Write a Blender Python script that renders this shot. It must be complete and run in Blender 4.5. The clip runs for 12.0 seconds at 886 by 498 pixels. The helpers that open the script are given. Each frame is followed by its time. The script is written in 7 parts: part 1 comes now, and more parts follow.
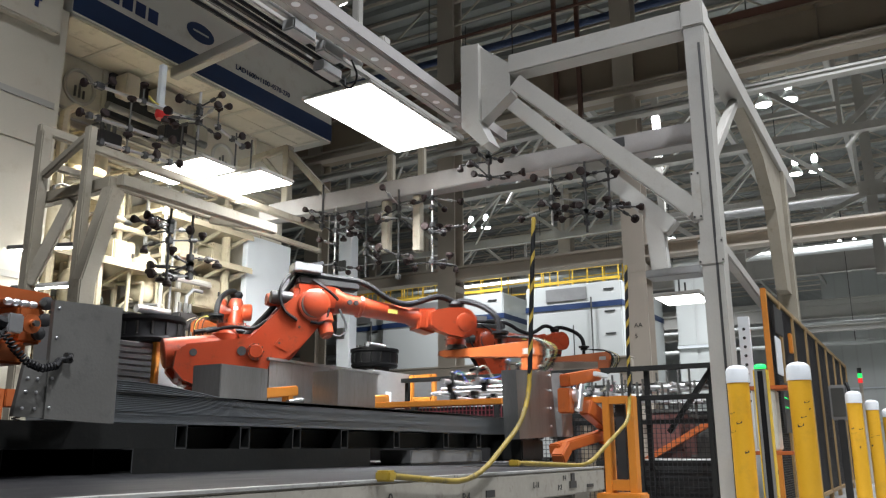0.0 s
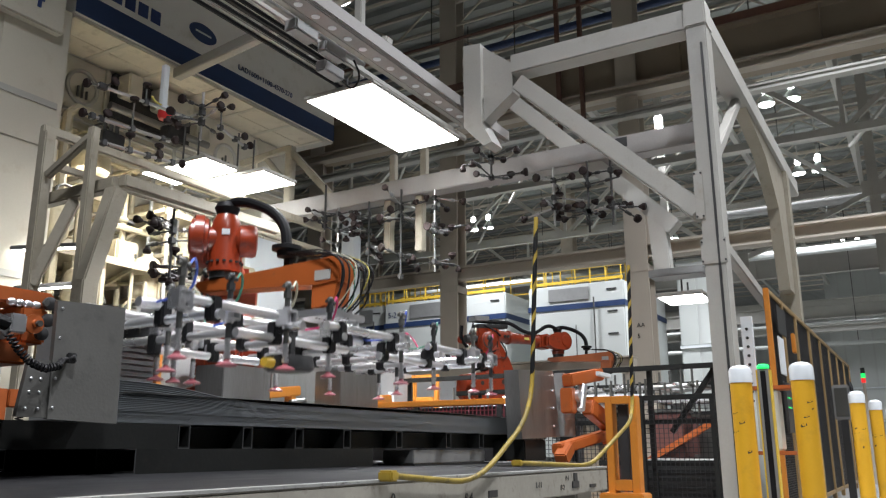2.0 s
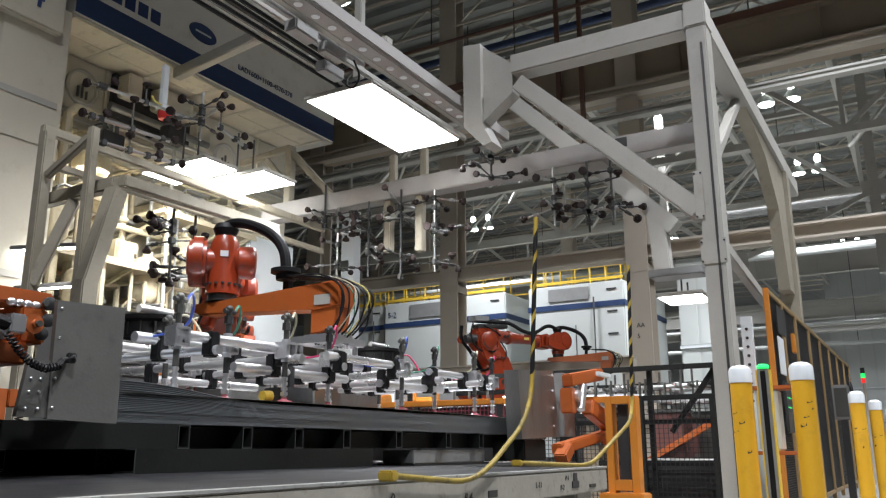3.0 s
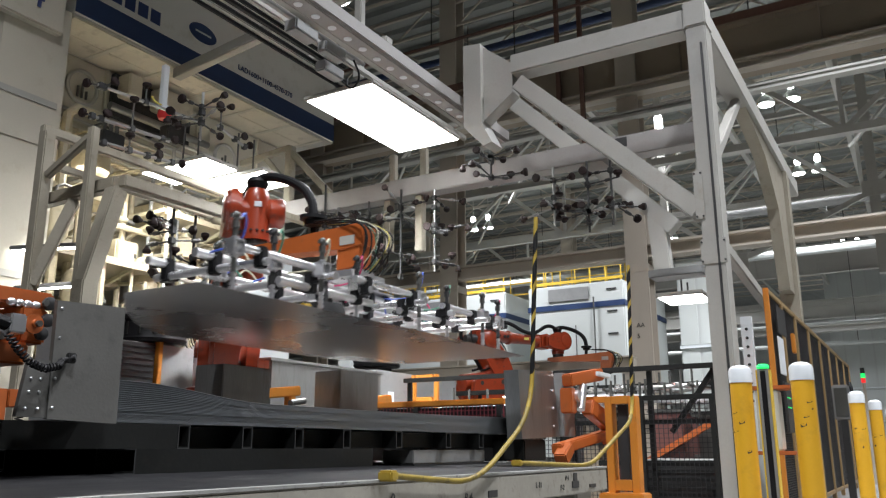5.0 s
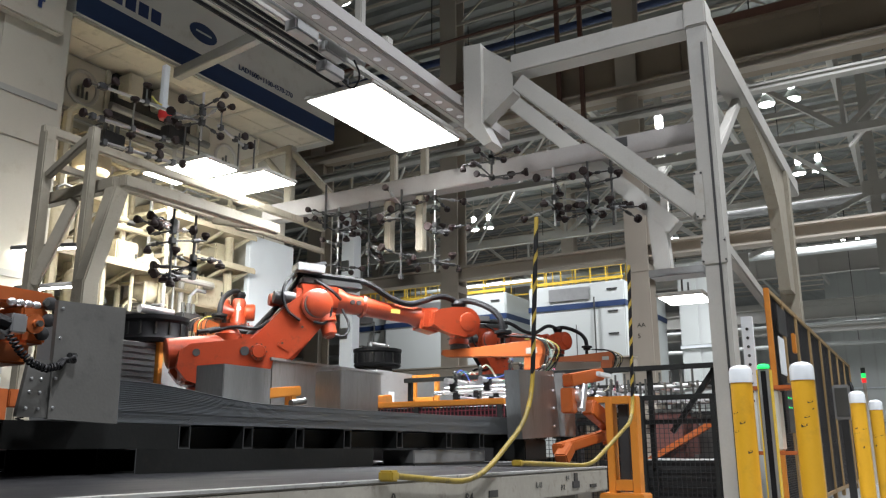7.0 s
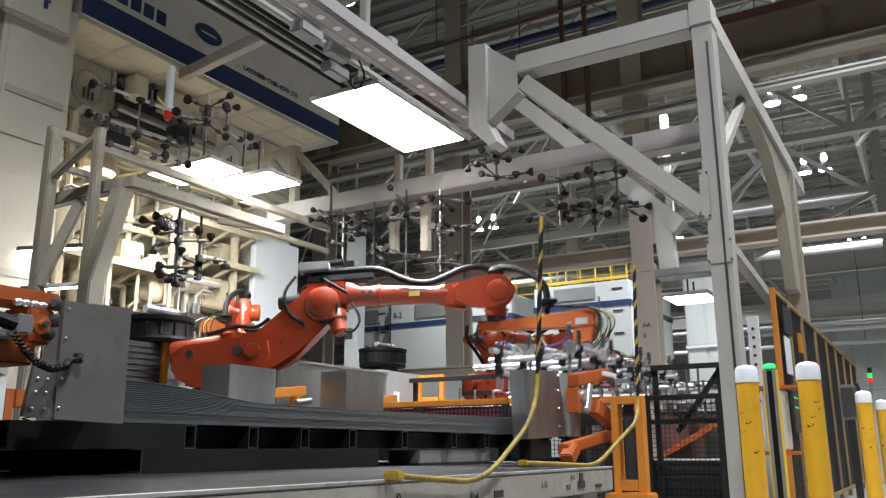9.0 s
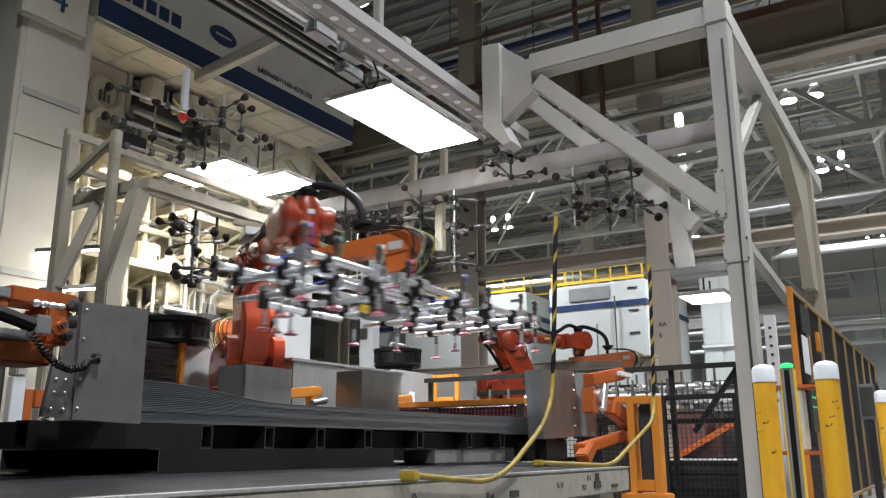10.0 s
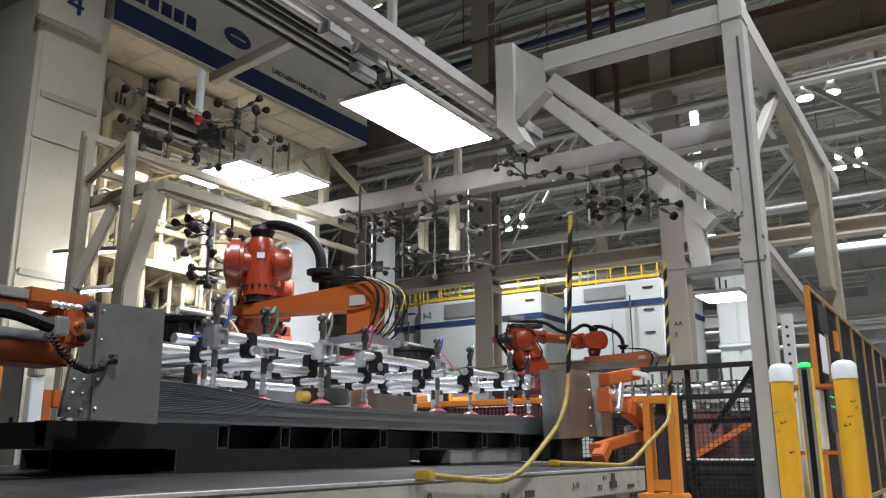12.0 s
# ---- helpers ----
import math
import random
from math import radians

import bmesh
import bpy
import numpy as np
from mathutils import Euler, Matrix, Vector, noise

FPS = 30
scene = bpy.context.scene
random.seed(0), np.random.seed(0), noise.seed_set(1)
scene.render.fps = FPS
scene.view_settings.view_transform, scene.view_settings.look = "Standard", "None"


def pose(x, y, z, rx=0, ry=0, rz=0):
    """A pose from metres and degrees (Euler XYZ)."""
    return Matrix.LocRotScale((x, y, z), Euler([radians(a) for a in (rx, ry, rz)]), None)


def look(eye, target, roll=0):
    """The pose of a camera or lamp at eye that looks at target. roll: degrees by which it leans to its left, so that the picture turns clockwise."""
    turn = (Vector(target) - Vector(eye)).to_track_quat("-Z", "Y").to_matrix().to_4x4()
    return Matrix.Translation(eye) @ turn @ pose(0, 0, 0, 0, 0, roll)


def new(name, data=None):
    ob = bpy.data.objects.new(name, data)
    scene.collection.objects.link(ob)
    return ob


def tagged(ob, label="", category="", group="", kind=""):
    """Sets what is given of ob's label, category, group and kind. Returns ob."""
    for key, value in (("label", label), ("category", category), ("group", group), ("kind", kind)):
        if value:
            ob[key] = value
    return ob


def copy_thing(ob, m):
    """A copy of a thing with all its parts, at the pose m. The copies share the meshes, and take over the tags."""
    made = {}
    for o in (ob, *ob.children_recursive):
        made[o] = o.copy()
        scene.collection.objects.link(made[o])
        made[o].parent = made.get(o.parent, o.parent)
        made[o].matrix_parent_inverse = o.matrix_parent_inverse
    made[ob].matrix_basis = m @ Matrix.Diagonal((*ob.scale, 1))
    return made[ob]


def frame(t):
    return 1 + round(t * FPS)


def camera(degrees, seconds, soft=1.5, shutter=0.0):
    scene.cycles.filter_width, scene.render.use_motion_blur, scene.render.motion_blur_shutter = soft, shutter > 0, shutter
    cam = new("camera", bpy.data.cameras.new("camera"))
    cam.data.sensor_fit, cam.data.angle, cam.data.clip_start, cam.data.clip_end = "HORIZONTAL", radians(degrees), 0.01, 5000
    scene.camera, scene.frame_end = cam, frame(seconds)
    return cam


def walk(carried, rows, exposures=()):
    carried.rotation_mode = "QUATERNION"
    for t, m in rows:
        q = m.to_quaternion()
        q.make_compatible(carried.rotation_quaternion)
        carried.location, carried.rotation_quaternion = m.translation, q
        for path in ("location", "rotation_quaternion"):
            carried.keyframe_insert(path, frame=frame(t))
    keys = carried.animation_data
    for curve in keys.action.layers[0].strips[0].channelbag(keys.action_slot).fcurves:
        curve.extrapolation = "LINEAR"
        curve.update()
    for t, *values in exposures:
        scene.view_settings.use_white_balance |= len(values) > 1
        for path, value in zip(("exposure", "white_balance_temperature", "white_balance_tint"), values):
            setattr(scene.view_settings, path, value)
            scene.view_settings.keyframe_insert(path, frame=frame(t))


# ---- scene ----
# X runs along the stack cart, away to the right; Y runs towards the press line.
EYE = Vector((0.0, 0.0, 0.75))
TILT, ROLL = 13.724, -0.2
HEADINGS = [(0, 30.101), (0.5, 30.202), (1, 30.252), (1.5, 30.277), (2, 30.28), (3, 30.272), (5, 30.268), (5.5, 30.272),
            (6, 30.298), (6.5, 30.30), (7, 30.303), (8, 30.33), (8.6, 30.42), (9, 30.662), (9.5, 31.395), (10, 31.71), (10.5, 32.108), (11, 32.349),
            (11.5, 32.54), (12, 32.748)]


def heading_pose(a):
    c = math.cos(radians(TILT))
    way = Vector((math.cos(radians(a)) * c, math.sin(radians(a)) * c, math.sin(radians(TILT))))
    return look(EYE, EYE + way, ROLL)


cam = camera(56.95, 12.0, soft=1.25, shutter=0.6)
walk(cam, [(t, heading_pose(a)) for t, a in HEADINGS], exposures=[(0, 0.0), (12, 0.0)])

# ---- light ----
world = bpy.data.worlds.new("hall")
scene.world = world
world.use_nodes = True
world.node_tree.nodes["Background"].inputs[0].default_value = (0.80, 0.88, 1.0, 1)
world.node_tree.nodes["Background"].inputs[1].default_value = 0.02


def area_lamp(name, x, y, z, sx, sy, watts, colour, spread=180):
    data = bpy.data.lights.new(name, "AREA")
    data.spread = radians(spread)
    data.shape, data.size, data.size_y, data.energy, data.color = "RECTANGLE", sx, sy, watts, colour
    ob = new(name, data)
    ob.matrix_basis = pose(x, y, z)
    return ob


COOL = (0.95, 0.97, 1.03)
# lamps at the high bays; positions without a fixture are added fill
BAY_AND_FILL_LAMPS = [(25, 2.8), (32.5, 2.8), (33.4, 17.4), (47.5, 2.5), (24, 13.0), (40, 10.3), (13.6, -8.0), (7.5, -1.5), (-1.5, -4.0), (1.0, 2.7), (14.0, 0.5), (47.5, 20), (25, -6), (60, 3), (60, 14), (74, 3), (24, 6.0), (34, -5.5), (46, -7.5), (60, -8)]
for hx_, hy_ in BAY_AND_FILL_LAMPS:
    area_lamp("high_bay_lamp", hx_, hy_, 10.8, 0.8, 0.8, 690, COOL, 125)
# the lit fixtures of the tooling gantry and of the press bed
area_lamp("gantry_lamp", 7.65, 5.25, 4.58, 1.7, 0.8, 340, (0.97, 1.0, 1.05), 120)
press_lamp = area_lamp("press_lamp", 7.2, 7.65, 3.78, 0.9, 0.6, 115, (0.98, 1.0, 1.0), 130)
press_lamp.matrix_basis = look((7.2, 7.75, 3.72), (9.6, 9.5, 2.5))
# fill with no fixture of its own, added to brighten the bay interior
area_lamp("press_wall_lamp", 7.6, 9.6, 4.6, 2.2, 0.5, 105, (1.0, 0.98, 0.92))
column_lamp = area_lamp("column_lamp", 5.8, 8.5, 2.7, 0.8, 0.15, 6, (1.0, 0.98, 0.93))
column_lamp.matrix_basis = look((5.75, 8.45, 2.75), (5.3, 8.95, 2.3))
area_lamp("aisle_lamp", 12.0, 2.9, 2.86, 0.8, 0.7, 40, COOL)

# ---- materials ----


def surface(name, colour, rough=0.5, metal=0.0, vary=0.12, scale=3.0, grain=60.0, bump=0.15, dirt=None, dirt_amount=0.0, spec=0.5, coat=0.0, stretch=(1, 1, 1)):
    """Painted, bare or dusty surface: broad mottling, fine grain, stains and relief."""
    m = bpy.data.materials.new(name)
    m.use_nodes = True
    t = m.node_tree
    b = t.nodes["Principled BSDF"]
    co = t.nodes.new("ShaderNodeTexCoord")
    info = t.nodes.new("ShaderNodeObjectInfo")
    shift = t.nodes.new("ShaderNodeVectorMath")
    shift.operation = "MULTIPLY_ADD"
    shift.inputs[1].default_value = stretch
    spread = t.nodes.new("ShaderNodeVectorMath")
    spread.operation = "SCALE"
    spread.inputs[0].default_value = (17.0, 31.0, 7.0)
    t.links.new(info.outputs["Random"], spread.inputs["Scale"])
    t.links.new(co.outputs["Object"], shift.inputs[0])
    t.links.new(spread.outputs[0], shift.inputs[2])
    broad = t.nodes.new("ShaderNodeTexNoise")
    broad.inputs["Scale"].default_value, broad.inputs["Detail"].default_value = scale, 5
    fine = t.nodes.new("ShaderNodeTexNoise")
    fine.inputs["Scale"].default_value, fine.inputs["Detail"].default_value = grain, 3
    for n in (broad, fine):
        t.links.new(shift.outputs[0], n.inputs["Vector"])
    mix = t.nodes.new("ShaderNodeMix")
    mix.data_type = "RGBA"
    dark = tuple(c * (1 - 2 * vary) for c in colour[:3])
    light = tuple(min(1, c * (1 + 1.2 * vary)) for c in colour[:3])
    mix.inputs[6].default_value, mix.inputs[7].default_value = (*dark, 1), (*light, 1)
    add = t.nodes.new("ShaderNodeMath")
    add.operation = "MULTIPLY_ADD"
    add.inputs[1].default_value = 0.3
    t.links.new(fine.outputs[0], add.inputs[0])
    scaled = t.nodes.new("ShaderNodeMath")
    scaled.operation = "MULTIPLY"
    scaled.inputs[1].default_value = 0.75
    t.links.new(broad.outputs[0], scaled.inputs[0])
    t.links.new(scaled.outputs[0], add.inputs[2])
    t.links.new(add.outputs[0], mix.inputs[0])
    out = mix.outputs[2]
    if dirt:
        stain = t.nodes.new("ShaderNodeTexNoise")
        stain.inputs["Scale"].default_value, stain.inputs["Detail"].default_value, stain.inputs["Roughness"].default_value = scale * 2.3, 8, 0.65
        t.links.new(shift.outputs[0], stain.inputs["Vector"])
        ramp = t.nodes.new("ShaderNodeValToRGB")
        ramp.color_ramp.elements[0].position, ramp.color_ramp.elements[1].position = 0.56, 0.72
        ramp.color_ramp.elements[1].color = (dirt_amount, dirt_amount, dirt_amount, 1)
        t.links.new(stain.outputs[0], ramp.inputs[0])
        soil = t.nodes.new("ShaderNodeMix")
        soil.data_type = "RGBA"
        soil.inputs[7].default_value = (*dirt, 1)
        t.links.new(ramp.outputs[0], soil.inputs[0])
        t.links.new(out, soil.inputs[6])
        out = soil.outputs[2]
    t.links.new(out, b.inputs["Base Color"])
    rr = t.nodes.new("ShaderNodeMapRange")
    rr.inputs["To Min"].default_value, rr.inputs["To Max"].default_value = max(0.03, rough - 0.12), min(1, rough + 0.12)
    t.links.new(broad.outputs[0], rr.inputs[0])
    t.links.new(rr.outputs[0], b.inputs["Roughness"])
    b.inputs["Metallic"].default_value = metal
    b.inputs["Specular IOR Level"].default_value = spec
    b.inputs["Coat Weight"].default_value = coat
    if bump:
        bp = t.nodes.new("ShaderNodeBump")
        bp.inputs["Strength"].default_value, bp.inputs["Distance"].default_value = bump, 0.004
        t.links.new(fine.outputs[0], bp.inputs["Height"])
        t.links.new(bp.outputs[0], b.inputs["Normal"])
    return m


def glow(name, colour, strength):
    m = bpy.data.materials.new(name)
    m.use_nodes = True
    b = m.node_tree.nodes["Principled BSDF"]
    b.inputs["Base Color"].default_value = (*colour, 1)
    b.inputs["Emission Color"].default_value = (*colour, 1)
    b.inputs["Emission Strength"].default_value = strength
    return m


ORANGE = surface("robot orange paint", (0.31, 0.042, 0.013), 0.33, vary=0.16, scale=4, coat=0.15, dirt=(0.07, 0.03, 0.02), dirt_amount=0.6)
BEAM_ORANGE = surface("fixture orange paint", (0.42, 0.10, 0.02), 0.45, vary=0.12, dirt=(0.16, 0.08, 0.04), dirt_amount=0.4)
FENCE_ORANGE = surface("guard orange paint", (0.62, 0.23, 0.028), 0.5, vary=0.12, dirt=(0.2, 0.12, 0.05), dirt_amount=0.35)
YELLOW = surface("bollard yellow paint", (0.78, 0.42, 0.025), 0.4, vary=0.08, scale=2, dirt=(0.35, 0.2, 0.04), dirt_amount=0.3)
RAIL_YELLOW = surface("handrail yellow", (0.75, 0.5, 0.05), 0.5, vary=0.1)
# cream tinted yellow to carry the warm light inside the press bay
BAY_LIT_CREAM = surface("bay cream tinted as yellow light", (0.50, 0.44, 0.31), 0.5, vary=0.14, scale=3, dirt=(0.25, 0.2, 0.12), dirt_amount=0.6)
# press cream made paler, standing for the stronger light on the crown
CROWN_LIT_CREAM = surface("press cream lifted for crown light", (0.80, 0.78, 0.71), 0.5, vary=0.08, scale=0.9, dirt=(0.45, 0.39, 0.28), dirt_amount=0.4)
# rail paint; also puts shade into the colour of the tie beam
RAIL_AND_SHADE_GREY = surface("grey rail paint, also tie beam shade", (0.33, 0.315, 0.30), 0.5, vary=0.15, scale=4)
WHITE_STEEL = surface("off-white steel paint", (0.41, 0.40, 0.365), 0.5, vary=0.13, scale=1.5, dirt=(0.30, 0.27, 0.21), dirt_amount=0.55)
TRUSS_STEEL = surface("dull roof steel paint", (0.50, 0.495, 0.46), 0.6, vary=0.12, scale=0.8)
# trestle cream, lowered for near lamps; also shades the far post and haunch
TRESTLE_SHADE_CREAM = surface("grimy cream toned down, also far post shade", (0.33, 0.30, 0.235), 0.55, vary=0.16, scale=3, dirt=(0.16, 0.13, 0.09), dirt_amount=0.6)
CREAM = surface("press cream paint", (0.56, 0.53, 0.44), 0.5, vary=0.1, scale=0.9, dirt=(0.4, 0.34, 0.24), dirt_amount=0.5)
PALE = surface("far press pale paint", (0.60, 0.63, 0.61), 0.5, vary=0.06, scale=0.5)
BLUE = surface("press blue paint", (0.025, 0.05, 0.13), 0.45, vary=0.12)
NAVY = surface("lettering navy", (0.02, 0.04, 0.13), 0.5, vary=0.1)
BLACK = surface("black hose rubber", (0.010, 0.010, 0.011), 0.52, vary=0.2, spec=0.2)
BLACK_STEEL = surface("black painted tube steel", (0.018, 0.019, 0.018), 0.5, vary=0.25, scale=5, dirt=(0.03, 0.027, 0.024), dirt_amount=0.5, spec=0.25)
DARK = surface("dark machine steel", (0.05, 0.05, 0.05), 0.5, metal=0.3, vary=0.2)
MID_STEEL = surface("tooling dark steel", (0.13, 0.13, 0.12), 0.4, metal=0.5, vary=0.2)
STAINLESS = surface("brushed stainless plate", (0.31, 0.31, 0.30), 0.38, metal=0.85, vary=0.24, scale=7, grain=120, stretch=(1, 1, 0.12), dirt=(0.18, 0.17, 0.15), dirt_amount=0.6)
GREY_PLATE = surface("dull galvanised plate", (0.33, 0.335, 0.33), 0.5, metal=0.4, vary=0.12, scale=4, grain=120, dirt=(0.2, 0.2, 0.19), dirt_amount=0.4)
SHEET = surface("blank sheet steel", (0.50, 0.53, 0.56), 0.36, metal=0.5, vary=0.08, scale=1.2, grain=30)
SHEET_BARE = surface("oiled bare sheet steel", (0.42, 0.41, 0.40), 0.28, metal=0.9, vary=0.12, scale=1.0, grain=30, bump=0.05)
ALU = surface("bright aluminium tube", (0.78, 0.78, 0.79), 0.30, metal=0.85, vary=0.08)
CLAMP = surface("black clamp", (0.014, 0.014, 0.015), 0.45, vary=0.2, spec=0.3)
CUP = surface("reddish suction rubber", (0.28, 0.07, 0.085), 0.45, vary=0.15)
PLATE_DARK = surface("dark zinc plate", (0.18, 0.178, 0.165), 0.5, metal=0.3, vary=0.16, scale=5, grain=90, dirt=(0.10, 0.10, 0.095), dirt_amount=0.5)
CUT_EDGE = surface("bare cut steel edge", (0.11, 0.113, 0.115), 0.45, metal=0.4, vary=0.25)
CONCRETE = surface("grey shop concrete", (0.20, 0.20, 0.19), 0.5, vary=0.2, scale=0.7, grain=25, dirt=(0.1, 0.1, 0.1), dirt_amount=0.5)
CART_TOP = surface("worn cart top steel", (0.013, 0.013, 0.014), 0.5, spec=0.12, vary=0.45, scale=5, grain=45, bump=0.6, stretch=(0.25, 1, 1), dirt=(0.035, 0.035, 0.034), dirt_amount=0.8)
LIP = surface("bare worn lip", (0.42, 0.42, 0.40), 0.4, metal=0.3, vary=0.3, scale=14, grain=60, dirt=(0.08, 0.075, 0.07), dirt_amount=0.9)
TAN = surface("dull tan frame paint", (0.30, 0.20, 0.09), 0.5, vary=0.15)
RUST_PIPE = surface("rust brown rail steel", (0.14, 0.07, 0.05), 0.6, vary=0.2)
CART_SIDE = surface("scuffed cream cart paint", (0.36, 0.34, 0.29), 0.5, vary=0.2, scale=7, dirt=(0.13, 0.11, 0.085), dirt_amount=0.8)
BROWN_STEEL = surface("brown primed crane steel", (0.30, 0.245, 0.18), 0.6, vary=0.15, scale=1)
TAUPE_STEEL = surface("taupe building steel", (0.47, 0.42, 0.35), 0.6, vary=0.12, scale=0.8)
ROOF_DECK = surface("galvanised roof deck", (0.28, 0.295, 0.28), 0.5, metal=0.3, vary=0.15, scale=0.6)
WALL_PANEL = surface("grey wall cladding", (0.58, 0.60, 0.585), 0.6, vary=0.1, scale=0.4)
MESH_BLACK = surface("black wire mesh", (0.02, 0.02, 0.022), 0.5)
CABLE_CREAM = surface("cream cable", (0.55, 0.52, 0.38), 0.5)
CABLE_GREEN = surface("green cable", (0.05, 0.22, 0.14), 0.5)
CABLE_YELLOW = surface("yellow cable", (0.65, 0.55, 0.12), 0.5)
CABLE_BLUE = surface("blue air line", (0.05, 0.10, 0.45), 0.4)
CABLE_RED = surface("magenta air line", (0.5, 0.03, 0.12), 0.4)
CAP_WHITE = surface("white plastic cap", (0.74, 0.78, 0.80), 0.4, vary=0.04)
RED = surface("red plastic", (0.6, 0.03, 0.03), 0.4)
PANEL_GLOW = glow("lit diffuser", (1.0, 1.0, 0.98), 7.0)
PRESS_GLOW = glow("lit press lamp", (1.0, 0.99, 0.94), 24.0)
BAY_GLOW = glow("lit high bay", (0.95, 1.0, 1.0), 16.0)
GREEN_GLOW = glow("green signal", (0.02, 0.8, 0.15), 1.2)
RED_GLOW = glow("red signal", (0.9, 0.03, 0.03), 0.9)

# ---- building helpers ----


def add_box(bm, lo, hi, bevel=0.0, m=None):
    c = [(lo[i] + hi[i]) / 2 for i in range(3)]
    d = [max(1e-4, abs(hi[i] - lo[i])) for i in range(3)]
    mm = Matrix.Translation(c) @ Matrix.Diagonal((*d, 1))
    r = bmesh.ops.create_cube(bm, size=1, matrix=(m @ mm) if m else mm)
    if bevel:
        es = list({e for v in r["verts"] for e in v.link_edges})
        bmesh.ops.bevel(bm, geom=es, offset=min(bevel, min(d) * 0.45), segments=2, affect="EDGES", clamp_overlap=True)


def axis_frame(p, q, up=(0, 0, 1)):
    """A frame with x from p to q and z near up."""
    p, q = Vector(p), Vector(q)
    x = (q - p).normalized()
    u = Vector(up)
    if abs(x.dot(u)) > 0.99:
        u = Vector((1, 0, 0))
    y = u.cross(x).normalized()
    z = x.cross(y)
    m = Matrix((x, y, z)).transposed().to_4x4()
    m.translation = p
    return m, (q - p).length


def add_bar(bm, p, q, w, h, bevel=0.0, up=(0, 0, 1)):
    m, n = axis_frame(p, q, up)
    add_box(bm, (0, -w / 2, -h / 2), (n, w / 2, h / 2), bevel, m)


def add_ibeam(bm, p, q, w, h, t=0.02, up=(0, 0, 1)):
    m, n = axis_frame(p, q, up)
    a, b, s = w / 2, h / 2, t / 2
    half = [(-a, -b), (a, -b), (a, t - b), (s, t - b), (s, b - t), (a, b - t), (a, b)]
    outline = half + [(-y, z) for y, z in half[:0:-1] if y != -a]
    ends = [[bm.verts.new(m @ Vector((x, y, z))) for y, z in outline] for x in (0, n)]
    k = len(outline)
    bm.faces.new(ends[0][::-1])
    bm.faces.new(ends[1])
    for i in range(k):
        bm.faces.new((ends[0][i], ends[0][(i + 1) % k], ends[1][(i + 1) % k], ends[1][i]))


def add_cyl(bm, p, q, r, r2=None, seg=16, caps=True):
    m, n = axis_frame(p, q)
    mm = m @ Matrix.Translation((n / 2, 0, 0)) @ Matrix.Rotation(radians(90), 4, "Y")
    bmesh.ops.create_cone(bm, cap_ends=caps, segments=seg, radius1=r, radius2=r if r2 is None else r2, depth=n, matrix=mm)


def add_ball(bm, c, r, seg=14, squash=(1, 1, 1)):
    bmesh.ops.create_uvsphere(bm, u_segments=seg, v_segments=max(6, seg // 2 + 2), radius=r, matrix=Matrix.Translation(c) @ Matrix.Diagonal((*squash, 1)))


def add_tube(bm, pts, r, seg=8, smooth=0):
    pts = [Vector(p) for p in pts]
    for _ in range(smooth):
        out = [pts[0]]
        for a, b in zip(pts, pts[1:]):
            out += [a.lerp(b, 0.25), a.lerp(b, 0.75)]
        pts = out + [pts[-1]]
    rings = []
    for i, p in enumerate(pts):
        d = (pts[min(i + 1, len(pts) - 1)] - pts[max(i - 1, 0)]).normalized()
        u = Vector((0, 0, 1)) if abs(d.z) < 0.95 else Vector((1, 0, 0))
        if i and abs(d.dot(last)) < 0.999:
            u = last
        a = d.cross(u).normalized()
        b = a.cross(d).normalized()
        last = b
        rings.append([bm.verts.new(p + r * (math.cos(2 * math.pi * k / seg) * a + math.sin(2 * math.pi * k / seg) * b)) for k in range(seg)])
    for s0, s1 in zip(rings, rings[1:]):
        for k in range(seg):
            bm.faces.new((s0[k], s0[(k + 1) % seg], s1[(k + 1) % seg], s1[k]))
    bm.faces.new(rings[0])
    bm.faces.new(rings[-1][::-1])


def add_lathe(bm, base, axis, profile, seg=20):
    """profile: (distance along the axis, radius)."""
    m, _ = axis_frame(base, Vector(base) + Vector(axis))
    rings = [[bm.verts.new(m @ Vector((a, r * math.cos(2 * math.pi * k / seg), r * math.sin(2 * math.pi * k / seg)))) for k in range(seg)] for a, r in profile]
    for s0, s1 in zip(rings, rings[1:]):
        for k in range(seg):
            bm.faces.new((s0[k], s0[(k + 1) % seg], s1[(k + 1) % seg], s1[k]))
    bm.faces.new(rings[0][::-1])
    bm.faces.new(rings[-1])


def add_prism(bm, outline, y0, y1, m=None, bevel=0.0):
    """Outline in x, z pushed from y0 to y1."""
    a = [bm.verts.new((x, y0, z)) for x, z in outline]
    b = [bm.verts.new((x, y1, z)) for x, z in outline]
    n = len(a)
    fs = [bm.faces.new(a), bm.faces.new(b[::-1])]
    for i in range(n):
        fs.append(bm.faces.new((a[i], b[i], b[(i + 1) % n], a[(i + 1) % n])))
    if bevel:
        es = list({e for f in fs[:2] for e in f.edges})
        r = bmesh.ops.bevel(bm, geom=es, offset=bevel, segments=2, affect="EDGES", clamp_overlap=True)
    if m:
        bmesh.ops.transform(bm, matrix=m, verts=list({v for f in bm.faces for v in f.verts if v in set(a + b)}) if not bevel else bm.verts)


def chain(ob):
    m = ob.matrix_basis.copy()
    while ob.parent:
        ob = ob.parent
        m = ob.matrix_basis @ m
    return m


def finish(bm, name, material, smooth):
    bmesh.ops.recalc_face_normals(bm, faces=bm.faces)
    me = bpy.data.meshes.new(name)
    bm.to_mesh(me)
    bm.free()
    me.materials.append(material)
    if smooth:
        me.shade_smooth()
        me.set_sharp_from_angle(angle=radians(35))
    return me


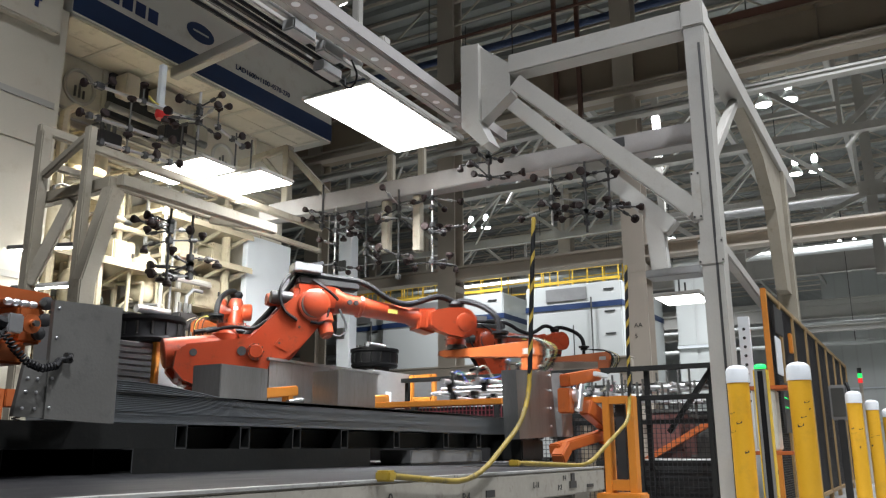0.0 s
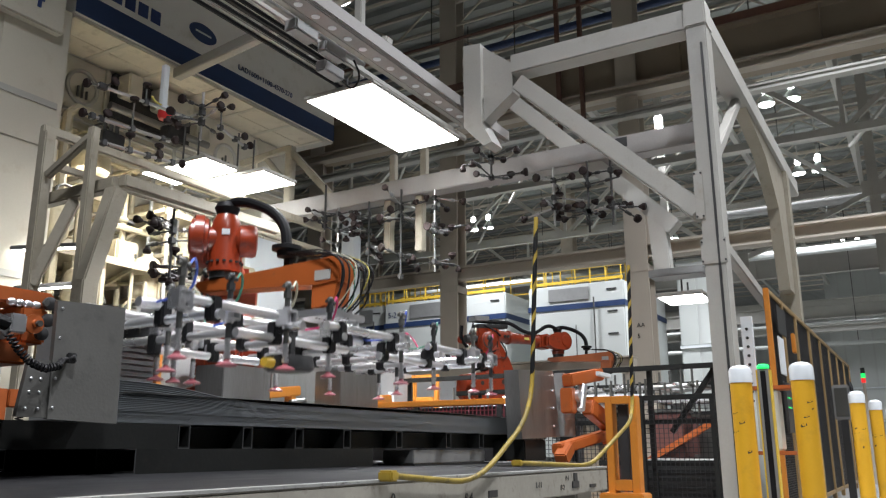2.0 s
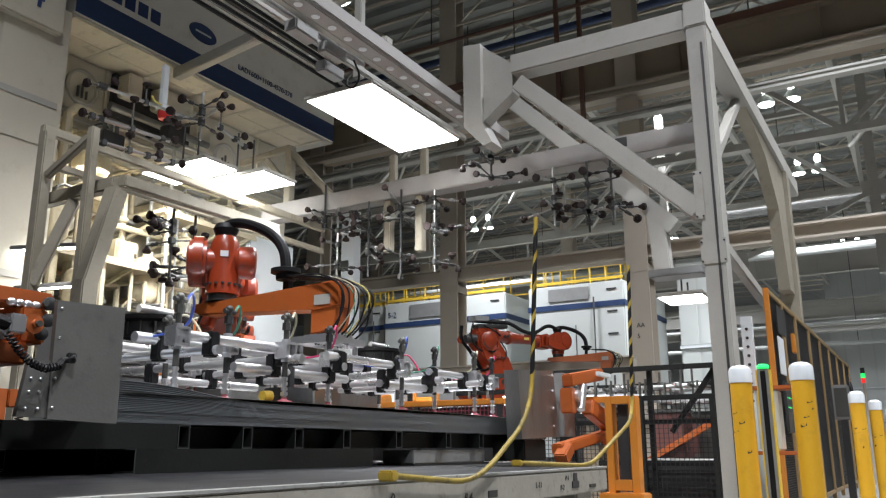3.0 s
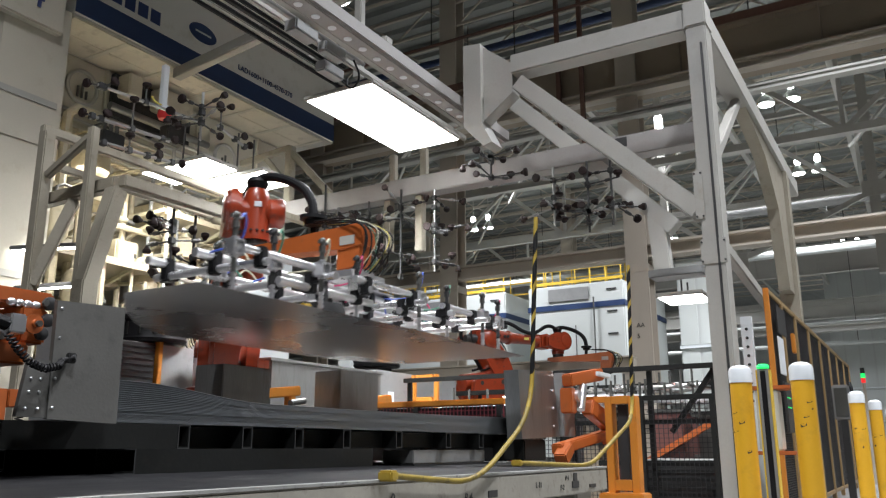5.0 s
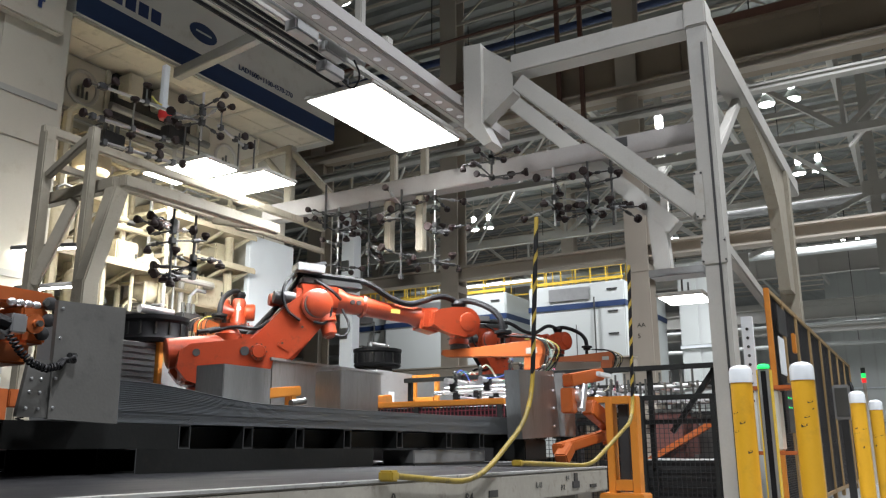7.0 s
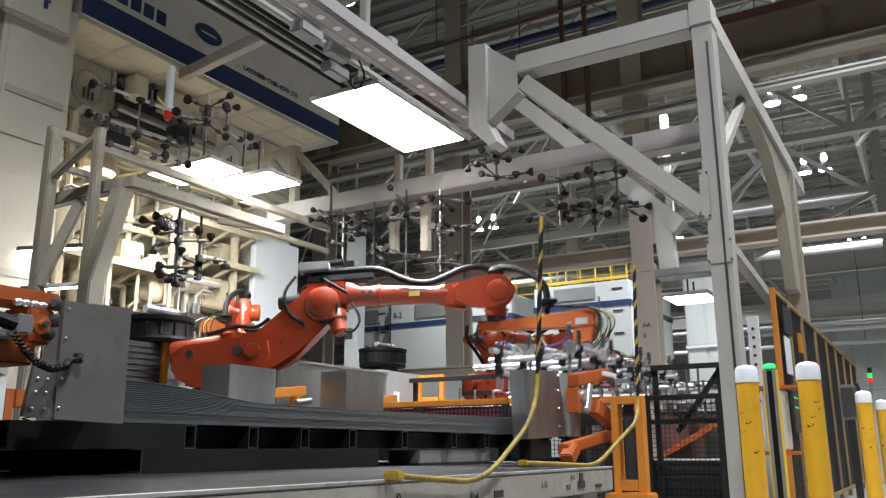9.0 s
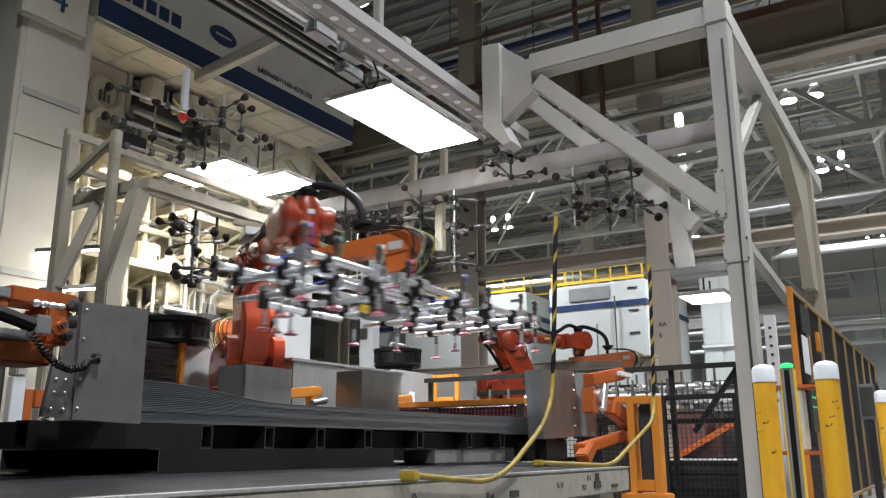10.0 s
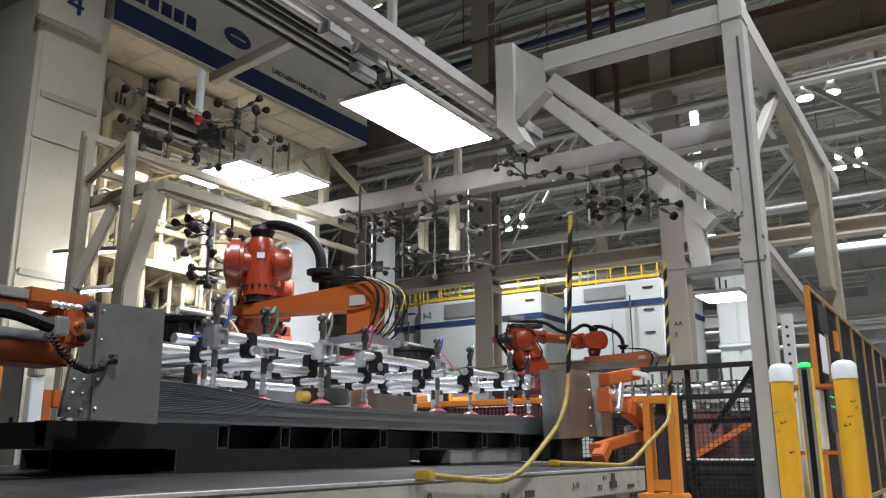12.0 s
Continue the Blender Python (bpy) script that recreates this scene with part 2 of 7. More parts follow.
def part(name, bm, material, parent, label="", place=None, smooth=True, kind=""):
    """One mesh under a thing or part. Built in the parent's space, or, with place=True, in world space."""
    if place is True:
        bmesh.ops.transform(bm, matrix=chain(parent).inverted(), verts=bm.verts)
    ob = new(name, finish(bm, name, material, smooth))
    ob.parent = parent
    if isinstance(place, Matrix):
        ob.matrix_basis = place
    return tagged(ob, label, kind=kind)


def piece(name, mesh, parent, m=None):
    ob = new(name, mesh)
    ob.parent = parent
    if m is not None:
        ob.matrix_basis = m
    return ob


def thing(name, at, label, category, group="", kind=""):
    ob = new(name)
    ob.empty_display_size = 0.1
    ob.matrix_basis = at if isinstance(at, Matrix) else Matrix.Translation(at)
    return tagged(ob, label, category, group, kind)


def solid(name, bm, material, label, category, kind="", group="", smooth=False):
    """A thing of one mesh, built in world space, with its origin at its base."""
    vs = [v.co for v in bm.verts]
    c = Vector([(min(v[i] for v in vs) + max(v[i] for v in vs)) / 2 for i in range(3)])
    c.z = min(v.z for v in vs)
    bmesh.ops.translate(bm, vec=-c, verts=bm.verts)
    ob = new(name, finish(bm, name, material, smooth))
    ob.location = c
    ob.matrix_basis = Matrix.Translation(c)
    return tagged(ob, label, category, group, kind)


def writing(text, material, size, parent, m, name="lettering", depth=0.004):
    cu = bpy.data.curves.new(name, "FONT")
    cu.body, cu.size, cu.extrude = text, size, depth
    cu.align_x, cu.align_y = "LEFT", "BOTTOM"
    tmp = bpy.data.objects.new(name, cu)
    scene.collection.objects.link(tmp)
    bpy.context.view_layer.update()
    me = bpy.data.meshes.new_from_object(tmp.evaluated_get(bpy.context.evaluated_depsgraph_get()))
    bpy.data.objects.remove(tmp)
    me.materials.clear()
    me.materials.append(material)
    ob = new(name, me)
    ob.parent = parent
    ob.matrix_basis = chain(parent).inverted() @ m
    return ob


# ---- the hall ----


def ground():
    bm = bmesh.new()
    add_box(bm, (-40, -45, -0.2), (95, 50, 0))
    solid("ground", bm, CONCRETE, "worn grey concrete shop floor", "floor", "structure")


def roof_deck():
    bm = bmesh.new()
    prof = []
    x = -40.0
    while x < 95:
        prof += [(x, 13.0), (x + 0.22, 13.0), (x + 0.30, 13.11), (x + 0.52, 13.11)]
        x += 0.60
    lo = [bm.verts.new((a, -45, z)) for a, z in prof]
    hi = [bm.verts.new((a, 50, z)) for a, z in prof]
    for i in range(len(prof) - 1):
        bm.faces.new((lo[i], lo[i + 1], hi[i + 1], hi[i]))
    solid("ceiling", bm, ROOF_DECK, "ribbed galvanised roof deck", "ceiling", "structure")


def hall_walls():
    for name, lo, hi in (("wall_east", (80, -45, 0), (80.4, 50, 13)), ("wall_west", (-40, -45, 0), (-39.6, 50, 13)),
                         ("wall_south", (-40, -45.4, 0), (95, -45, 13)), ("wall_north", (-40, 49.6, 0), (95, 50, 13))):
        bm = bmesh.new()
        add_box(bm, lo, hi)
        solid(name, bm, WALL_PANEL, "grey clad factory wall", "wall", "structure")


def i_column(x, y, h, w=0.5, mark=False):
    c = thing("building_column", (x, y, 0), "tall taupe painted steel building column", "column", "building columns")
    bm = bmesh.new()
    add_ibeam(bm, (0, 0, 0.03), (0, 0, h), w, w, 0.05)
    part("shaft", bm, TAUPE_STEEL, c)
    bm = bmesh.new()
    add_box(bm, (-w * 0.7, -w * 0.7, 0), (w * 0.7, w * 0.7, 0.03), 0.005)
    part("base_plate", bm, TAUPE_STEEL, c)
    bm = bmesh.new()
    add_box(bm, (-w * 0.52, -w * 0.515, 4.6), (w * 0.52, w * 0.515, 4.78), 0.004)
    part("splice_plate", bm, TAUPE_STEEL, c)
    if mark:
        for i, s in enumerate(("AA", "5")):
            writing(s, DARK, 0.14, c, Matrix.Translation((x - w / 2 - 0.004, y + 0.08, 3.32 - 0.24 * i)) @ Euler((radians(90), 0, radians(-90))).to_matrix().to_4x4(), "grid_mark")


def long_beam(name, p, q, w, h, material, label, cat="beam", group=""):
    t = thing(name, p, label, cat, group)
    m, n = axis_frame(p, q)
    for pn, lo, hi in (("top_flange", (0, -w / 2, h / 2 - 0.05), (n, w / 2, h / 2)), ("web", (0, -0.025, -h / 2 + 0.05), (n, 0.025, h / 2 - 0.05)), ("bottom_flange", (0, -w / 2, -h / 2), (n, w / 2, -h / 2 + 0.05))):
        bm = bmesh.new()
        add_box(bm, lo, hi, 0, m)
        part(pn, bm, material, t, place=True)
    if h > 1:
        for k in range(int(n / 3)):
            bm = bmesh.new()
            add_box(bm, (3 * k + 1, -w / 2 + 0.03, -h / 2 + 0.052), (3 * k + 1.03, w / 2 - 0.03, h / 2 - 0.052), 0, m)
            part("stiffener", bm, material, t, place=True)
    return t


def truss(x, z0, z1, y0, y1, step):
    t = thing("roof_truss", (x, y0, z0), "white painted open steel roof truss", "truss", "roof trusses")
    for z in (z0, z1):
        bm = bmesh.new()
        add_bar(bm, (x, y0, z), (x, y1, z), 0.2, 0.2)
        part("chord", bm, TRUSS_STEEL, t, place=True)
    n = int((y1 - y0) / step)
    for i in range(n):
        a, b = y0 + i * step, y0 + (i + 1) * step
        bm = bmesh.new()
        add_bar(bm, (x, a, z0 if i % 2 else z1), (x, b, z1 if i % 2 else z0), 0.13, 0.13)
        part("diagonal", bm, TRUSS_STEEL, t, place=True)
        if i % 2:
            bm = bmesh.new()
            add_bar(bm, (x, a, z0), (x, a, z1), 0.11, 0.11, up=(1, 0, 0))
            part("vertical_web", bm, TRUSS_STEEL, t, place=True)
    for y in (y0 + 0.3, (y0 + y1) / 2, y1 - 0.3):
        bm = bmesh.new()
        add_bar(bm, (x, y, z1), (x, y, 13.0), 0.14, 0.14, up=(1, 0, 0))
        part("hanger", bm, TRUSS_STEEL, t, place=True)
    for i in range(0, n, 2):
        bm = bmesh.new()
        add_bar(bm, (x, y0 + i * step, z1), (x + 2.0, y0 + (i + 1) * step, z0 + 0.2), 0.08, 0.08)
        part("brace", bm, TRUSS_STEEL, t, place=True)


def roof_joists():
    bm = bmesh.new()
    for k in range(36):
        x = -4 + 2.0 * k
        for z, s in ((12.92, 0.09), (12.2, 0.07)):
            add_bar(bm, (x, -30, z), (x, 40, z), s, s)
    for k in range(8, 26):
        x = -4 + 2.0 * k
        y = -6.0
        up = True
        while y < 24:
            add_bar(bm, (x, y, 12.2 if up else 12.92), (x, y + 1.0, 12.92 if up else 12.2), 0.045, 0.045)
            y += 1.0
            up = not up
    solid("roof_joists", bm, TAUPE_STEEL, "rows of light roof joists under the deck", "joists", "stuff")


def high_bay(x, y, z):
    f = thing("high_bay_light", (x, y, z), "lit round high bay lamp on a drop rod", "lamp", "high bay lights")
    bm = bmesh.new()
    add_lathe(bm, (0, 0, 0.02), (0, 0, 1), [(0, 0.25), (0.08, 0.24), (0.22, 0.15), (0.3, 0.10)], 20)
    part("reflector", bm, PALE, f)
    bm = bmesh.new()
    add_lathe(bm, (0, 0, 0.0), (0, 0, 1), [(0, 0.225), (0.015, 0.225)], 20)
    part("lens", bm, BAY_GLOW, f, "glowing lens")
    bm = bmesh.new()
    add_lathe(bm, (0, 0, 0.4), (0, 0, 1), [(0, 0.10), (0.1, 0.12), (0.25, 0.09)], 14)
    part("ballast_housing", bm, BAY_GLOW, f, "bright lit upper housing")
    bm = bmesh.new()
    add_cyl(bm, (0, 0, 0.66), (0, 0, 13.1 - z), 0.02, seg=6)
    part("drop_rod", bm, WHITE_STEEL, f)


def hung_run(name, x, y0, y1, z, r, m, label, category):
    """A pipe or tray along y on rods from the roof."""
    t = thing(name, (x, y0, z), label, category, "service runs")
    bm = bmesh.new()
    add_cyl(bm, (x, y0, z), (x, y1, z), r, seg=10)
    part("run", bm, m, t, place=True)
    y = y0 + 2.5
    while y < y1:
        bm = bmesh.new()
        add_cyl(bm, (x, y, z), (x, y, 13.02), 0.015, seg=5)
        part("hanger_rod", bm, DARK, t, place=True)
        y += 6.0


def far_press(y0, y1, h, x0, mark, band=1.35):
    p = thing("far_press", (x0, (y0 + y1) / 2, 0), "pale grey transfer press with a blue stripe and yellow handrails", "press", "far presses")
    bm = bmesh.new()
    add_box(bm, (x0, y0, 0.0), (x0 + 5, y1, h), 0.04)
    part("housing", bm, PALE, p, place=True)
    bm = bmesh.new()
    add_box(bm, (x0 - 0.02, y0 - 0.02, h - band), (x0 + 5.02, y1 + 0.02, h - band + 0.19))
    part("stripe", bm, BLUE, p, "dark blue stripe", place=True)
    bm = bmesh.new()
    add_box(bm, (x0 - 0.03, y0 + 0.35 * (y1 - y0), h - band + 0.3), (x0 - 0.005, y0 + 0.78 * (y1 - y0), h - 0.12), 0.01)
    part("louvre_panel", bm, GREY_PLATE, p, "grey louvre panel", place=True)
    for k in range(3):
        bm = bmesh.new()
        add_box(bm, (x0 - 0.05, y0 + 0.3 + k * 0.02, 1.2 + 1.1 * k), (x0 - 0.005, y0 + 0.7, 1.26 + 1.1 * k))
        part("door_handle", bm, DARK, p, place=True)
    bm = bmesh.new()
    add_box(bm, (x0 - 0.012, (y0 + y1) / 2 - 0.012, 0.2), (x0 - 0.004, (y0 + y1) / 2 + 0.012, h - 1.4))
    part("door_joint", bm, DARK, p, place=True)
    n = 7
    for k in range(n):
        yy = y0 + 0.1 + (y1 - y0 - 0.2) * k / (n - 1)
        bm = bmesh.new()
        add_cyl(bm, (x0 + 0.1, yy, h), (x0 + 0.1, yy, h + 1.0), 0.024, seg=6)
        part("rail_post", bm, RAIL_YELLOW, p, "yellow rail post", place=True)
    for z in (0.12, 0.55, 1.0):
        bm = bmesh.new()
        add_bar(bm, (x0 + 0.1, y0 + 0.05, h + z), (x0 + 0.1, y1 - 0.05, h + z), 0.045, 0.10 if z == 0.12 else 0.045)
        part("handrail", bm, RAIL_YELLOW, p, "yellow handrail", place=True)
    for z in (0.55, 1.0, 1.6):
        bm = bmesh.new()
        add_bar(bm, (x0 + 3.5, y0 + 0.05, h + z), (x0 + 3.5, y1 - 0.05, h + z), 0.045, 0.045)
        part("rear_handrail", bm, RAIL_YELLOW, p, "yellow handrail", place=True)
    for k in range(5):
        yy = y0 + 0.3 + (y1 - y0 - 0.6) * k / 4
        bm = bmesh.new()
        add_cyl(bm, (x0 + 3.5, yy, h), (x0 + 3.5, yy, h + 1.6), 0.024, seg=6)
        part("rail_post", bm, RAIL_YELLOW, p, "yellow rail post", place=True)
    bm = bmesh.new()
    add_tube(bm, [(x0 - 0.08, y0 + 0.3 * (y1 - y0), h - band + 0.35), (x0 - 0.08, y0 + 0.3 * (y1 - y0), h - band - 1.7), (x0 - 0.08, y0 + 0.8 * (y1 - y0), h - band - 1.8)], 0.03, 6)
    part("conduit", bm, MID_STEEL, p, place=True)
    for k in range(4):
        z = h - 0.3 - 0.75 * k
        bm = bmesh.new()
        add_box(bm, (x0 - 0.02, y0 + 0.25, z), (x0 - 0.004, y0 + 0.6, z + 0.05))
        part("vent_slot", bm, DARK, p, place=True)
    for k in range(6):
        bm = bmesh.new()
        add_cyl(bm, (x0 + 0.4 + 0.8 * k, y1 - 0.1, h), (x0 + 0.4 + 0.8 * k, y1 - 0.1, h + 1.0), 0.024, seg=6)
        part("rail_post", bm, RAIL_YELLOW, p, "yellow rail post", place=True)
    writing(mark, NAVY, 0.3, p, Matrix.Translation((x0 - 0.01, y1 - 0.15, h - band + 0.34)) @ Euler((radians(90), 0, radians(-90))).to_matrix().to_4x4(), "unit_mark")


def enclosure(x, y0, y1, h):
    """A pale panelled machine enclosure down the hall."""
    t = thing("machine_enclosure", (x, (y0 + y1) / 2, 0), "pale grey panelled machine enclosure down the hall", "machine", "far enclosures")
    bm = bmesh.new()
    add_box(bm, (x, y0, 0), (x + 2, y1, h), 0.03)
    part("housing", bm, WALL_PANEL, t, place=True)
    n = max(2, int((y1 - y0) / 0.75))
    for k in range(n):
        a = y0 + (y1 - y0) * k / n
        for z0, z1 in ((0.3, 2.2), (2.35, 4.2), (4.35, h - 0.2)):
            bm = bmesh.new()
            add_box(bm, (x - 0.05, a + 0.05, z0), (x - 0.004, a + (y1 - y0) / n - 0.05, z1), 0.01)
            part("panel", bm, PALE, t, place=True)
    for z in (2.27, 4.27):
        bm = bmesh.new()
        add_bar(bm, (x - 0.12, y0, z), (x - 0.12, y1, z), 0.1, 0.1)
        part("rail", bm, CAP_WHITE, t, "white rail", place=True)


def hall_frame():
    """White braced frame hung below the roof across the aisle."""
    x = 24.0
    t = thing("braced_frame", (x, 1.0, 6.6), "white braced steel frame hung across the aisle", "frame")
    for name, p, q, w in (("post", (x, 0.55, 5.2), (x, 0.55, 13.0), 0.26), ("tie", (x, -12, 7.55), (x, 6.2, 7.55), 0.16), ("tie", (x, -12, 10.1), (x, 6.2, 10.1), 0.14),
                          ("diagonal", (x, 0.5, 7.5), (x, 4.2, 5.9), 0.13), ("diagonal", (x, 0.5, 7.5), (x, -3.6, 5.6), 0.13), ("diagonal", (x, 4.2, 5.9), (x, 6.2, 7.5), 0.13)):
        bm = bmesh.new()
        add_bar(bm, p, q, w, w, up=(1, 0, 0) if name == "post" else (0, 0, 1))
        part(name, bm, WHITE_STEEL, t, place=True)
    for y, z in ((0.55, 7.3), (4.2, 5.7)):
        bm = bmesh.new()
        add_box(bm, (x - 0.16, y - 0.3, z), (x - 0.13, y + 0.3, z + 0.42))
        part("gusset", bm, WHITE_STEEL, t, place=True)
    bm = bmesh.new()
    add_bar(bm, (x, 6.2, 5.9), (x, 6.2, 13.0), 0.2, 0.2, up=(1, 0, 0))
    part("post", bm, WHITE_STEEL, t, place=True)
    d = thing("air_duct", (26.5, 0, 8.1), "bare round galvanised duct hung across the aisle", "duct")
    bm = bmesh.new()
    add_cyl(bm, (26.5, -14, 8.1), (26.5, 5.6, 8.1), 0.22, seg=20)
    part("run", bm, GREY_PLATE, d, place=True)
    for k in range(6):
        bm = bmesh.new()
        add_lathe(bm, (26.5, -13 + 3.2 * k, 8.1), (0, 1, 0), [(0, 0.235), (0.06, 0.235)], 20)
        part("joint_band", bm, ALU, d, place=True)
        bm = bmesh.new()
        add_cyl(bm, (26.5, -12.9 + 3.2 * k, 8.33), (26.5, -12.9 + 3.2 * k, 13.12), 0.015, seg=5)
        part("hanger_rod", bm, DARK, d, place=True)


def hall():
    ground()
    roof_deck()
    hall_walls()
    roof_joists()
    for y in (-9.5, 0.0 - 4.4, 5.3, 10.2, 14.65, 17.6, 25.0):
        i_column(18.0, y, 13, 0.5, mark=(y == 5.3))
    for y in (-8.0, 14.0, 22.0):
        i_column(36.0, y, 13, 0.6)
    long_beam("runway_beam", (18.0, -25, 5.10), (18.0, 35, 5.10), 0.4, 0.34, TAUPE_STEEL, "long taupe steel girder on the columns", group="girders")
    long_beam("crane_girder", (18.0, -30, 9.5), (18.0, 40, 9.5), 0.5, 1.2, BROWN_STEEL, "deep brown crane runway girder", group="girders")
    long_beam("crane_ledge", (17.7, -30, 8.97), (17.7, 40, 8.97), 0.3, 0.25, TAUPE_STEEL, "pale ledge beam below the crane girder", group="girders")
    long_beam("crane_ledge", (17.65, -30, 8.33), (17.65, 40, 8.33), 0.25, 0.16, TRUSS_STEEL, "pale ledge beam below the crane girder", group="girders")
    for x, z, s, m in ((45, 9.9, 1.1, TRUSS_STEEL), (45, 7.4, 0.7, TRUSS_STEEL), (52, 8.9, 0.5, TRUSS_STEEL), (40, 5.9, 0.3, TRUSS_STEEL)):
        long_beam("hall_girder", (x, -30, z), (x, 40, z), 0.35, s, m, "horizontal steel girder across the hall", group="girders")
    bm = bmesh.new()
    add_bar(bm, (17.95, -30, 10.19), (17.95, 40, 10.19), 0.5, 0.18)
    solid("crane_rail", bm, RUST_PIPE, "rust brown crane rail on the girder", "rail", group="girders")
    for y, z in ((6.3, 9.2), (6.9, 9.2)):
        bm = bmesh.new()
        add_bar(bm, (17.5, y, 7.6), (17.5, y, 12.96), 0.1, 0.1, up=(1, 0, 0))
        solid("riser_pipe", bm, RUST_PIPE, "rust brown riser beside the column", "pipe", group="service pipes")
    hung_run("service_pipe", 17.4, -4, 20, 11.4, 0.045, RUST_PIPE, "rust brown pipe hung under the roof", "pipe")
    hung_run("cable_tray", 19.5, -4, 24, 12.1, 0.11, BLUE, "blue cable tray hung under the roof", "tray")
    for x in (40, 45, 52):
        for y in (-14, 28):
            i_column(x, y, 13, 0.5)
    for x, z in ((22, 8.6), (29, 8.8), (37, 9.0)):
        truss(x, z, z + 2.2, -12, 36, 2.6)
    for x, z, r, m in ((43.9, 10.3, 0.06, RED), (34, 8.2, 0.16, PALE), (43.5, 6.6, 0.08, PALE), (43.5, 5.6, 0.1, PALE), (18.45, 10.4, 0.07, DARK)):
        hung_run("service_pipe", x, -30, 40, z, r, m, "long service pipe hung across the hall", "pipe")
    for y in (1.2, 4.6, 8.0):
        bm = bmesh.new()
        add_bar(bm, (22, y, 11.0), (60, y, 11.0), 0.16, 0.22)
        solid("purlin", bm, TRUSS_STEEL, "pale longitudinal roof purlin", "beam", group="girders")
    for x, y in ((25, 3.15), (25, 2.42), (32.5, 3.2), (32.5, 2.5), (33.4, 17.8), (33.4, 17.0), (13.6, 10.7), (47.5, 2.9), (47.5, 2.2), (48, 20), (40, 10), (41, 10.6)):
        high_bay(x, y, 10.9)
    hall_frame()
    far_press(8.25, 11.7, 6.2, 26.0, "5", 0.86)
    far_press(12.6, 17.8, 6.2, 26.0, "5-2", 0.95)
    far_press(17.9, 19.6, 6.2, 26.2, "5-1", 0.95)
    enclosure(30.0, 6.05, 7.5, 7.4)
    enclosure(57.0, -4.8, 4.9, 11.8)
    enclosure(44.0, -9.5, -4.6, 10.5)


hall()

# ---- press ----
PRESS_X0, PRESS_X1, FRONT, BACK = 4.90, 11.38, 9.0, 11.0


SOFFIT = surface("tan soffit panel", (0.66, 0.61, 0.50), 0.6, vary=0.14, scale=2, dirt=(0.2, 0.17, 0.12), dirt_amount=0.4)


def press():
    p = thing("stamping_press", (9.5, 11.5, 0), "large cream stamping press with a blue stripe and an open bay", "press")
    bm = bmesh.new()
    add_box(bm, (5.9, FRONT, 6.31), (PRESS_X1, 14, 10.5), 0.02)
    part("crown", bm, CROWN_LIT_CREAM, p, place=True)
    bm = bmesh.new()
    add_box(bm, (5.9, FRONT - 0.006, 6.325), (PRESS_X1 - 0.01, FRONT - 0.002, 6.645))
    part("stripe", bm, BLUE, p, "dark blue stripe", place=True)
    turn = Euler((radians(90), 0, 0)).to_matrix().to_4x4()
    for k in range(6):
        # maker's name as plain bars
        x = 5.96 + 0.222 * k
        bm = bmesh.new()
        add_box(bm, (x, FRONT - 0.012, 6.74), (x + 0.175, FRONT - 0.004, 6.95), 0.003)
        part("name_bar", bm, NAVY, p, "plain navy bar", place=True)
    bm = bmesh.new()
    add_lathe(bm, (8.06, FRONT - 0.002, 7.0), (0, -1, 0), [(0, 0.15), (0.012, 0.15)], 28)
    for v in bm.verts:
        v.co.x = 8.06 + (v.co.x - 8.06) * 1.85
    part("badge", bm, BLUE, p, "plain blue oval badge", place=True)
    bm = bmesh.new()
    add_box(bm, (7.90, FRONT - 0.020, 6.985), (8.22, FRONT - 0.0145, 7.015), 0.002)
    part("badge_bar", bm, PALE, p, "pale bar on the badge", place=True)
    writing("LAD1600+1100-4570-270", NAVY, 0.125, p, Matrix.Translation((8.83, FRONT - 0.012, 6.71)) @ turn, "model_number")
    # soffit panels with pale joints
    n = 0
    x = 5.95
    while x < PRESS_X1 - 0.3:
        for y in (9.06, 9.53):
            bm = bmesh.new()
            add_box(bm, (x, y, 6.270), (x + 0.84, y + 0.46, 6.290), 0.004)
            part("soffit_panel", bm, SOFFIT, p, place=True)
        bm = bmesh.new()
        add_box(bm, (x + 0.80, 9.05, 6.258), (x + 0.87, 9.98, 6.2685))
        part("soffit_rib", bm, CREAM, p, place=True)
        x += 0.86
    bm = bmesh.new()
    add_box(bm, (5.9, 9.02, 6.293), (PRESS_X1, 10.0, 6.308))
    part("soffit_backing", bm, WHITE_STEEL, p, place=True)
    # columns, back and bed
    bm = bmesh.new()
    add_box(bm, (PRESS_X0, 8.95, 0), (5.84, 11, 6.25), 0.008)
    part("column", bm, CREAM, p, place=True)
    bm = bmesh.new()
    add_box(bm, (4.8, 8.8, 5.80), (5.65, 8.93, 6.9), 0.02)
    plate = part("number_box", bm, CREAM, p, place=True)
    writing("4", NAVY, 0.42, p, Matrix.Translation((5.11, 8.79, 5.93)) @ turn @ Matrix.Diagonal((1.2, 1, 1, 1)), "unit_number")
    bm = bmesh.new()
    add_box(bm, (5.84, BACK, 0), (11.36, 11.4, 6.29), 0.02)
    part("back_panel", bm, CREAM, p, place=True)
    bm = bmesh.new()
    add_box(bm, (10.75, 10.07, 0), (11.36, 10.98, 5.18), 0.03)
    part("column", bm, CREAM, p, place=True)
    bm = bmesh.new()
    add_box(bm, (10.3, 9.93, 1.0), (11.45, 10.05, 4.42), 0.015)
    part("guard_door", bm, CAP_WHITE, p, "white sheet guard door", place=True)
    bm = bmesh.new()
    add_box(bm, (5.84, 9.1, 0), (10.28, 11, 1.6), 0.03)
    part("bed", bm, CREAM, p, place=True)
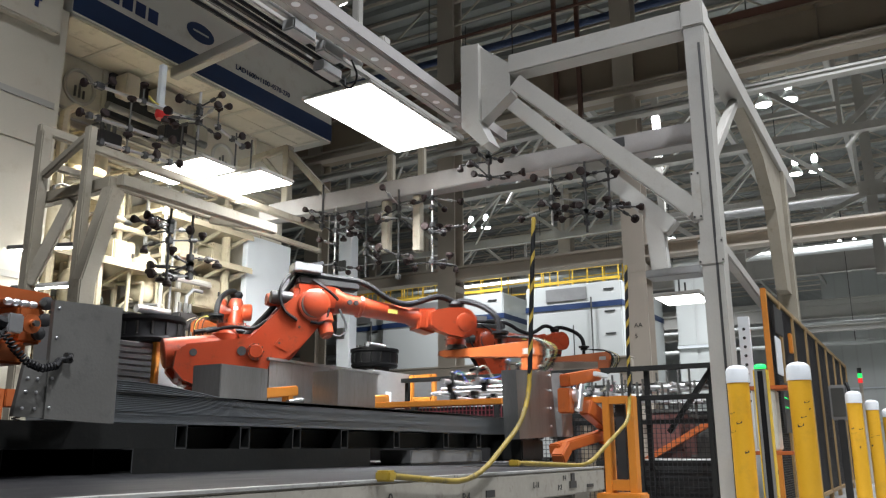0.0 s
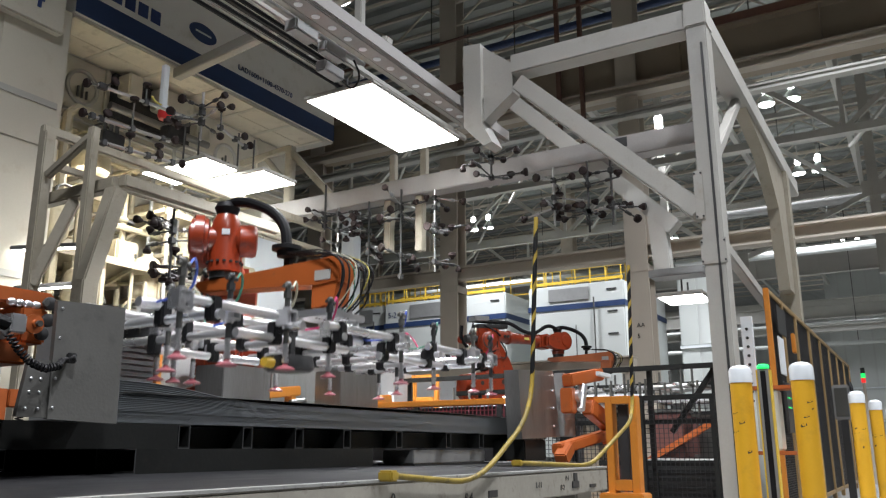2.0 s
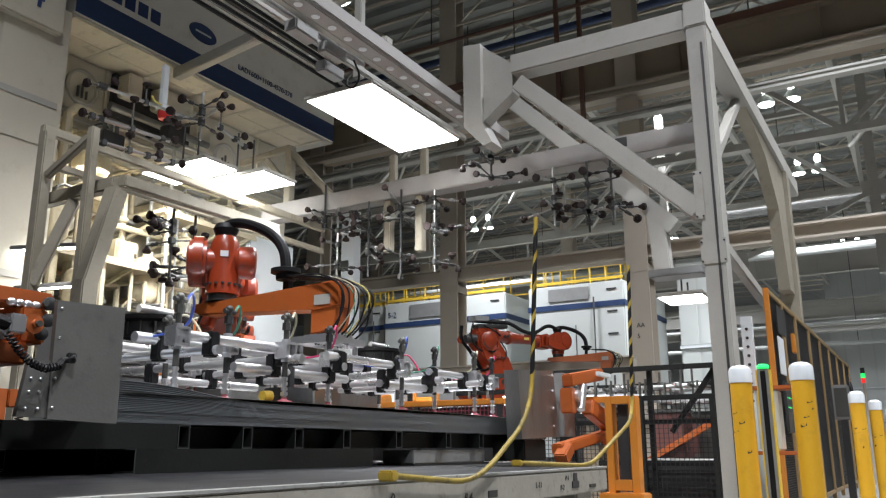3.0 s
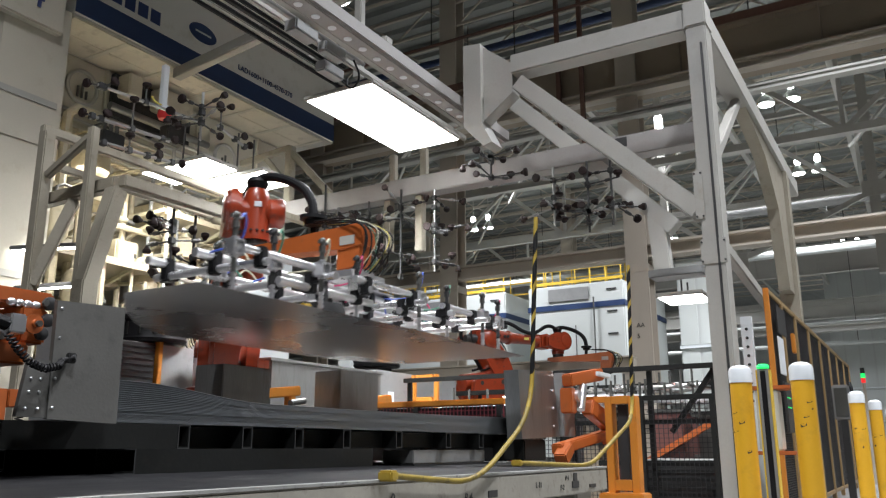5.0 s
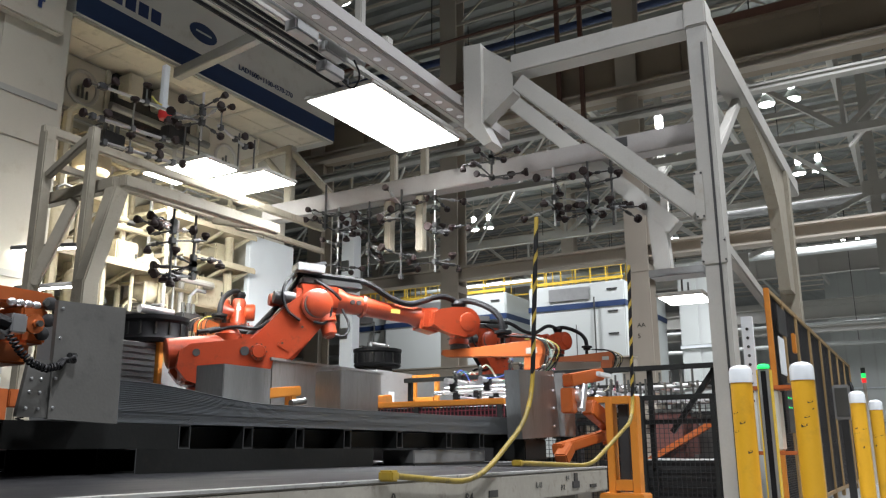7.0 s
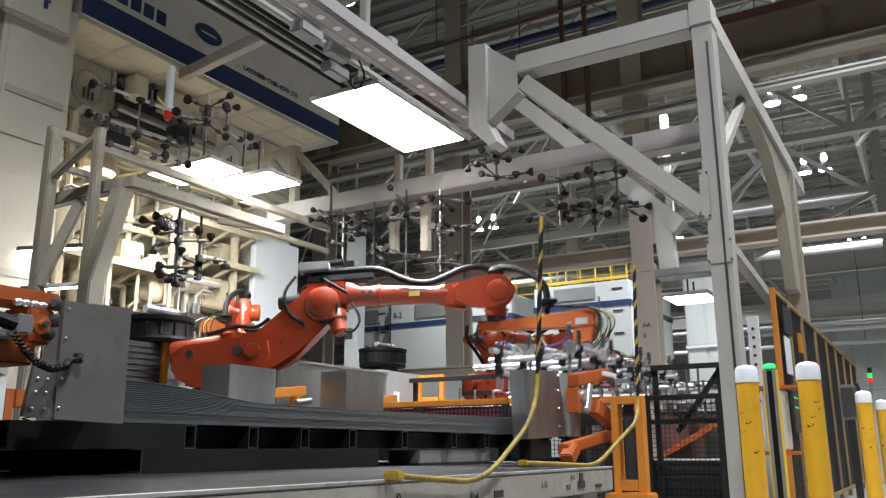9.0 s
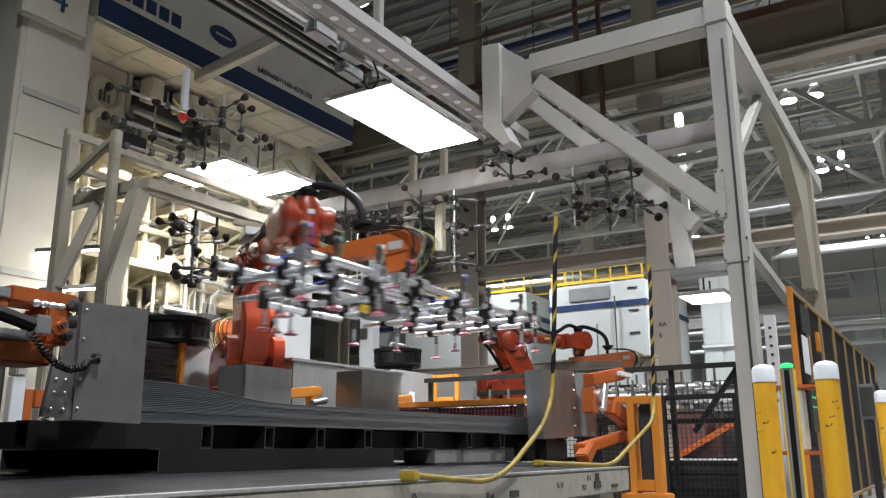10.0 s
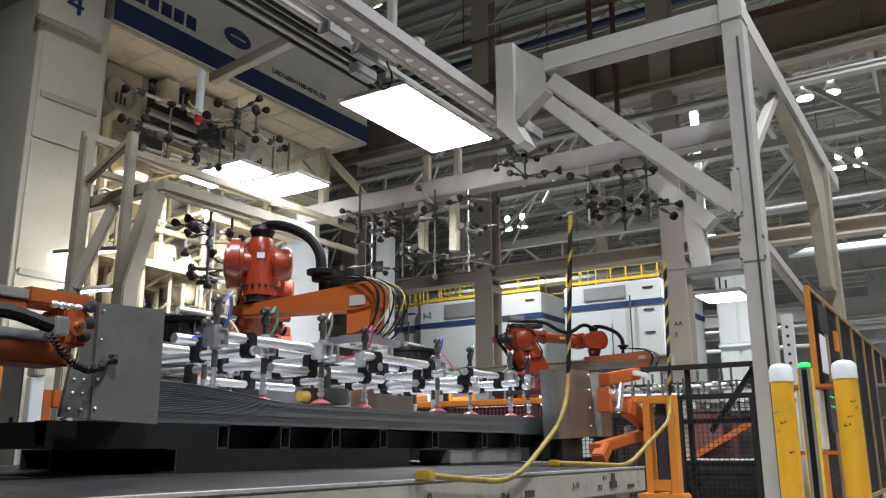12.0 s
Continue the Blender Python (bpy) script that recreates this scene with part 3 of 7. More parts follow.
    # inspection plates and joints on the column face
    for z0, z1 in ((0.4, 2.7), (2.74, 4.3), (4.34, 6.2)):
        bm = bmesh.new()
        add_box(bm, (PRESS_X0 + 0.06, 8.932, z0), (5.80, 8.946, z1), 0.004)
        part("cover_plate", bm, CREAM, p, place=True)
    for z in (2.72, 4.9):
        bm = bmesh.new()
        add_box(bm, (PRESS_X0 + 0.1, 8.915, z - 0.04), (5.75, 8.931, z + 0.04))
        part("cable_strip", bm, WHITE_STEEL, p, place=True)
    # wall above the bay, with gauges, pipes and a dark recess
    bm = bmesh.new()
    add_box(bm, (5.84, 10.0, 5.2), (PRESS_X1 - 0.02, 10.98, 6.265), 0.01)
    part("upper_panel", bm, CREAM, p, place=True)
    for x, z in ((6.78, 5.82), (9.62, 5.62)):
        bm = bmesh.new()
        add_box(bm, (x - 0.36, 9.985, z - 0.40), (x + 0.36, 9.997, z + 0.40))
        part("gauge_plate", bm, CREAM, p, place=True)
        bm = bmesh.new()
        add_tube(bm, [(x + 0.24 * math.cos(a), 9.965, z + 0.25 * math.sin(a)) for a in [k * math.pi / 12 for k in range(25)]], 0.03, 6)
        part("ring", bm, WHITE_STEEL, p, place=True)
        for dx, h in ((-0.07, 0.16), (0.0, 0.22), (0.07, 0.12)):
            bm = bmesh.new()
            add_cyl(bm, (x + dx, 9.96, z - 0.16), (x + dx, 9.96, z - 0.16 + h), 0.018, seg=8)
            part("gauge_stem", bm, MID_STEEL, p, place=True)
    bm = bmesh.new()
    add_box(bm, (7.25, 9.90, 5.55), (8.75, 9.996, 6.24), 0.01)
    part("recess_panel", bm, DARK, p, "dark recessed panel", place=True)
    for x0, x1 in ((7.3, 7.55), (7.9, 8.55)):
        bm = bmesh.new()
        add_box(bm, (x0, 9.62, 5.85), (x1, 9.895, 6.2), 0.02)
        part("hood_block", bm, SOFFIT, p, place=True)
    bm = bmesh.new()
    add_cyl(bm, (7.1, 9.75, 5.62), (9.0, 9.75, 5.62), 0.06, seg=14)
    part("roll", bm, STAINLESS, p, "bare steel roll", place=True)
    for z in (5.30, 5.42):
        bm = bmesh.new()
        add_cyl(bm, (5.9, 9.95, z), (PRESS_X1 - 0.1, 9.95, z), 0.025, seg=8)
        part("wall_pipe", bm, WHITE_STEEL, p, place=True)
    for x in (7.15, 8.95, 10.4):
        bm = bmesh.new()
        add_box(bm, (x, 9.955, 5.21), (x + 0.05, 9.998, 6.26))
        part("panel_rib", bm, CREAM, p, place=True)


def press_bay():
    """Pipes, tanks, shelves and cabinets inside the open bay."""
    rnd = random.Random(4)
    mats = (BAY_LIT_CREAM, WHITE_STEEL, BAY_LIT_CREAM, GREY_PLATE)
    for k in range(64):
        x = 6.2 + 4.1 * rnd.random()
        y = 9.5 + 1.4 * rnd.random()
        r = rnd.choice((0.02, 0.03, 0.03, 0.045, 0.07))
        z0, z1 = 1.6, 2.3 + 3.2 * rnd.random()
        bm = bmesh.new()
        if rnd.random() < 0.6:
            add_tube(bm, [(x, y, z0), (x, y, z1), (x + 0.12, y, z1 + 0.12), (x + 0.3 + 0.5 * rnd.random(), y, z1 + 0.12)], r, 8)
        else:
            add_tube(bm, [(x, y, z0), (x, y, z1), (x, BACK, z1 + 0.1)], r, 8)
        solid("pipe", bm, rnd.choice(mats), "cream painted pipe rising in the press bay", "pipe", group="press bay pipes", smooth=True)
    for k in range(22):
        x, y, z = 6.1 + 2.6 * rnd.random(), 9.4 + 1.4 * rnd.random(), 2.0 + 3.4 * rnd.random()
        r = rnd.choice((0.02, 0.03, 0.05))
        bm = bmesh.new()
        ln = rnd.uniform(0.6, 1.8)
        add_tube(bm, [(x, BACK, z), (x, y, z), (x + 0.06, y - 0.06, z), (x + ln, y - 0.06, z), (x + ln + 0.06, y, z), (x + ln + 0.06, BACK, z)], r, 8)
        solid("pipe", bm, rnd.choice(mats), "cream painted pipe run across the press bay", "pipe", group="press bay pipes", smooth=True)
    for x, y, z, r, h in ((6.25, 9.5, 3.35, 0.2, 0.55), (6.75, 9.5, 2.5, 0.22, 0.6), (7.0, 9.9, 4.5, 0.26, 0.6), (8.2, 10.0, 2.9, 0.2, 0.7), (9.0, 10.1, 3.6, 0.18, 0.5)):
        t = thing("pressure_tank", (x, y, z), "cream pressure tank on a bracket in the press bay", "tank", "pressure tanks")
        bm = bmesh.new()
        add_lathe(bm, (0, 0, 0), (0, 0, 1), [(0, r * 0.55), (0.06, r * 0.9), (0.12, r), (h - 0.12, r), (h - 0.05, r * 0.85), (h, r * 0.4), (h + 0.07, r * 0.36)], 22)
        part("shell", bm, BAY_LIT_CREAM, t)
        bm = bmesh.new()
        add_box(bm, (-0.05, 0, -0.06), (0.05, BACK - y - 0.005, 0.0))
        part("bracket", bm, WHITE_STEEL, t)
        bm = bmesh.new()
        add_cyl(bm, (0, 0, h + 0.07), (0, 0, h + 0.2), 0.025, seg=8)
        add_tube(bm, [(0, 0, h + 0.2), (0.1, 0, h + 0.26), (0.3, 0.05, h + 0.26)], 0.02, 6)
        part("outlet", bm, MID_STEEL, t)
    for x0, x1, y0, z in ((6.0, 7.4, 9.6, 4.15), (6.2, 8.4, 9.5, 3.28), (8.2, 10.2, 9.7, 4.28), (8.6, 10.2, 9.7, 3.7)):
        t = thing("bay_shelf", (x0, y0, z), "cream steel walkway shelf across the press bay", "shelf", "bay shelves")
        bm = bmesh.new()
        add_box(bm, (x0, y0, z), (x1, BACK - 0.01, z + 0.06), 0.005)
        part("deck", bm, BAY_LIT_CREAM, t, place=True)
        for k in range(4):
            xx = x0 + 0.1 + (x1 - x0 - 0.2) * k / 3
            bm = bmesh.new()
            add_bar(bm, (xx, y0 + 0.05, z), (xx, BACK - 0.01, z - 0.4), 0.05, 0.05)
            part("strut", bm, BAY_LIT_CREAM, t, place=True)
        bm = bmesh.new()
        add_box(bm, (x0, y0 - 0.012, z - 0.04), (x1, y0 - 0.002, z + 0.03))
        part("toe_board", bm, BAY_LIT_CREAM, t, place=True)
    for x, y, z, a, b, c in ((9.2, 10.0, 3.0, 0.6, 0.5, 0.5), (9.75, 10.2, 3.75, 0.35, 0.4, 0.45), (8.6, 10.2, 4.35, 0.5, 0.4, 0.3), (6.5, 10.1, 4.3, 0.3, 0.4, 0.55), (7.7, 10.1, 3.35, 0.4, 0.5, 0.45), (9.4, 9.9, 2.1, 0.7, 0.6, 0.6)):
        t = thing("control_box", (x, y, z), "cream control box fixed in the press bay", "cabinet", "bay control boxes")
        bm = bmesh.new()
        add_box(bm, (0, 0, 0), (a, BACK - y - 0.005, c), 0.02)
        part("body", bm, BAY_LIT_CREAM, t)
        bm = bmesh.new()
        add_box(bm, (0.03, -0.015, 0.03), (a - 0.03, -0.002, c - 0.03), 0.005)
        part("door", bm, BAY_LIT_CREAM, t)
        bm = bmesh.new()
        add_box(bm, (a - 0.08, -0.03, c * 0.45), (a - 0.05, -0.016, c * 0.6))
        part("handle", bm, DARK, t)
    # stacked rolls and hydraulic valves, dark
    for x, y, z in ((6.9, 9.4, 4.9), (7.9, 9.3, 5.3), (8.6, 9.5, 2.6), (7.5, 9.6, 2.3)):
        t = thing("valve_block", (x, y, z), "dark steel valve block with hoses in the press bay", "valve", "valve blocks")
        bm = bmesh.new()
        add_box(bm, (-0.18, -0.1, -0.1), (0.18, 0.1, 0.14), 0.02)
        part("body", bm, DARK, t)
        for s in (-0.1, 0.0, 0.1):
            bm = bmesh.new()
            add_cyl(bm, (s, 0, 0.14), (s, 0, 0.3), 0.03, seg=10)
            part("solenoid", bm, MID_STEEL, t)
        bm = bmesh.new()
        add_tube(bm, [(0, 0.1, 0), (0.1, 0.6, 0.2), (0.05, BACK - y - 0.01, 0.1)], 0.03, 6, 1)
        part("hose", bm, BLACK, t)


press()
press_bay()
# ---- tooling gantry ----


def gantry():
    g = thing("tooling_gantry", (8.0, 1.6, 0), "off-white box-section steel gantry over the loading cell", "gantry")

    def beam(name, p, q, w, h, m=WHITE_STEEL, up=(0, 0, 1), bevel=0.012, label=""):
        bm = bmesh.new()
        add_bar(bm, p, q, w, h, bevel, up)
        return part(name, bm, m, g, label, place=True)
    beam("post", (8.0, 1.59, 0), (8.0, 1.59, 4.95), 0.20, 0.27)
    bm = bmesh.new()
    add_box(bm, (7.8, 1.40, 0), (8.2, 1.82, 0.03), 0.005)
    part("base_plate", bm, WHITE_STEEL, g, place=True)
    bm = bmesh.new()
    add_box(bm, (7.85, 1.48, 4.952), (8.15, 1.70, 5.24), 0.015)
    part("post_head", bm, WHITE_STEEL, g, place=True)
    beam("cross_beam", (8.0, 1.702, 5.06), (8.0, 3.69, 5.06), 0.26, 0.23)
    bm = bmesh.new()
    add_prism(bm, [(4.30, 5.44), (4.07, 5.42), (4.07, 4.42), (3.94, 4.16), (4.04, 4.12), (4.30, 4.40)], -8.14, -7.86)
    bmesh.ops.transform(bm, matrix=Matrix.Rotation(radians(90), 4, "Z"), verts=bm.verts)
    part("corner_stub", bm, WHITE_STEEL, g, place=True, smooth=False)
    bm = bmesh.new()
    add_prism(bm, [(4.068, 5.40), (3.692, 5.10), (3.692, 4.74), (4.068, 4.46)], -8.12, -7.93)
    bmesh.ops.transform(bm, matrix=Matrix.Rotation(radians(90), 4, "Z"), verts=bm.verts)
    part("corner_box", bm, WHITE_STEEL, g, place=True)
    beam("knee_brace", (8.0, 3.614, 4.829), (8.0, 1.705, 3.003), 0.272, 0.19)
    for y0, y1, z0, z1 in ((1.64, 1.73, 2.9, 3.4), (1.47, 1.71, 2.45, 2.7)):
        bm = bmesh.new()
        add_box(bm, (7.85, y0, z0), (7.862, y1, z1), 0.004)
        part("splice_plate", bm, WHITE_STEEL, g, place=True)
        for a in (y0 + 0.015, y1 - 0.015):
            for b in (z0 + 0.03, z1 - 0.03):
                bm = bmesh.new()
                add_cyl(bm, (7.85, a, b), (7.838, a, b), 0.01, seg=6)
                part("bolt", bm, DARK, g, place=True)
    # conduit on the post
    bm = bmesh.new()
    add_cyl(bm, (7.853, 1.545, 0.2), (7.853, 1.545, 4.75), 0.012, seg=6)
    part("conduit", bm, DARK, g, place=True)
    # second frame; the off-white tie beam is coloured darker for shade
    beam("tie_beam", (9.35, 8.7, 4.34), (9.35, 1.78, 4.34), 0.25, 0.26, RAIL_AND_SHADE_GREY)
    bm = bmesh.new()
    add_box(bm, (9.21, 2.78, 4.32), (9.222, 2.98, 4.44))
    part("lifting_slot", bm, DARK, g, "dark slot in the beam", place=True)
    beam("knee_brace", (9.35, 4.6, 5.55), (9.35, 2.3, 3.24), 0.18, 0.2, TRUSS_STEEL)
    beam("hanger", (9.35, 2.52, 3.5), (9.35, 2.47, 2.75), 0.2, 0.16, TRUSS_STEEL, up=(1, 0, 0))
    bm = bmesh.new()
    add_box(bm, (9.2, 2.0, 2.66), (9.5, 2.62, 2.75), 0.01)
    part("lamp_arm", bm, GREY_PLATE, g, place=True)
    beam("top_beam", (8.16, 1.62, 5.10), (14.8, 1.62, 5.10), 0.24, 0.26)
    # off-white post and haunch, given a duller colour for the shade there
    beam("post", (13.35, 1.62, 0), (13.35, 1.62, 4.97), 0.27, 0.3, TRESTLE_SHADE_CREAM)
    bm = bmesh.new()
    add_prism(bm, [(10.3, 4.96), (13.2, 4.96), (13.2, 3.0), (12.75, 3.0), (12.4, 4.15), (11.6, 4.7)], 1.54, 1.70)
    part("haunch_plate", bm, TRESTLE_SHADE_CREAM, g, place=True)
    beam("side_brace", (8.14, 1.62, 3.5), (10.1, 1.62, 4.97), 0.1, 0.12)
    beam("diagonal_tie", (8.14, 1.60, 2.75), (13.2, 1.62, 2.3), 0.1, 0.12)
    # rail with round inserts, reaching in over the stack
    beam("perforated_rail", (2.4, 4.48, 4.72), (9.2, 4.48, 4.72), 0.19, 0.10, RAIL_AND_SHADE_GREY, label="grey rail with a row of pale round inserts")
    beam("rail_edge", (2.4, 4.36, 4.75), (9.2, 4.36, 4.75), 0.03, 0.15, RAIL_AND_SHADE_GREY)
    for k in range(22):
        x = 3.6 + 0.25 * k
        bm = bmesh.new()
        add_lathe(bm, (x, 4.49, 4.669), (0, 0, -1), [(0, 0.042), (0.006, 0.042)], 12)
        part("round_insert", bm, CAP_WHITE, g, place=True)
    for y, z, s in ((4.72, 4.82, 0.09), (5.02, 4.86, 0.06), (5.40, 4.88, 0.05)):
        beam("side_rail", (2.4, y, z), (9.2, y, z), s, s * 1.2)
    for x in (4.2, 6.45, 8.9):
        beam("rail_tie", (x, 4.4, 4.90), (x, 5.5, 4.95), 0.12, 0.08)
    for y, z in ((4.84, 4.80), (4.90, 4.83), (5.10, 4.84), (5.16, 4.82), (5.22, 4.85), (5.30, 4.83), (5.46, 4.84)):
        bm = bmesh.new()
        add_cyl(bm, (2.4, y, z), (6.6 if y < 5.3 else 9.1, y, z), 0.022, seg=6)
        part("cable", bm, BLACK if y > 4.9 else GREY_PLATE, g, place=True)
    for x, y, z, a in ((5.35, 4.72, 4.62, 0.16), (5.9, 4.8, 4.66, 0.12), (6.2, 5.05, 4.64, 0.14)):
        bm = bmesh.new()
        add_box(bm, (x, y, z), (x + 0.34, y + a, z + 0.12), 0.015)
        part("junction_box", bm, GREY_PLATE, g, place=True)
    bm = bmesh.new()
    add_tube(bm, [(6.3, 4.75, 4.7), (6.5, 4.8, 4.6), (6.55, 4.95, 4.5), (6.5, 5.05, 4.62)], 0.012, 6, 2)
    part("drop_cable", bm, BLACK, g, place=True)
    beam("outrigger", (7.62, 8.995, 6.13), (7.08, 5.2, 6.13), 0.14, 0.16)
    beam("outrigger_post", (7.10, 5.28, 6.05), (7.10, 5.28, 4.95), 0.1, 0.1, up=(1, 0, 0))
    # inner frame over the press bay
    beam("inner_beam", (4.95, 6.5, 3.29), (7.18, 6.5, 3.31), 0.10, 0.12, TRESTLE_SHADE_CREAM)
    beam("inner_beam", (7.12, 6.56, 3.33), (7.12, 7.5, 3.56), 0.10, 0.10, TRESTLE_SHADE_CREAM)
    beam("inner_beam", (4.95, 7.74, 3.27), (4.95, 6.56, 3.27), 0.12, 0.13, TRESTLE_SHADE_CREAM)
    beam("inner_brace", (4.90, 6.5, 3.18), (4.66, 6.5, 2.2), 0.16, 0.16, TRESTLE_SHADE_CREAM)
    beam("inner_post", (4.66, 6.5, 0), (4.66, 6.5, 2.25), 0.17, 0.17, TRESTLE_SHADE_CREAM)
    beam("inner_post", (4.72, 7.42, 0), (4.72, 7.42, 3.9), 0.12, 0.12, TRESTLE_SHADE_CREAM)
    beam("inner_post", (4.72, 6.68, 2.2), (4.72, 6.68, 3.8), 0.09, 0.09, TRESTLE_SHADE_CREAM)
    beam("inner_brace", (4.95, 7.2, 3.2), (4.72, 7.40, 2.3), 0.11, 0.11, TRESTLE_SHADE_CREAM)
    beam("inner_beam", (4.72, 7.35, 3.42), (4.72, 6.72, 3.72), 0.07, 0.08, TRESTLE_SHADE_CREAM)
    beam("inner_beam", (4.7, 7.5, 3.95), (9.3, 7.5, 3.95), 0.08, 0.10, TRESTLE_SHADE_CREAM)
    beam("inner_beam", (4.7, 7.5, 3.6), (9.3, 7.5, 3.6), 0.06, 0.08, TRESTLE_SHADE_CREAM)
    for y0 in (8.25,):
        beam("end_post", (9.35, y0, 4.46), (9.35, y0, 5.42), 0.13, 0.13, TRESTLE_SHADE_CREAM, up=(1, 0, 0))
        beam("end_beam", (9.35, 9.3, 5.32), (9.35, y0, 5.40), 0.1, 0.1, TRESTLE_SHADE_CREAM)
        beam("end_brace", (9.35, y0, 5.35), (9.35, y0 - 0.85, 4.46), 0.1, 0.1, TRESTLE_SHADE_CREAM)
        beam("end_brace", (9.35, y0 + 0.5, 5.3), (9.35, y0 + 0.05, 4.8), 0.08, 0.08, TRESTLE_SHADE_CREAM)
    # drop posts on the tie beam
    for y, z in ((6.35, 3.45), (5.82, 3.4)):
        beam("drop_post", (9.35, y, 4.21), (9.35, y, z), 0.12, 0.12, TRESTLE_SHADE_CREAM, up=(1, 0, 0))
        beam("drop_post", (9.45, y, 4.95), (9.45, y, 4.47), 0.10, 0.10, TRESTLE_SHADE_CREAM, up=(1, 0, 0))


gantry()


def strip_light(name, x0, x1, y0, y1, z, glow_mat, drop, label):
    t = thing(name, ((x0 + x1) / 2, (y0 + y1) / 2, z), label, "lamp", "panel lights")
    bm = bmesh.new()
    add_box(bm, (x0 - 0.03, y0 - 0.03, z + 0.012), (x1 + 0.03, y1 + 0.03, z + 0.06), 0.012)
    part("housing", bm, WHITE_STEEL, t, place=True)
    bm = bmesh.new()
    add_box(bm, (x0, y0, z), (x1, y1, z + 0.01))
    part("diffuser", bm, glow_mat, t, "glowing diffuser", place=True)
    for x in (x0 + 0.15, x1 - 0.15):
        bm = bmesh.new()
        add_cyl(bm, (x, (y0 + y1) / 2, z + 0.06), (x, (y0 + y1) / 2, z + 0.09 + drop), 0.012, seg=6)
        part("hanger", bm, DARK, t, place=True)


strip_light("panel_light", 6.70, 8.62, 4.80, 5.70, 4.60, PANEL_GLOW, 0.16, "bright white lit panel light under the gantry rail")
strip_light("panel_light", 6.66, 7.20, 7.25, 8.35, 4.19, PRESS_GLOW, 0.5, "bright lit panel light beside the press bay")
strip_light("panel_light", 7.26, 7.85, 6.85, 8.05, 4.13, PRESS_GLOW, 0.6, "bright lit panel light beside the press bay")
strip_light("panel_light", 9.7, 10.3, 2.15, 2.66, 2.50, PANEL_GLOW, 0.16, "lit panel light over the aisle gate")


def wall_lights():
    for x, z in ((5.35, 3.0), (5.45, 2.55)):
        t = thing("wall_light", (x, 8.9, z), "slim lit tube lamp on the press column", "lamp", "wall lights")
        bm = bmesh.new()
        add_bar(bm, (x, 8.88, z), (x + 0.75, 8.5, z + 0.16), 0.05, 0.05, 0.01)
        part("housing", bm, DARK, t, place=True)
        bm = bmesh.new()
        add_bar(bm, (x + 0.02, 8.87, z - 0.03), (x + 0.72, 8.52, z + 0.115), 0.03, 0.02)
        part("tube", bm, PRESS_GLOW, t, "glowing tube", place=True)


wall_lights()


def beacon_stalk():
    x, z0, z1 = 6.513, 4.864, 5.528
    t = thing("beacon_stalk", (x, 7.9, z0), "cream stalk with a red beacon hung from the outrigger", "beacon")
    bm = bmesh.new()
    add_bar(bm, (x, 7.9, z1), (x, 7.9, z0 + 0.12), 0.08, 0.08, 0.01, up=(1, 0, 0))
    part("stalk", bm, CAP_WHITE, t, place=True)
    bm = bmesh.new()
    add_box(bm, (x - 0.06, 7.84, z0 + 0.05), (x + 0.12, 7.96, z0 + 0.118), 0.01)
    part("holder", bm, CAP_WHITE, t, place=True)
    bm = bmesh.new()
    add_lathe(bm, (x + 0.04, 7.9, z0 + 0.048), (0, 0, -1), [(0, 0.085), (0.07, 0.09), (0.11, 0.07)], 14)
    part("beacon", bm, RED, t, "red beacon", place=True)
    bm = bmesh.new()
    add_tube(bm, [(x - 0.05, 7.86, z0 + 0.09), (x - 0.15, 7.86, z0 + 0.10), (x - 0.2, 7.88, z0 + 0.16)], 0.012, 6, 1)
    part("cable", bm, CABLE_YELLOW, t, "yellow cable", place=True)


beacon_stalk()

# ---- spare suction tooling hung on the gantry ----
TOOL_STEEL = surface("bright tooling steel", (0.45, 0.45, 0.45), 0.3, metal=0.8)
CUP_DARK = surface("dark brown suction rubber", (0.02, 0.012, 0.011), 0.6, vary=0.2, spec=0.2)


def tooling(x, y, top, bottom, seed, n=9, spread=0.5):
    rnd = random.Random(seed)
    t = thing("spare_tooling", (x, y, top), "spare vacuum tooling with dark suction cups hung on a rod", "tooling", "spare tooling")
    bm = bmesh.new()
    add_cyl(bm, (0, 0, 0), (0, 0, bottom - top), 0.015, seg=8)
    part("rod", bm, DARK if seed % 3 else TOOL_STEEL, t)
    levels = sorted(rnd.uniform(0.1, 1.0) * (bottom - top) for _ in range(max(3, n // 2)))
    for z in levels:
        bm = bmesh.new()
        add_box(bm, (-0.035, -0.03, z - 0.035), (0.035, 0.03, z + 0.035), 0.008)
        part("clamp_block", bm, DARK, t)
    for k in range(n):
        z = rnd.choice(levels)
        a = rnd.choice((0, 90, 180, 270)) + rnd.uniform(-18, 18)
        d = Vector((math.cos(radians(a)), math.sin(radians(a)), rnd.uniform(-0.25, 0.25))).normalized()
        ln = rnd.uniform(0.18, spread)
        p = Vector((0, 0, z))
        q = p + d * ln
        bm = bmesh.new()
        add_cyl(bm, p, q, 0.010, seg=6)
        add_cyl(bm, p + d * ln * 0.6, p + d * ln * 0.8, 0.022, seg=8)
        arm = part("arm", bm, rnd.choice((DARK, DARK, TOOL_STEEL)), t)
        e = Vector((0, 0, rnd.choice((-1, -1, 1)))) if rnd.random() < 0.35 else d
        bm = bmesh.new()
        s = rnd.uniform(0.038, 0.055)
        add_lathe(bm, q, e, [(0, 0.018), (0.03, 0.03), (0.045, s), (0.075, s * 1.05), (0.085, s * 0.9)], 14)
        part("suction_cup", bm, CUP_DARK, t, "dark suction cup")


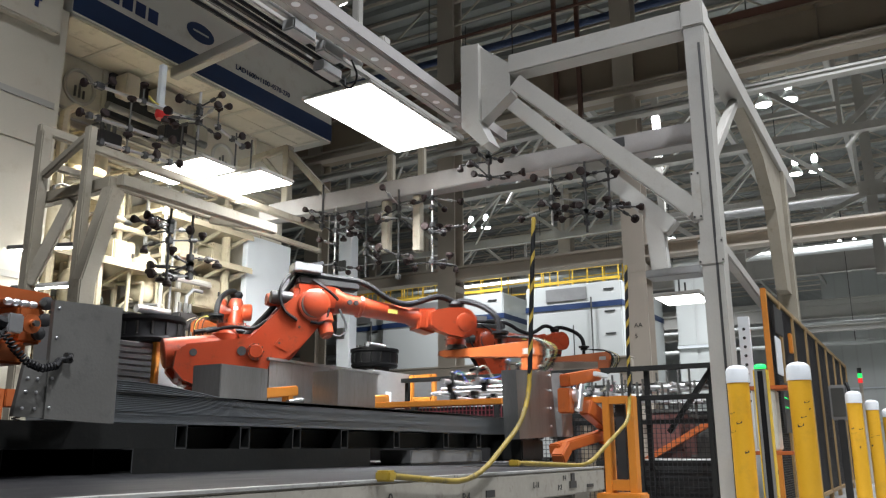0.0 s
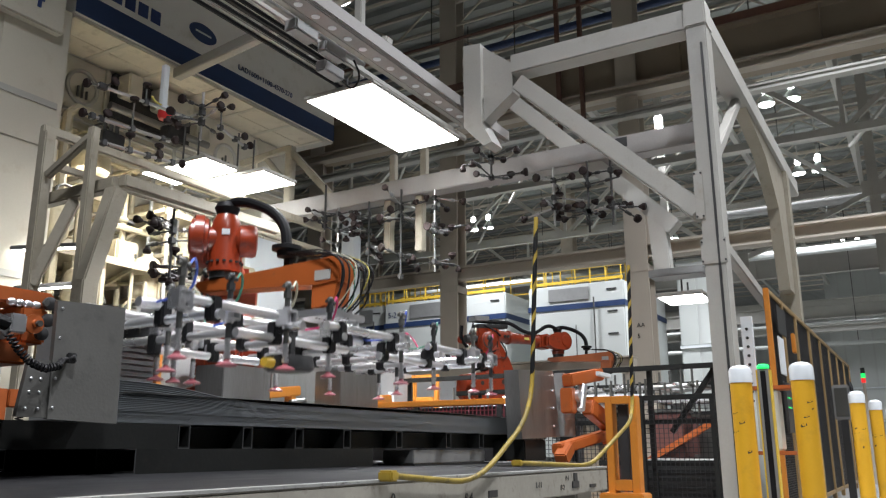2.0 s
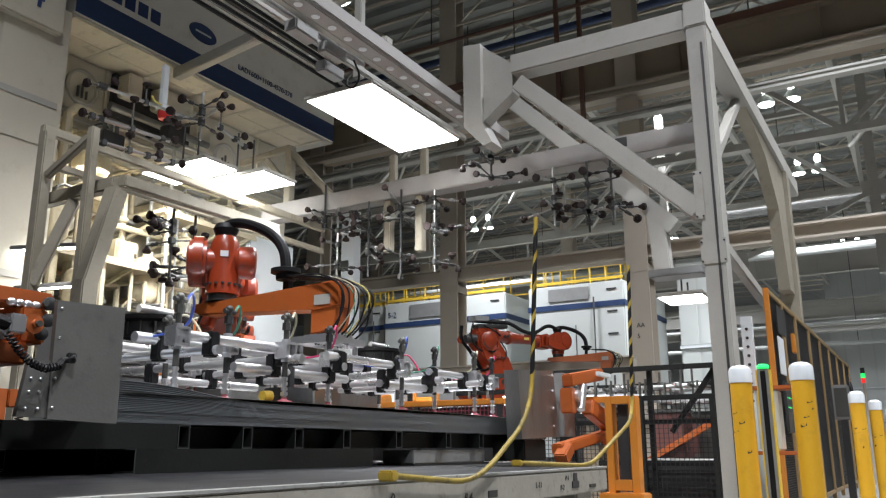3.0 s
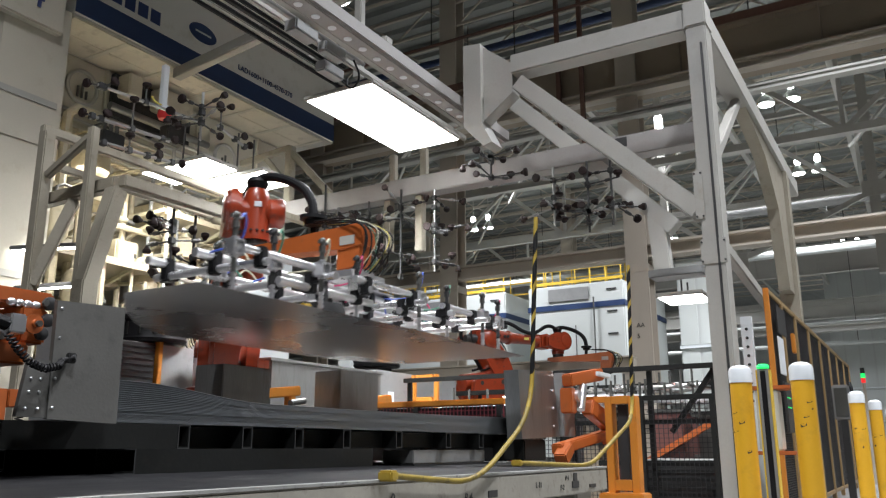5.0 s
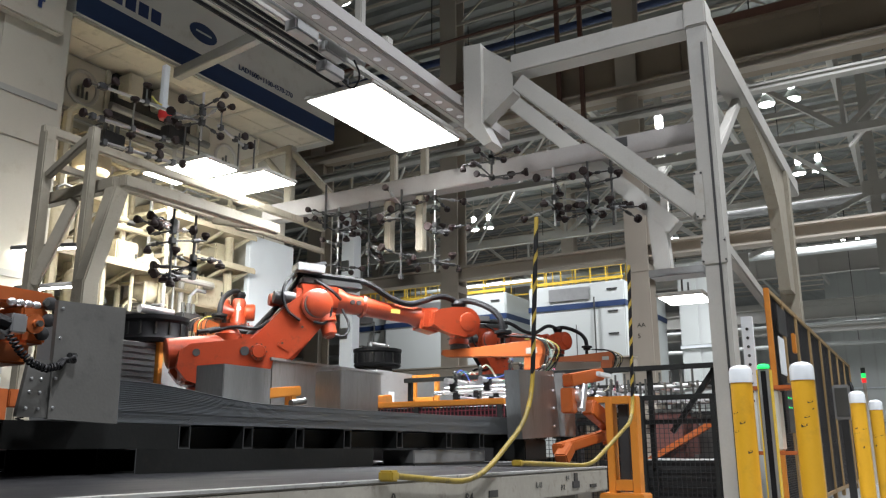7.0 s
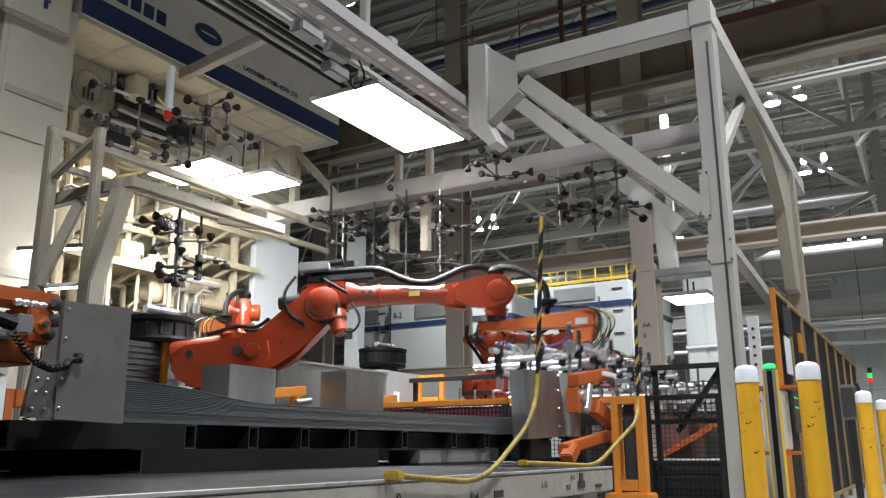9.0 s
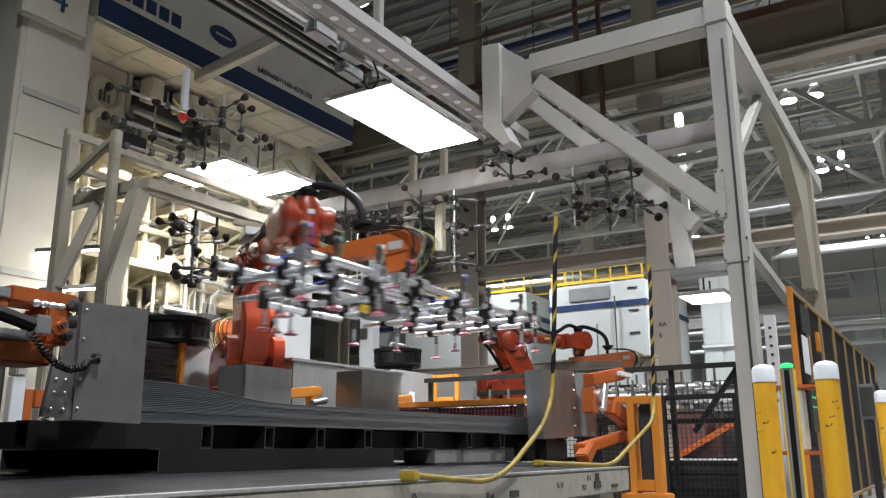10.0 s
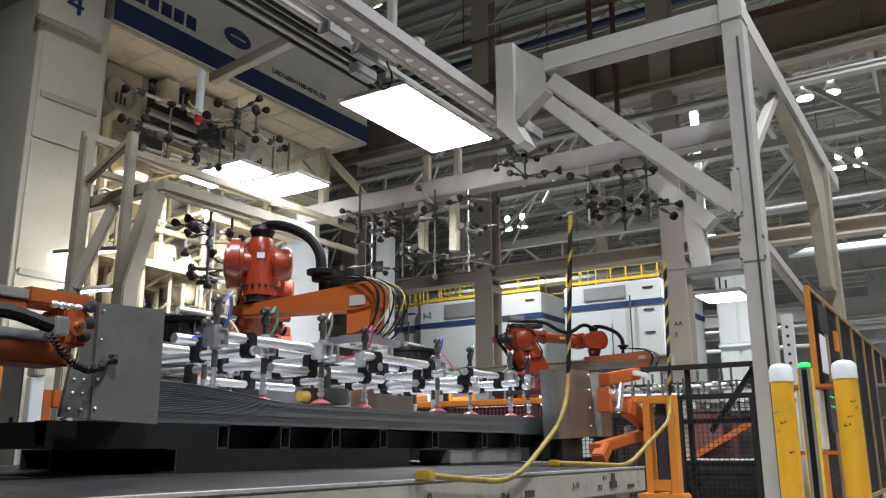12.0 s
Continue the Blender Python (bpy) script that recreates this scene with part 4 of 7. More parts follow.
for args in ((6.3, 6.95, 4.85, 4.25, 3, 8),
             (5.7, 6.6, 3.21, 2.45, 4, 9), (6.0, 6.6, 3.21, 2.5, 5, 10),
             (9.2, 7.15, 4.21, 3.15, 6, 11), (9.2, 6.6, 4.21, 3.1, 7, 11), (9.2, 6.05, 4.3, 3.0, 8, 12), (9.2, 5.5, 4.21, 3.05, 9, 11),
             (9.2, 7.4, 4.6, 3.9, 20, 6),
             (8.75, 4.4, 4.66, 4.02, 11, 8), (9.2, 3.75, 4.21, 3.45, 12, 9), (9.2, 3.3, 4.21, 3.3, 13, 9), (9.2, 3.0, 4.21, 3.35, 14, 6), (8.9, 4.75, 5.4, 4.95, 16, 5)):
    tooling(*args)


def tool_rail(p, q, cups, label):
    """A long rod with clamps and outward suction cups, hung with the spare tooling."""
    t = thing("tool_rail", p, label, "tooling", "spare tooling")
    bm = bmesh.new()
    add_cyl(bm, p, q, 0.019, seg=10)
    part("rod", bm, TOOL_STEEL, t, place=True)
    p, q = Vector(p), Vector(q)
    for u, e, ln in cups:
        c, e = p.lerp(q, u), Vector(e).normalized()
        bm = bmesh.new()
        add_box(bm, c - Vector((0.03, 0.03, 0.035)), c + Vector((0.03, 0.03, 0.035)), 0.006)
        part("clamp_block", bm, DARK, t, place=True)
        bm = bmesh.new()
        add_cyl(bm, c, c + e * ln, 0.010, seg=6)
        part("arm", bm, MID_STEEL, t, place=True)
        bm = bmesh.new()
        add_lathe(bm, c + e * ln, e, [(0, 0.016), (0.02, 0.02), (0.035, 0.048), (0.06, 0.052), (0.07, 0.045)], 14)
        part("suction_cup", bm, CUP_DARK, t, "dark suction cup", place=True)


for ends, cup_set in (((((5.136, 7.300, 4.567)), ((6.558, 7.300, 4.653))), ((0.03, (-1, 0, -0.2), 0.12), (0.06, (0.2, -1, 0.3), 0.1), (0.45, (0, 0, 1), 0.16), (0.72, (-0.6, -0.6, -0.3), 0.2))),
                      ((((4.954, 7.100, 4.099)), ((5.987, 7.100, 4.164))), ((0.02, (-1, 0, 0), 0.06), (0.12, (0, -1, 0.4), 0.06), (0.5, (0, 0, 1), 0.3), (0.9, (0.3, -1, -0.2), 0.12))),
                      ((((5.045, 7.000, 3.818)), ((6.007, 7.000, 3.880))), ((0.02, (-1, 0, 0), 0.06), (0.35, (0, 0, 1), 0.12), (0.6, (0.3, -1, 0), 0.1), (0.75, (0, 0, 1), 0.1), (0.95, (1, 0, 0.2), 0.1))),
                      ((((6.787, 7.200, 4.661)), ((7.294, 7.200, 4.528))), ((0.1, (0, 0, 1), 0.2), (0.6, (0, -1, 0), 0.12), (0.95, (1, 0, 0.5), 0.06)))):
    tool_rail(*ends, cup_set, "steel rod with clamped dark suction cups by the press")
# ---- stack cart, pallet and blanks ----
TABLE = 0.655


def cart():
    c = thing("stack_cart", (2.1, 3.2, 0), "low stacking cart with a worn dark top and scuffed cream sides", "cart")
    bm = bmesh.new()
    add_box(bm, (-1.6, 1.46, 0.625), (4.02, 5.4, TABLE), 0.004)
    part("top_plate", bm, CART_TOP, c, place=True)
    bm = bmesh.new()
    add_box(bm, (-1.6, 1.425, 0.545), (4.05, 1.455, 0.652), 0.006)
    part("side_rail", bm, CART_SIDE, c, place=True)
    bm = bmesh.new()
    add_bar(bm, (-1.6, 1.44, 0.657), (4.05, 1.44, 0.657), 0.035, 0.008)
    part("edge_strip", bm, LIP, c, "bare worn edge strip", place=True)
    bm = bmesh.new()
    add_box(bm, (4.025, 1.46, 0.545), (4.055, 5.4, 0.652), 0.006)
    part("end_rail", bm, CART_SIDE, c, place=True)
    for x in (-1.2, 1.0, 3.85):
        for y in (1.56, 5.2):
            bm = bmesh.new()
            add_box(bm, (x - 0.1, y - 0.09, 0.06), (x + 0.1, y + 0.09, 0.62), 0.01)
            part("leg", bm, CART_SIDE, c, place=True)
            bm = bmesh.new()
            add_box(bm, (x - 0.14, y - 0.12, 0), (x + 0.14, y + 0.12, 0.06), 0.01)
            part("foot", bm, DARK, c, place=True)
    turn = Euler((radians(90), 0, 0)).to_matrix().to_4x4()
    for s, x, z, h in (("0", 2.12, 0.575, 0.05), ("P-4", 2.58, 0.562, 0.042), ("L-11", 3.18, 0.585, 0.034), ("P-2", 3.44, 0.565, 0.034), ("P-1", 3.50, 0.605, 0.03)):
        writing(s, DARK, h, c, Matrix.Translation((x, 1.421, z)) @ turn, "stencil_mark", 0.001)
    for x0, x1, z0, z1 in ((2.43, 2.47, 0.568, 0.582), (2.76, 2.83, 0.575, 0.60), (3.58, 3.66, 0.575, 0.605), (3.60, 3.64, 0.605, 0.64), (3.8, 3.88, 0.57, 0.585)):
        bm = bmesh.new()
        add_box(bm, (x0, 1.420, z0), (x1, 1.424, z1))
        part("stencil_bar", bm, DARK, c, place=True)


cart()


def hollow_tube(bm, p, q, w, h, t=0.008):
    """Square tube open at both ends."""
    m, n = axis_frame(p, q)
    rings = []
    for x, e in ((0, 0), (n, 0), (n, t), (0, t)):
        a, b = w / 2 - e, h / 2 - e
        rings.append([bm.verts.new(m @ Vector((x, y, z))) for y, z in ((-a, -b), (a, -b), (a, b), (-a, b))])
    for r0, r1 in zip(rings, rings[1:] + rings[:1]):
        for i in range(4):
            bm.faces.new((r0[i], r0[(i + 1) % 4], r1[(i + 1) % 4], r1[i]))


def tube_rim(parent, x, y, z, w, h, axis):
    """Bright cut edge round the open end of a tube."""
    bm = bmesh.new()
    e = 0.003
    for lo, hi in (((-w / 2, -h / 2), (w / 2, -h / 2 + e)), ((-w / 2, h / 2 - e), (w / 2, h / 2)), ((-w / 2, -h / 2 + e), (-w / 2 + e, h / 2 - e)), ((w / 2 - e, -h / 2 + e), (w / 2, h / 2 - e))):
        if axis == 1:
            add_box(bm, (x + lo[0], y - 0.002, z + lo[1]), (x + hi[0], y, z + hi[1]))
        else:
            add_box(bm, (x - 0.002, y + lo[0], z + lo[1]), (x, y + hi[0], z + hi[1]))
    part("cut_edge", bm, CUT_EDGE, parent, "bare cut edge", place=True)


def pallet():
    p = thing("blank_pallet", (3.8, 3.6, TABLE), "black welded square-tube pallet on the cart", "pallet")
    for y in (2.86, 3.72):
        bm = bmesh.new()
        hollow_tube(bm, (2.27, y, 0.704), (3.90, y, 0.704), 0.24, 0.097)
        part("skid_tube", bm, BLACK_STEEL, p, place=True)
        tube_rim(p, 2.27, y, 0.704, 0.24, 0.097, 0)
    bm = bmesh.new()
    hollow_tube(bm, (1.74, 2.84, 0.803), (2.53, 2.84, 0.803), 0.08, 0.1)
    part("edge_tube", bm, BLACK_STEEL, p, place=True)
    for x in (2.565, 2.955, 3.33, 3.735, 4.26, 4.86, 5.33, 5.85):
        bm = bmesh.new()
        hollow_tube(bm, (x, 2.80, 0.803), (x, 4.6, 0.803), 0.065, 0.1)
        part("cross_tube", bm, BLACK_STEEL, p, place=True)
        tube_rim(p, x, 2.80, 0.803, 0.065, 0.1, 1)
    for y in (2.95, 3.6, 4.3):
        bm = bmesh.new()
        add_box(bm, (2.55, y - 0.05, 0.756), (5.95, y + 0.05, 0.848))
        part("stringer", bm, BLACK_STEEL, p, place=True)
    bm = bmesh.new()
    add_box(bm, (1.76, 2.9, 0.756), (2.5, 3.6, 0.85))
    part("end_deck", bm, BLACK_STEEL, p, place=True)


pallet()


def support_block(name, lo, hi, m, label):
    t = thing(name, ((lo[0] + hi[0]) / 2, (lo[1] + hi[1]) / 2, lo[2]), label, "block", "support blocks")
    bm = bmesh.new()
    add_box(bm, lo, hi, 0.006)
    part("body", bm, m, t, place=True)
    bm = bmesh.new()
    add_box(bm, (lo[0] - 0.02, lo[1] - 0.02, lo[2] - 0.012), (hi[0] + 0.02, hi[1] + 0.02, lo[2] - 0.001))
    part("base_plate", bm, DARK, t, place=True)


support_block("support_block", (4.52, 2.86, 0.655), (5.5, 3.1, 0.74), GREY_PLATE, "pale grey support block under the pallet")
bm = bmesh.new()
add_box(bm, (4.08, 2.55, 0.0), (6.6, 5.4, 0.64), 0.01)
solid("lift_table", bm, DARK, "dark steel lift table behind the cart", "table")


def sheet_mesh(name, x0, x1, y0, y1, lift, nx=36, ny=4, t=0.0016):
    """One blank: a sheet with clipped far corners, sagging by lift(x, y)."""
    bm = bmesh.new()
    grid = []
    for i in range(nx + 1):
        u = i / nx
        x = x0 + (x1 - x0) * u
        cut = 1.12 * max(0, 1 - u / 0.34) ** 1.5 + 0.4 * max(0, (u - 0.8) / 0.2) ** 1.4
        row = []
        for j in range(ny + 1):
            y = y0 + (y1 - cut - y0) * j / ny
            row.append((x, y, lift(x, y)))
        grid.append(row)
    top = [[bm.verts.new((x, y, z + t)) for x, y, z in r] for r in grid]
    low = [[bm.verts.new(v) for v in r] for r in grid]
    for i in range(nx):
        for j in range(ny):
            bm.faces.new((top[i][j], top[i + 1][j], top[i + 1][j + 1], top[i][j + 1]))
            bm.faces.new((low[i][j], low[i][j + 1], low[i + 1][j + 1], low[i + 1][j]))
    for i in range(nx):
        bm.faces.new((top[i][0], low[i][0], low[i + 1][0], top[i + 1][0]))
        bm.faces.new((top[i][ny], top[i + 1][ny], low[i + 1][ny], low[i][ny]))
    for j in range(ny):
        bm.faces.new((top[0][j], top[0][j + 1], low[0][j + 1], low[0][j]))
        bm.faces.new((top[nx][j], low[nx][j], low[nx][j + 1], top[nx][j + 1]))
    return bm


def stack():
    s = thing("blank_stack", (4.1, 3.6, 0.857), "stack of grey steel blanks with a raised end on the pallet", "stack")
    rnd = random.Random(11)
    n = 26
    for k in range(n):
        u = k / (n - 1)
        base = 0.857 + 0.0044 * k
        jx, jy = rnd.uniform(-0.004, 0.004), rnd.uniform(-0.004, 0.003)

        def lift(x, y, u=u, base=base):
            e = max(0.0, min(1.0, (3.05 - x) / 0.75))
            e = e * e * (3 - 2 * e)
            sag = 0.012 * math.sin((x - 2.2) * 1.05) * u
            return base + 0.054 * max(0, (u - 0.35) / 0.65) ** 1.4 * e - sag * 0.4 + 0.010 * u * max(0, (x - 5.0))
        part("blank", sheet_mesh("blank", 2.195 + jx, 5.985 + jx, 2.80 + jy, 4.45 + jy, lift), SHEET, s, place=True, smooth=False)


stack()
BLANK = thing("loose_blank", (4.45, 3.55, 0.982), "grey steel blank lifted off the stack by suction", "sheet")
part("panel", sheet_mesh("panel", 2.2 - 4.45, 5.98 - 4.45, 2.80 - 3.55, 4.45 - 3.55, lambda x, y: 0.028 * (abs(x) / 2.2) ** 2 * (-1 if x > 0 else -0.2) - 0.002, 40, 6), SHEET_BARE, BLANK, smooth=False)


def folded_box():
    """The near stop: a folded plate on a bracket, orange clamps and a coiled hose."""
    t = thing("stop_plate", (1.9, 2.6, 0.853), "dull grey folded stop plate with a coiled black hose", "stop plate")
    bm = bmesh.new()
    add_prism(bm, [(1.772, 0.852), (2.055, 0.842), (2.05, 1.275), (1.766, 1.262)], 2.60, 2.62)
    part("front_plate", bm, PLATE_DARK, t, place=True)
    bm = bmesh.new()
    add_prism(bm, [(1.662, 0.858), (1.770, 0.856), (1.767, 1.05), (1.688, 1.05)], 2.606, 2.626)
    part("wing_plate", bm, PLATE_DARK, t, place=True)
    bm = bmesh.new()
    add_box(bm, (2.03, 2.625, 0.86), (2.052, 3.1, 1.27), 0.004)
    part("side_plate", bm, GREY_PLATE, t, place=True)
    for x, z in ((1.785, 1.235), (1.785, 1.13), (1.785, 0.99), (1.785, 0.89), (1.735, 0.985), (1.735, 0.94), (1.735, 0.885), (1.70, 0.985), (1.697, 0.94), (1.69, 0.885)):
        bm = bmesh.new()
        add_lathe(bm, (x, 2.599 if x > 1.77 else 2.605, z), (0, -1, 0), [(0, 0.0055), (0.003, 0.0055), (0.005, 0.003)], 8)
        part("bolt", bm, ALU, t, place=True)
    pts = []
    path = [Vector(p) for p in ((1.545, 2.52, 1.115), (1.575, 2.50, 1.065), (1.625, 2.50, 1.025), (1.69, 2.52, 1.012), (1.77, 2.565, 1.03), (1.80, 2.59, 1.05))]
    n = 22 * 8
    for i in range(n + 1):
        u = i / n * (len(path) - 1)
        k = min(int(u), len(path) - 2)
        c = path[k].lerp(path[k + 1], u - k)
        a = i / 8 * 2 * math.pi
        d = (path[k + 1] - path[k]).normalized()
        e = d.cross(Vector((0, 1, 0))).normalized()
        pts.append(c + 0.011 * (math.cos(a) * e + math.sin(a) * Vector((0, 1, 0))))
    bm = bmesh.new()
    add_tube(bm, pts, 0.0042, 5)
    part("coiled_hose", bm, BLACK, t, "coiled black air hose", place=True)
    bm = bmesh.new()
    add_cyl(bm, (1.80, 2.6, 1.05), (1.83, 2.56, 1.065), 0.010, seg=10)
    add_box(bm, (1.81, 2.565, 1.045), (1.84, 2.59, 1.08), 0.004)
    part("hose_fitting", bm, DARK, t, place=True)


folded_box()


def near_clamp():
    t = thing("stop_carriage", (1.5, 2.75, 0.86), "orange stop carriage with a steel air cylinder", "carriage")
    m = BEAM_ORANGE
    for lo, hi in (((1.56, 2.70, 1.245), (1.82, 2.84, 1.302)), ((0.2, 2.70, 1.215), (1.56, 2.80, 1.248)), ((0.2, 2.68, 1.036), (1.73, 2.86, 1.112)), ((1.70, 2.70, 1.115), (1.80, 2.86, 1.243)), ((0.9, 2.9, 0.86), (1.62, 3.05, 0.95)), ((1.52, 2.9, 1.115), (1.555, 3.0, 1.21))):
        bm = bmesh.new()
        add_box(bm, lo, hi, 0.008)
        part("orange_bracket", bm, m, t, place=True)
    for lo, hi in (((0.2, 2.675, 1.115), (1.64, 2.85, 1.148)), ((0.2, 2.69, 1.252), (1.555, 2.82, 1.288))):
        bm = bmesh.new()
        add_box(bm, lo, hi, 0.004)
        part("slide_rail", bm, GREY_PLATE, t, "pale grey slide rail", place=True)
    bm = bmesh.new()
    add_lathe(bm, (1.70, 2.63, 1.171), (0, -1, 0), [(0, 0.034), (0.012, 0.034), (0.014, 0.014), (0.022, 0.012)], 18)
    part("cam_plate", bm, m, t, place=True)
    for x, y, z in ((1.705, 2.607, 1.171), (1.72, 2.607, 1.245)):
        bm = bmesh.new()
        add_cyl(bm, (x, y, z), (x, y - 0.012, z), 0.012, seg=6)
        part("bolt", bm, MID_STEEL, t, place=True)
    for k in range(4):
        bm = bmesh.new()
        add_lathe(bm, (1.60 + 0.03 * k, 2.63, 1.236), (1, 0, 0.1), [(0, 0.009), (0.008, 0.013), (0.018, 0.013), (0.026, 0.009)], 10)
        part("fitting_nut", bm, ALU, t, place=True)
    bm = bmesh.new()
    add_box(bm, (1.61, 2.61, 1.132), (1.668, 2.672, 1.198), 0.006)
    part("valve_body", bm, ALU, t, "aluminium valve body", place=True)
    for x, z in ((1.77, 1.15), (1.79, 1.26), (1.79, 1.20)):
        bm = bmesh.new()
        add_lathe(bm, (x, 2.69, z), (0, -1, 0), [(0, 0.024), (0.014, 0.024), (0.018, 0.012)], 14)
        part("pivot", bm, DARK, t, place=True)
    bm = bmesh.new()
    add_tube(bm, [(1.6, 2.62, 1.16), (1.4, 2.6, 1.2), (1.2, 2.62, 1.15), (1.0, 2.6, 1.22), (0.6, 2.62, 1.18)], 0.025, 8, 2)
    part("air_hose", bm, BLACK, t, place=True)
    bm = bmesh.new()
    add_box(bm, (1.0, 2.95, 0.2), (1.2, 3.2, 0.86), 0.01)
    part("pillar", bm, BEAM_ORANGE, t, place=True)


near_clamp()


def far_clamp():
    t = thing("stop_box", (6.0, 2.75, 0.80), "brushed steel stop box with orange clamp arms", "stop box")
    bm = bmesh.new()
    add_prism(bm, [(5.596, 0.815), (6.318, 0.84), (6.218, 1.355), (5.556, 1.318)], 2.60, 2.72)
    part("front_plate", bm, STAINLESS, t, place=True)
    bm = bmesh.new()
    add_box(bm, (6.320, 2.56, 0.84), (6.563, 2.64, 1.35), 0.006)
    part("side_plate", bm, GREY_PLATE, t, place=True)
    for z in (0.92, 1.06, 1.2, 1.32):
        bm = bmesh.new()
        add_lathe(bm, (6.188, 2.598, z), (0, -1, 0), [(0, 0.01), (0.01, 0.008)], 8)
        part("bolt", bm, ALU, t, place=True)
    bm = bmesh.new()
    add_box(bm, (5.7, 2.63, 0.66), (6.1, 2.9, 0.812), 0.01)
    part("foot", bm, BLACK_STEEL, t, place=True)
    for p, q, w, h in (((6.26, 2.5, 1.28), (6.75, 2.40, 1.36), 0.1, 0.10), ((6.28, 2.5, 1.22), (6.28, 2.5, 1.02), 0.1, 0.12), ((6.5, 2.42, 1.08), (6.8, 2.36, 0.95), 0.1, 0.13),
                       ((6.8, 2.36, 1.0), (6.8, 2.36, 0.78), 0.1, 0.09), ((6.0, 2.5, 0.74), (6.78, 2.38, 0.86), 0.1, 0.08), ((5.95, 2.45, 0.66), (6.1, 2.45, 0.76), 0.1, 0.1)):
        bm = bmesh.new()
        add_bar(bm, p, q, w, h, 0.01)
        part("clamp_arm", bm, BEAM_ORANGE, t, "orange clamp arm", place=True)
    bm = bmesh.new()
    add_cyl(bm, (6.34, 2.42, 1.16), (6.34, 2.5, 1.16), 0.05, seg=14)
    add_cyl(bm, (6.36, 2.43, 1.05), (6.44, 2.43, 1.25), 0.035, seg=12)
    part("cylinder", bm, ALU, t, "bare aluminium cylinder", place=True)
    bm = bmesh.new()
    add_box(bm, (6.55, 2.33, 1.33), (6.85, 2.36, 1.37), 0.005)
    part("wear_plate", bm, CAP_WHITE, t, place=True)


far_clamp()


def rear_blocks():
    for x0, x1, z1 in ((4.56, 5.09, 1.385), (6.02, 6.62, 1.45)):
        t = thing("rear_stop", ((x0 + x1) / 2, 4.75, 0.655), "brushed steel box-shaped rear stop behind the stack", "stop block", "rear stops")
        bm = bmesh.new()
        add_box(bm, (x0, 4.6, 0.9), (x1, 4.9, z1), 0.006)
        part("cover", bm, STAINLESS, t, place=True)
        bm = bmesh.new()
        add_box(bm, (x0 + 0.1, 4.65, 0.655), (x1 - 0.1, 4.85, 0.9))
        part("pillar", bm, DARK, t, place=True)
    for x in (5.6, 7.1):
        t = thing("rear_clamp", (x, 5.0, 0.66), "orange rear clamp with a pale wear plate", "clamp", "rear clamps")
        for p, q, s in (((x - 0.15, 5.0, 1.22), (x + 0.3, 5.0, 1.27), 0.09), ((x + 0.2, 5.0, 1.05), (x + 0.2, 5.0, 1.25), 0.08), ((x - 0.5, 5.0, 1.02), (x + 0.45, 5.0, 1.05), 0.06)):
            bm = bmesh.new()
            add_bar(bm, p, q, s, s, 0.01)
            part("arm", bm, FENCE_ORANGE, t, place=True)
        bm = bmesh.new()
        add_box(bm, (x - 0.5, 4.92, 1.058), (x + 0.35, 4.99, 1.075))
        part("wear_plate", bm, ALU, t, place=True)
        bm = bmesh.new()
        add_box(bm, (x, 4.95, 0.66), (x + 0.12, 5.06, 1.02))
        part("pillar", bm, DARK, t, place=True)
        bm = bmesh.new()
        add_cyl(bm, (x + 0.15, 4.95, 1.15), (x + 0.34, 4.95, 1.18), 0.03, seg=10)
        part("air_cylinder", bm, MID_STEEL, t, place=True)


rear_blocks()


RAIL_WORN = surface("scraped yellow tube", (0.26, 0.19, 0.035), 0.5, vary=0.4, scale=11, dirt=(0.035, 0.032, 0.028), dirt_amount=0.95, spec=0.3)
RAIL_FADED = surface("faded yellow tube", (0.42, 0.29, 0.035), 0.5, vary=0.2, scale=9, dirt=(0.08, 0.07, 0.05), dirt_amount=0.8)


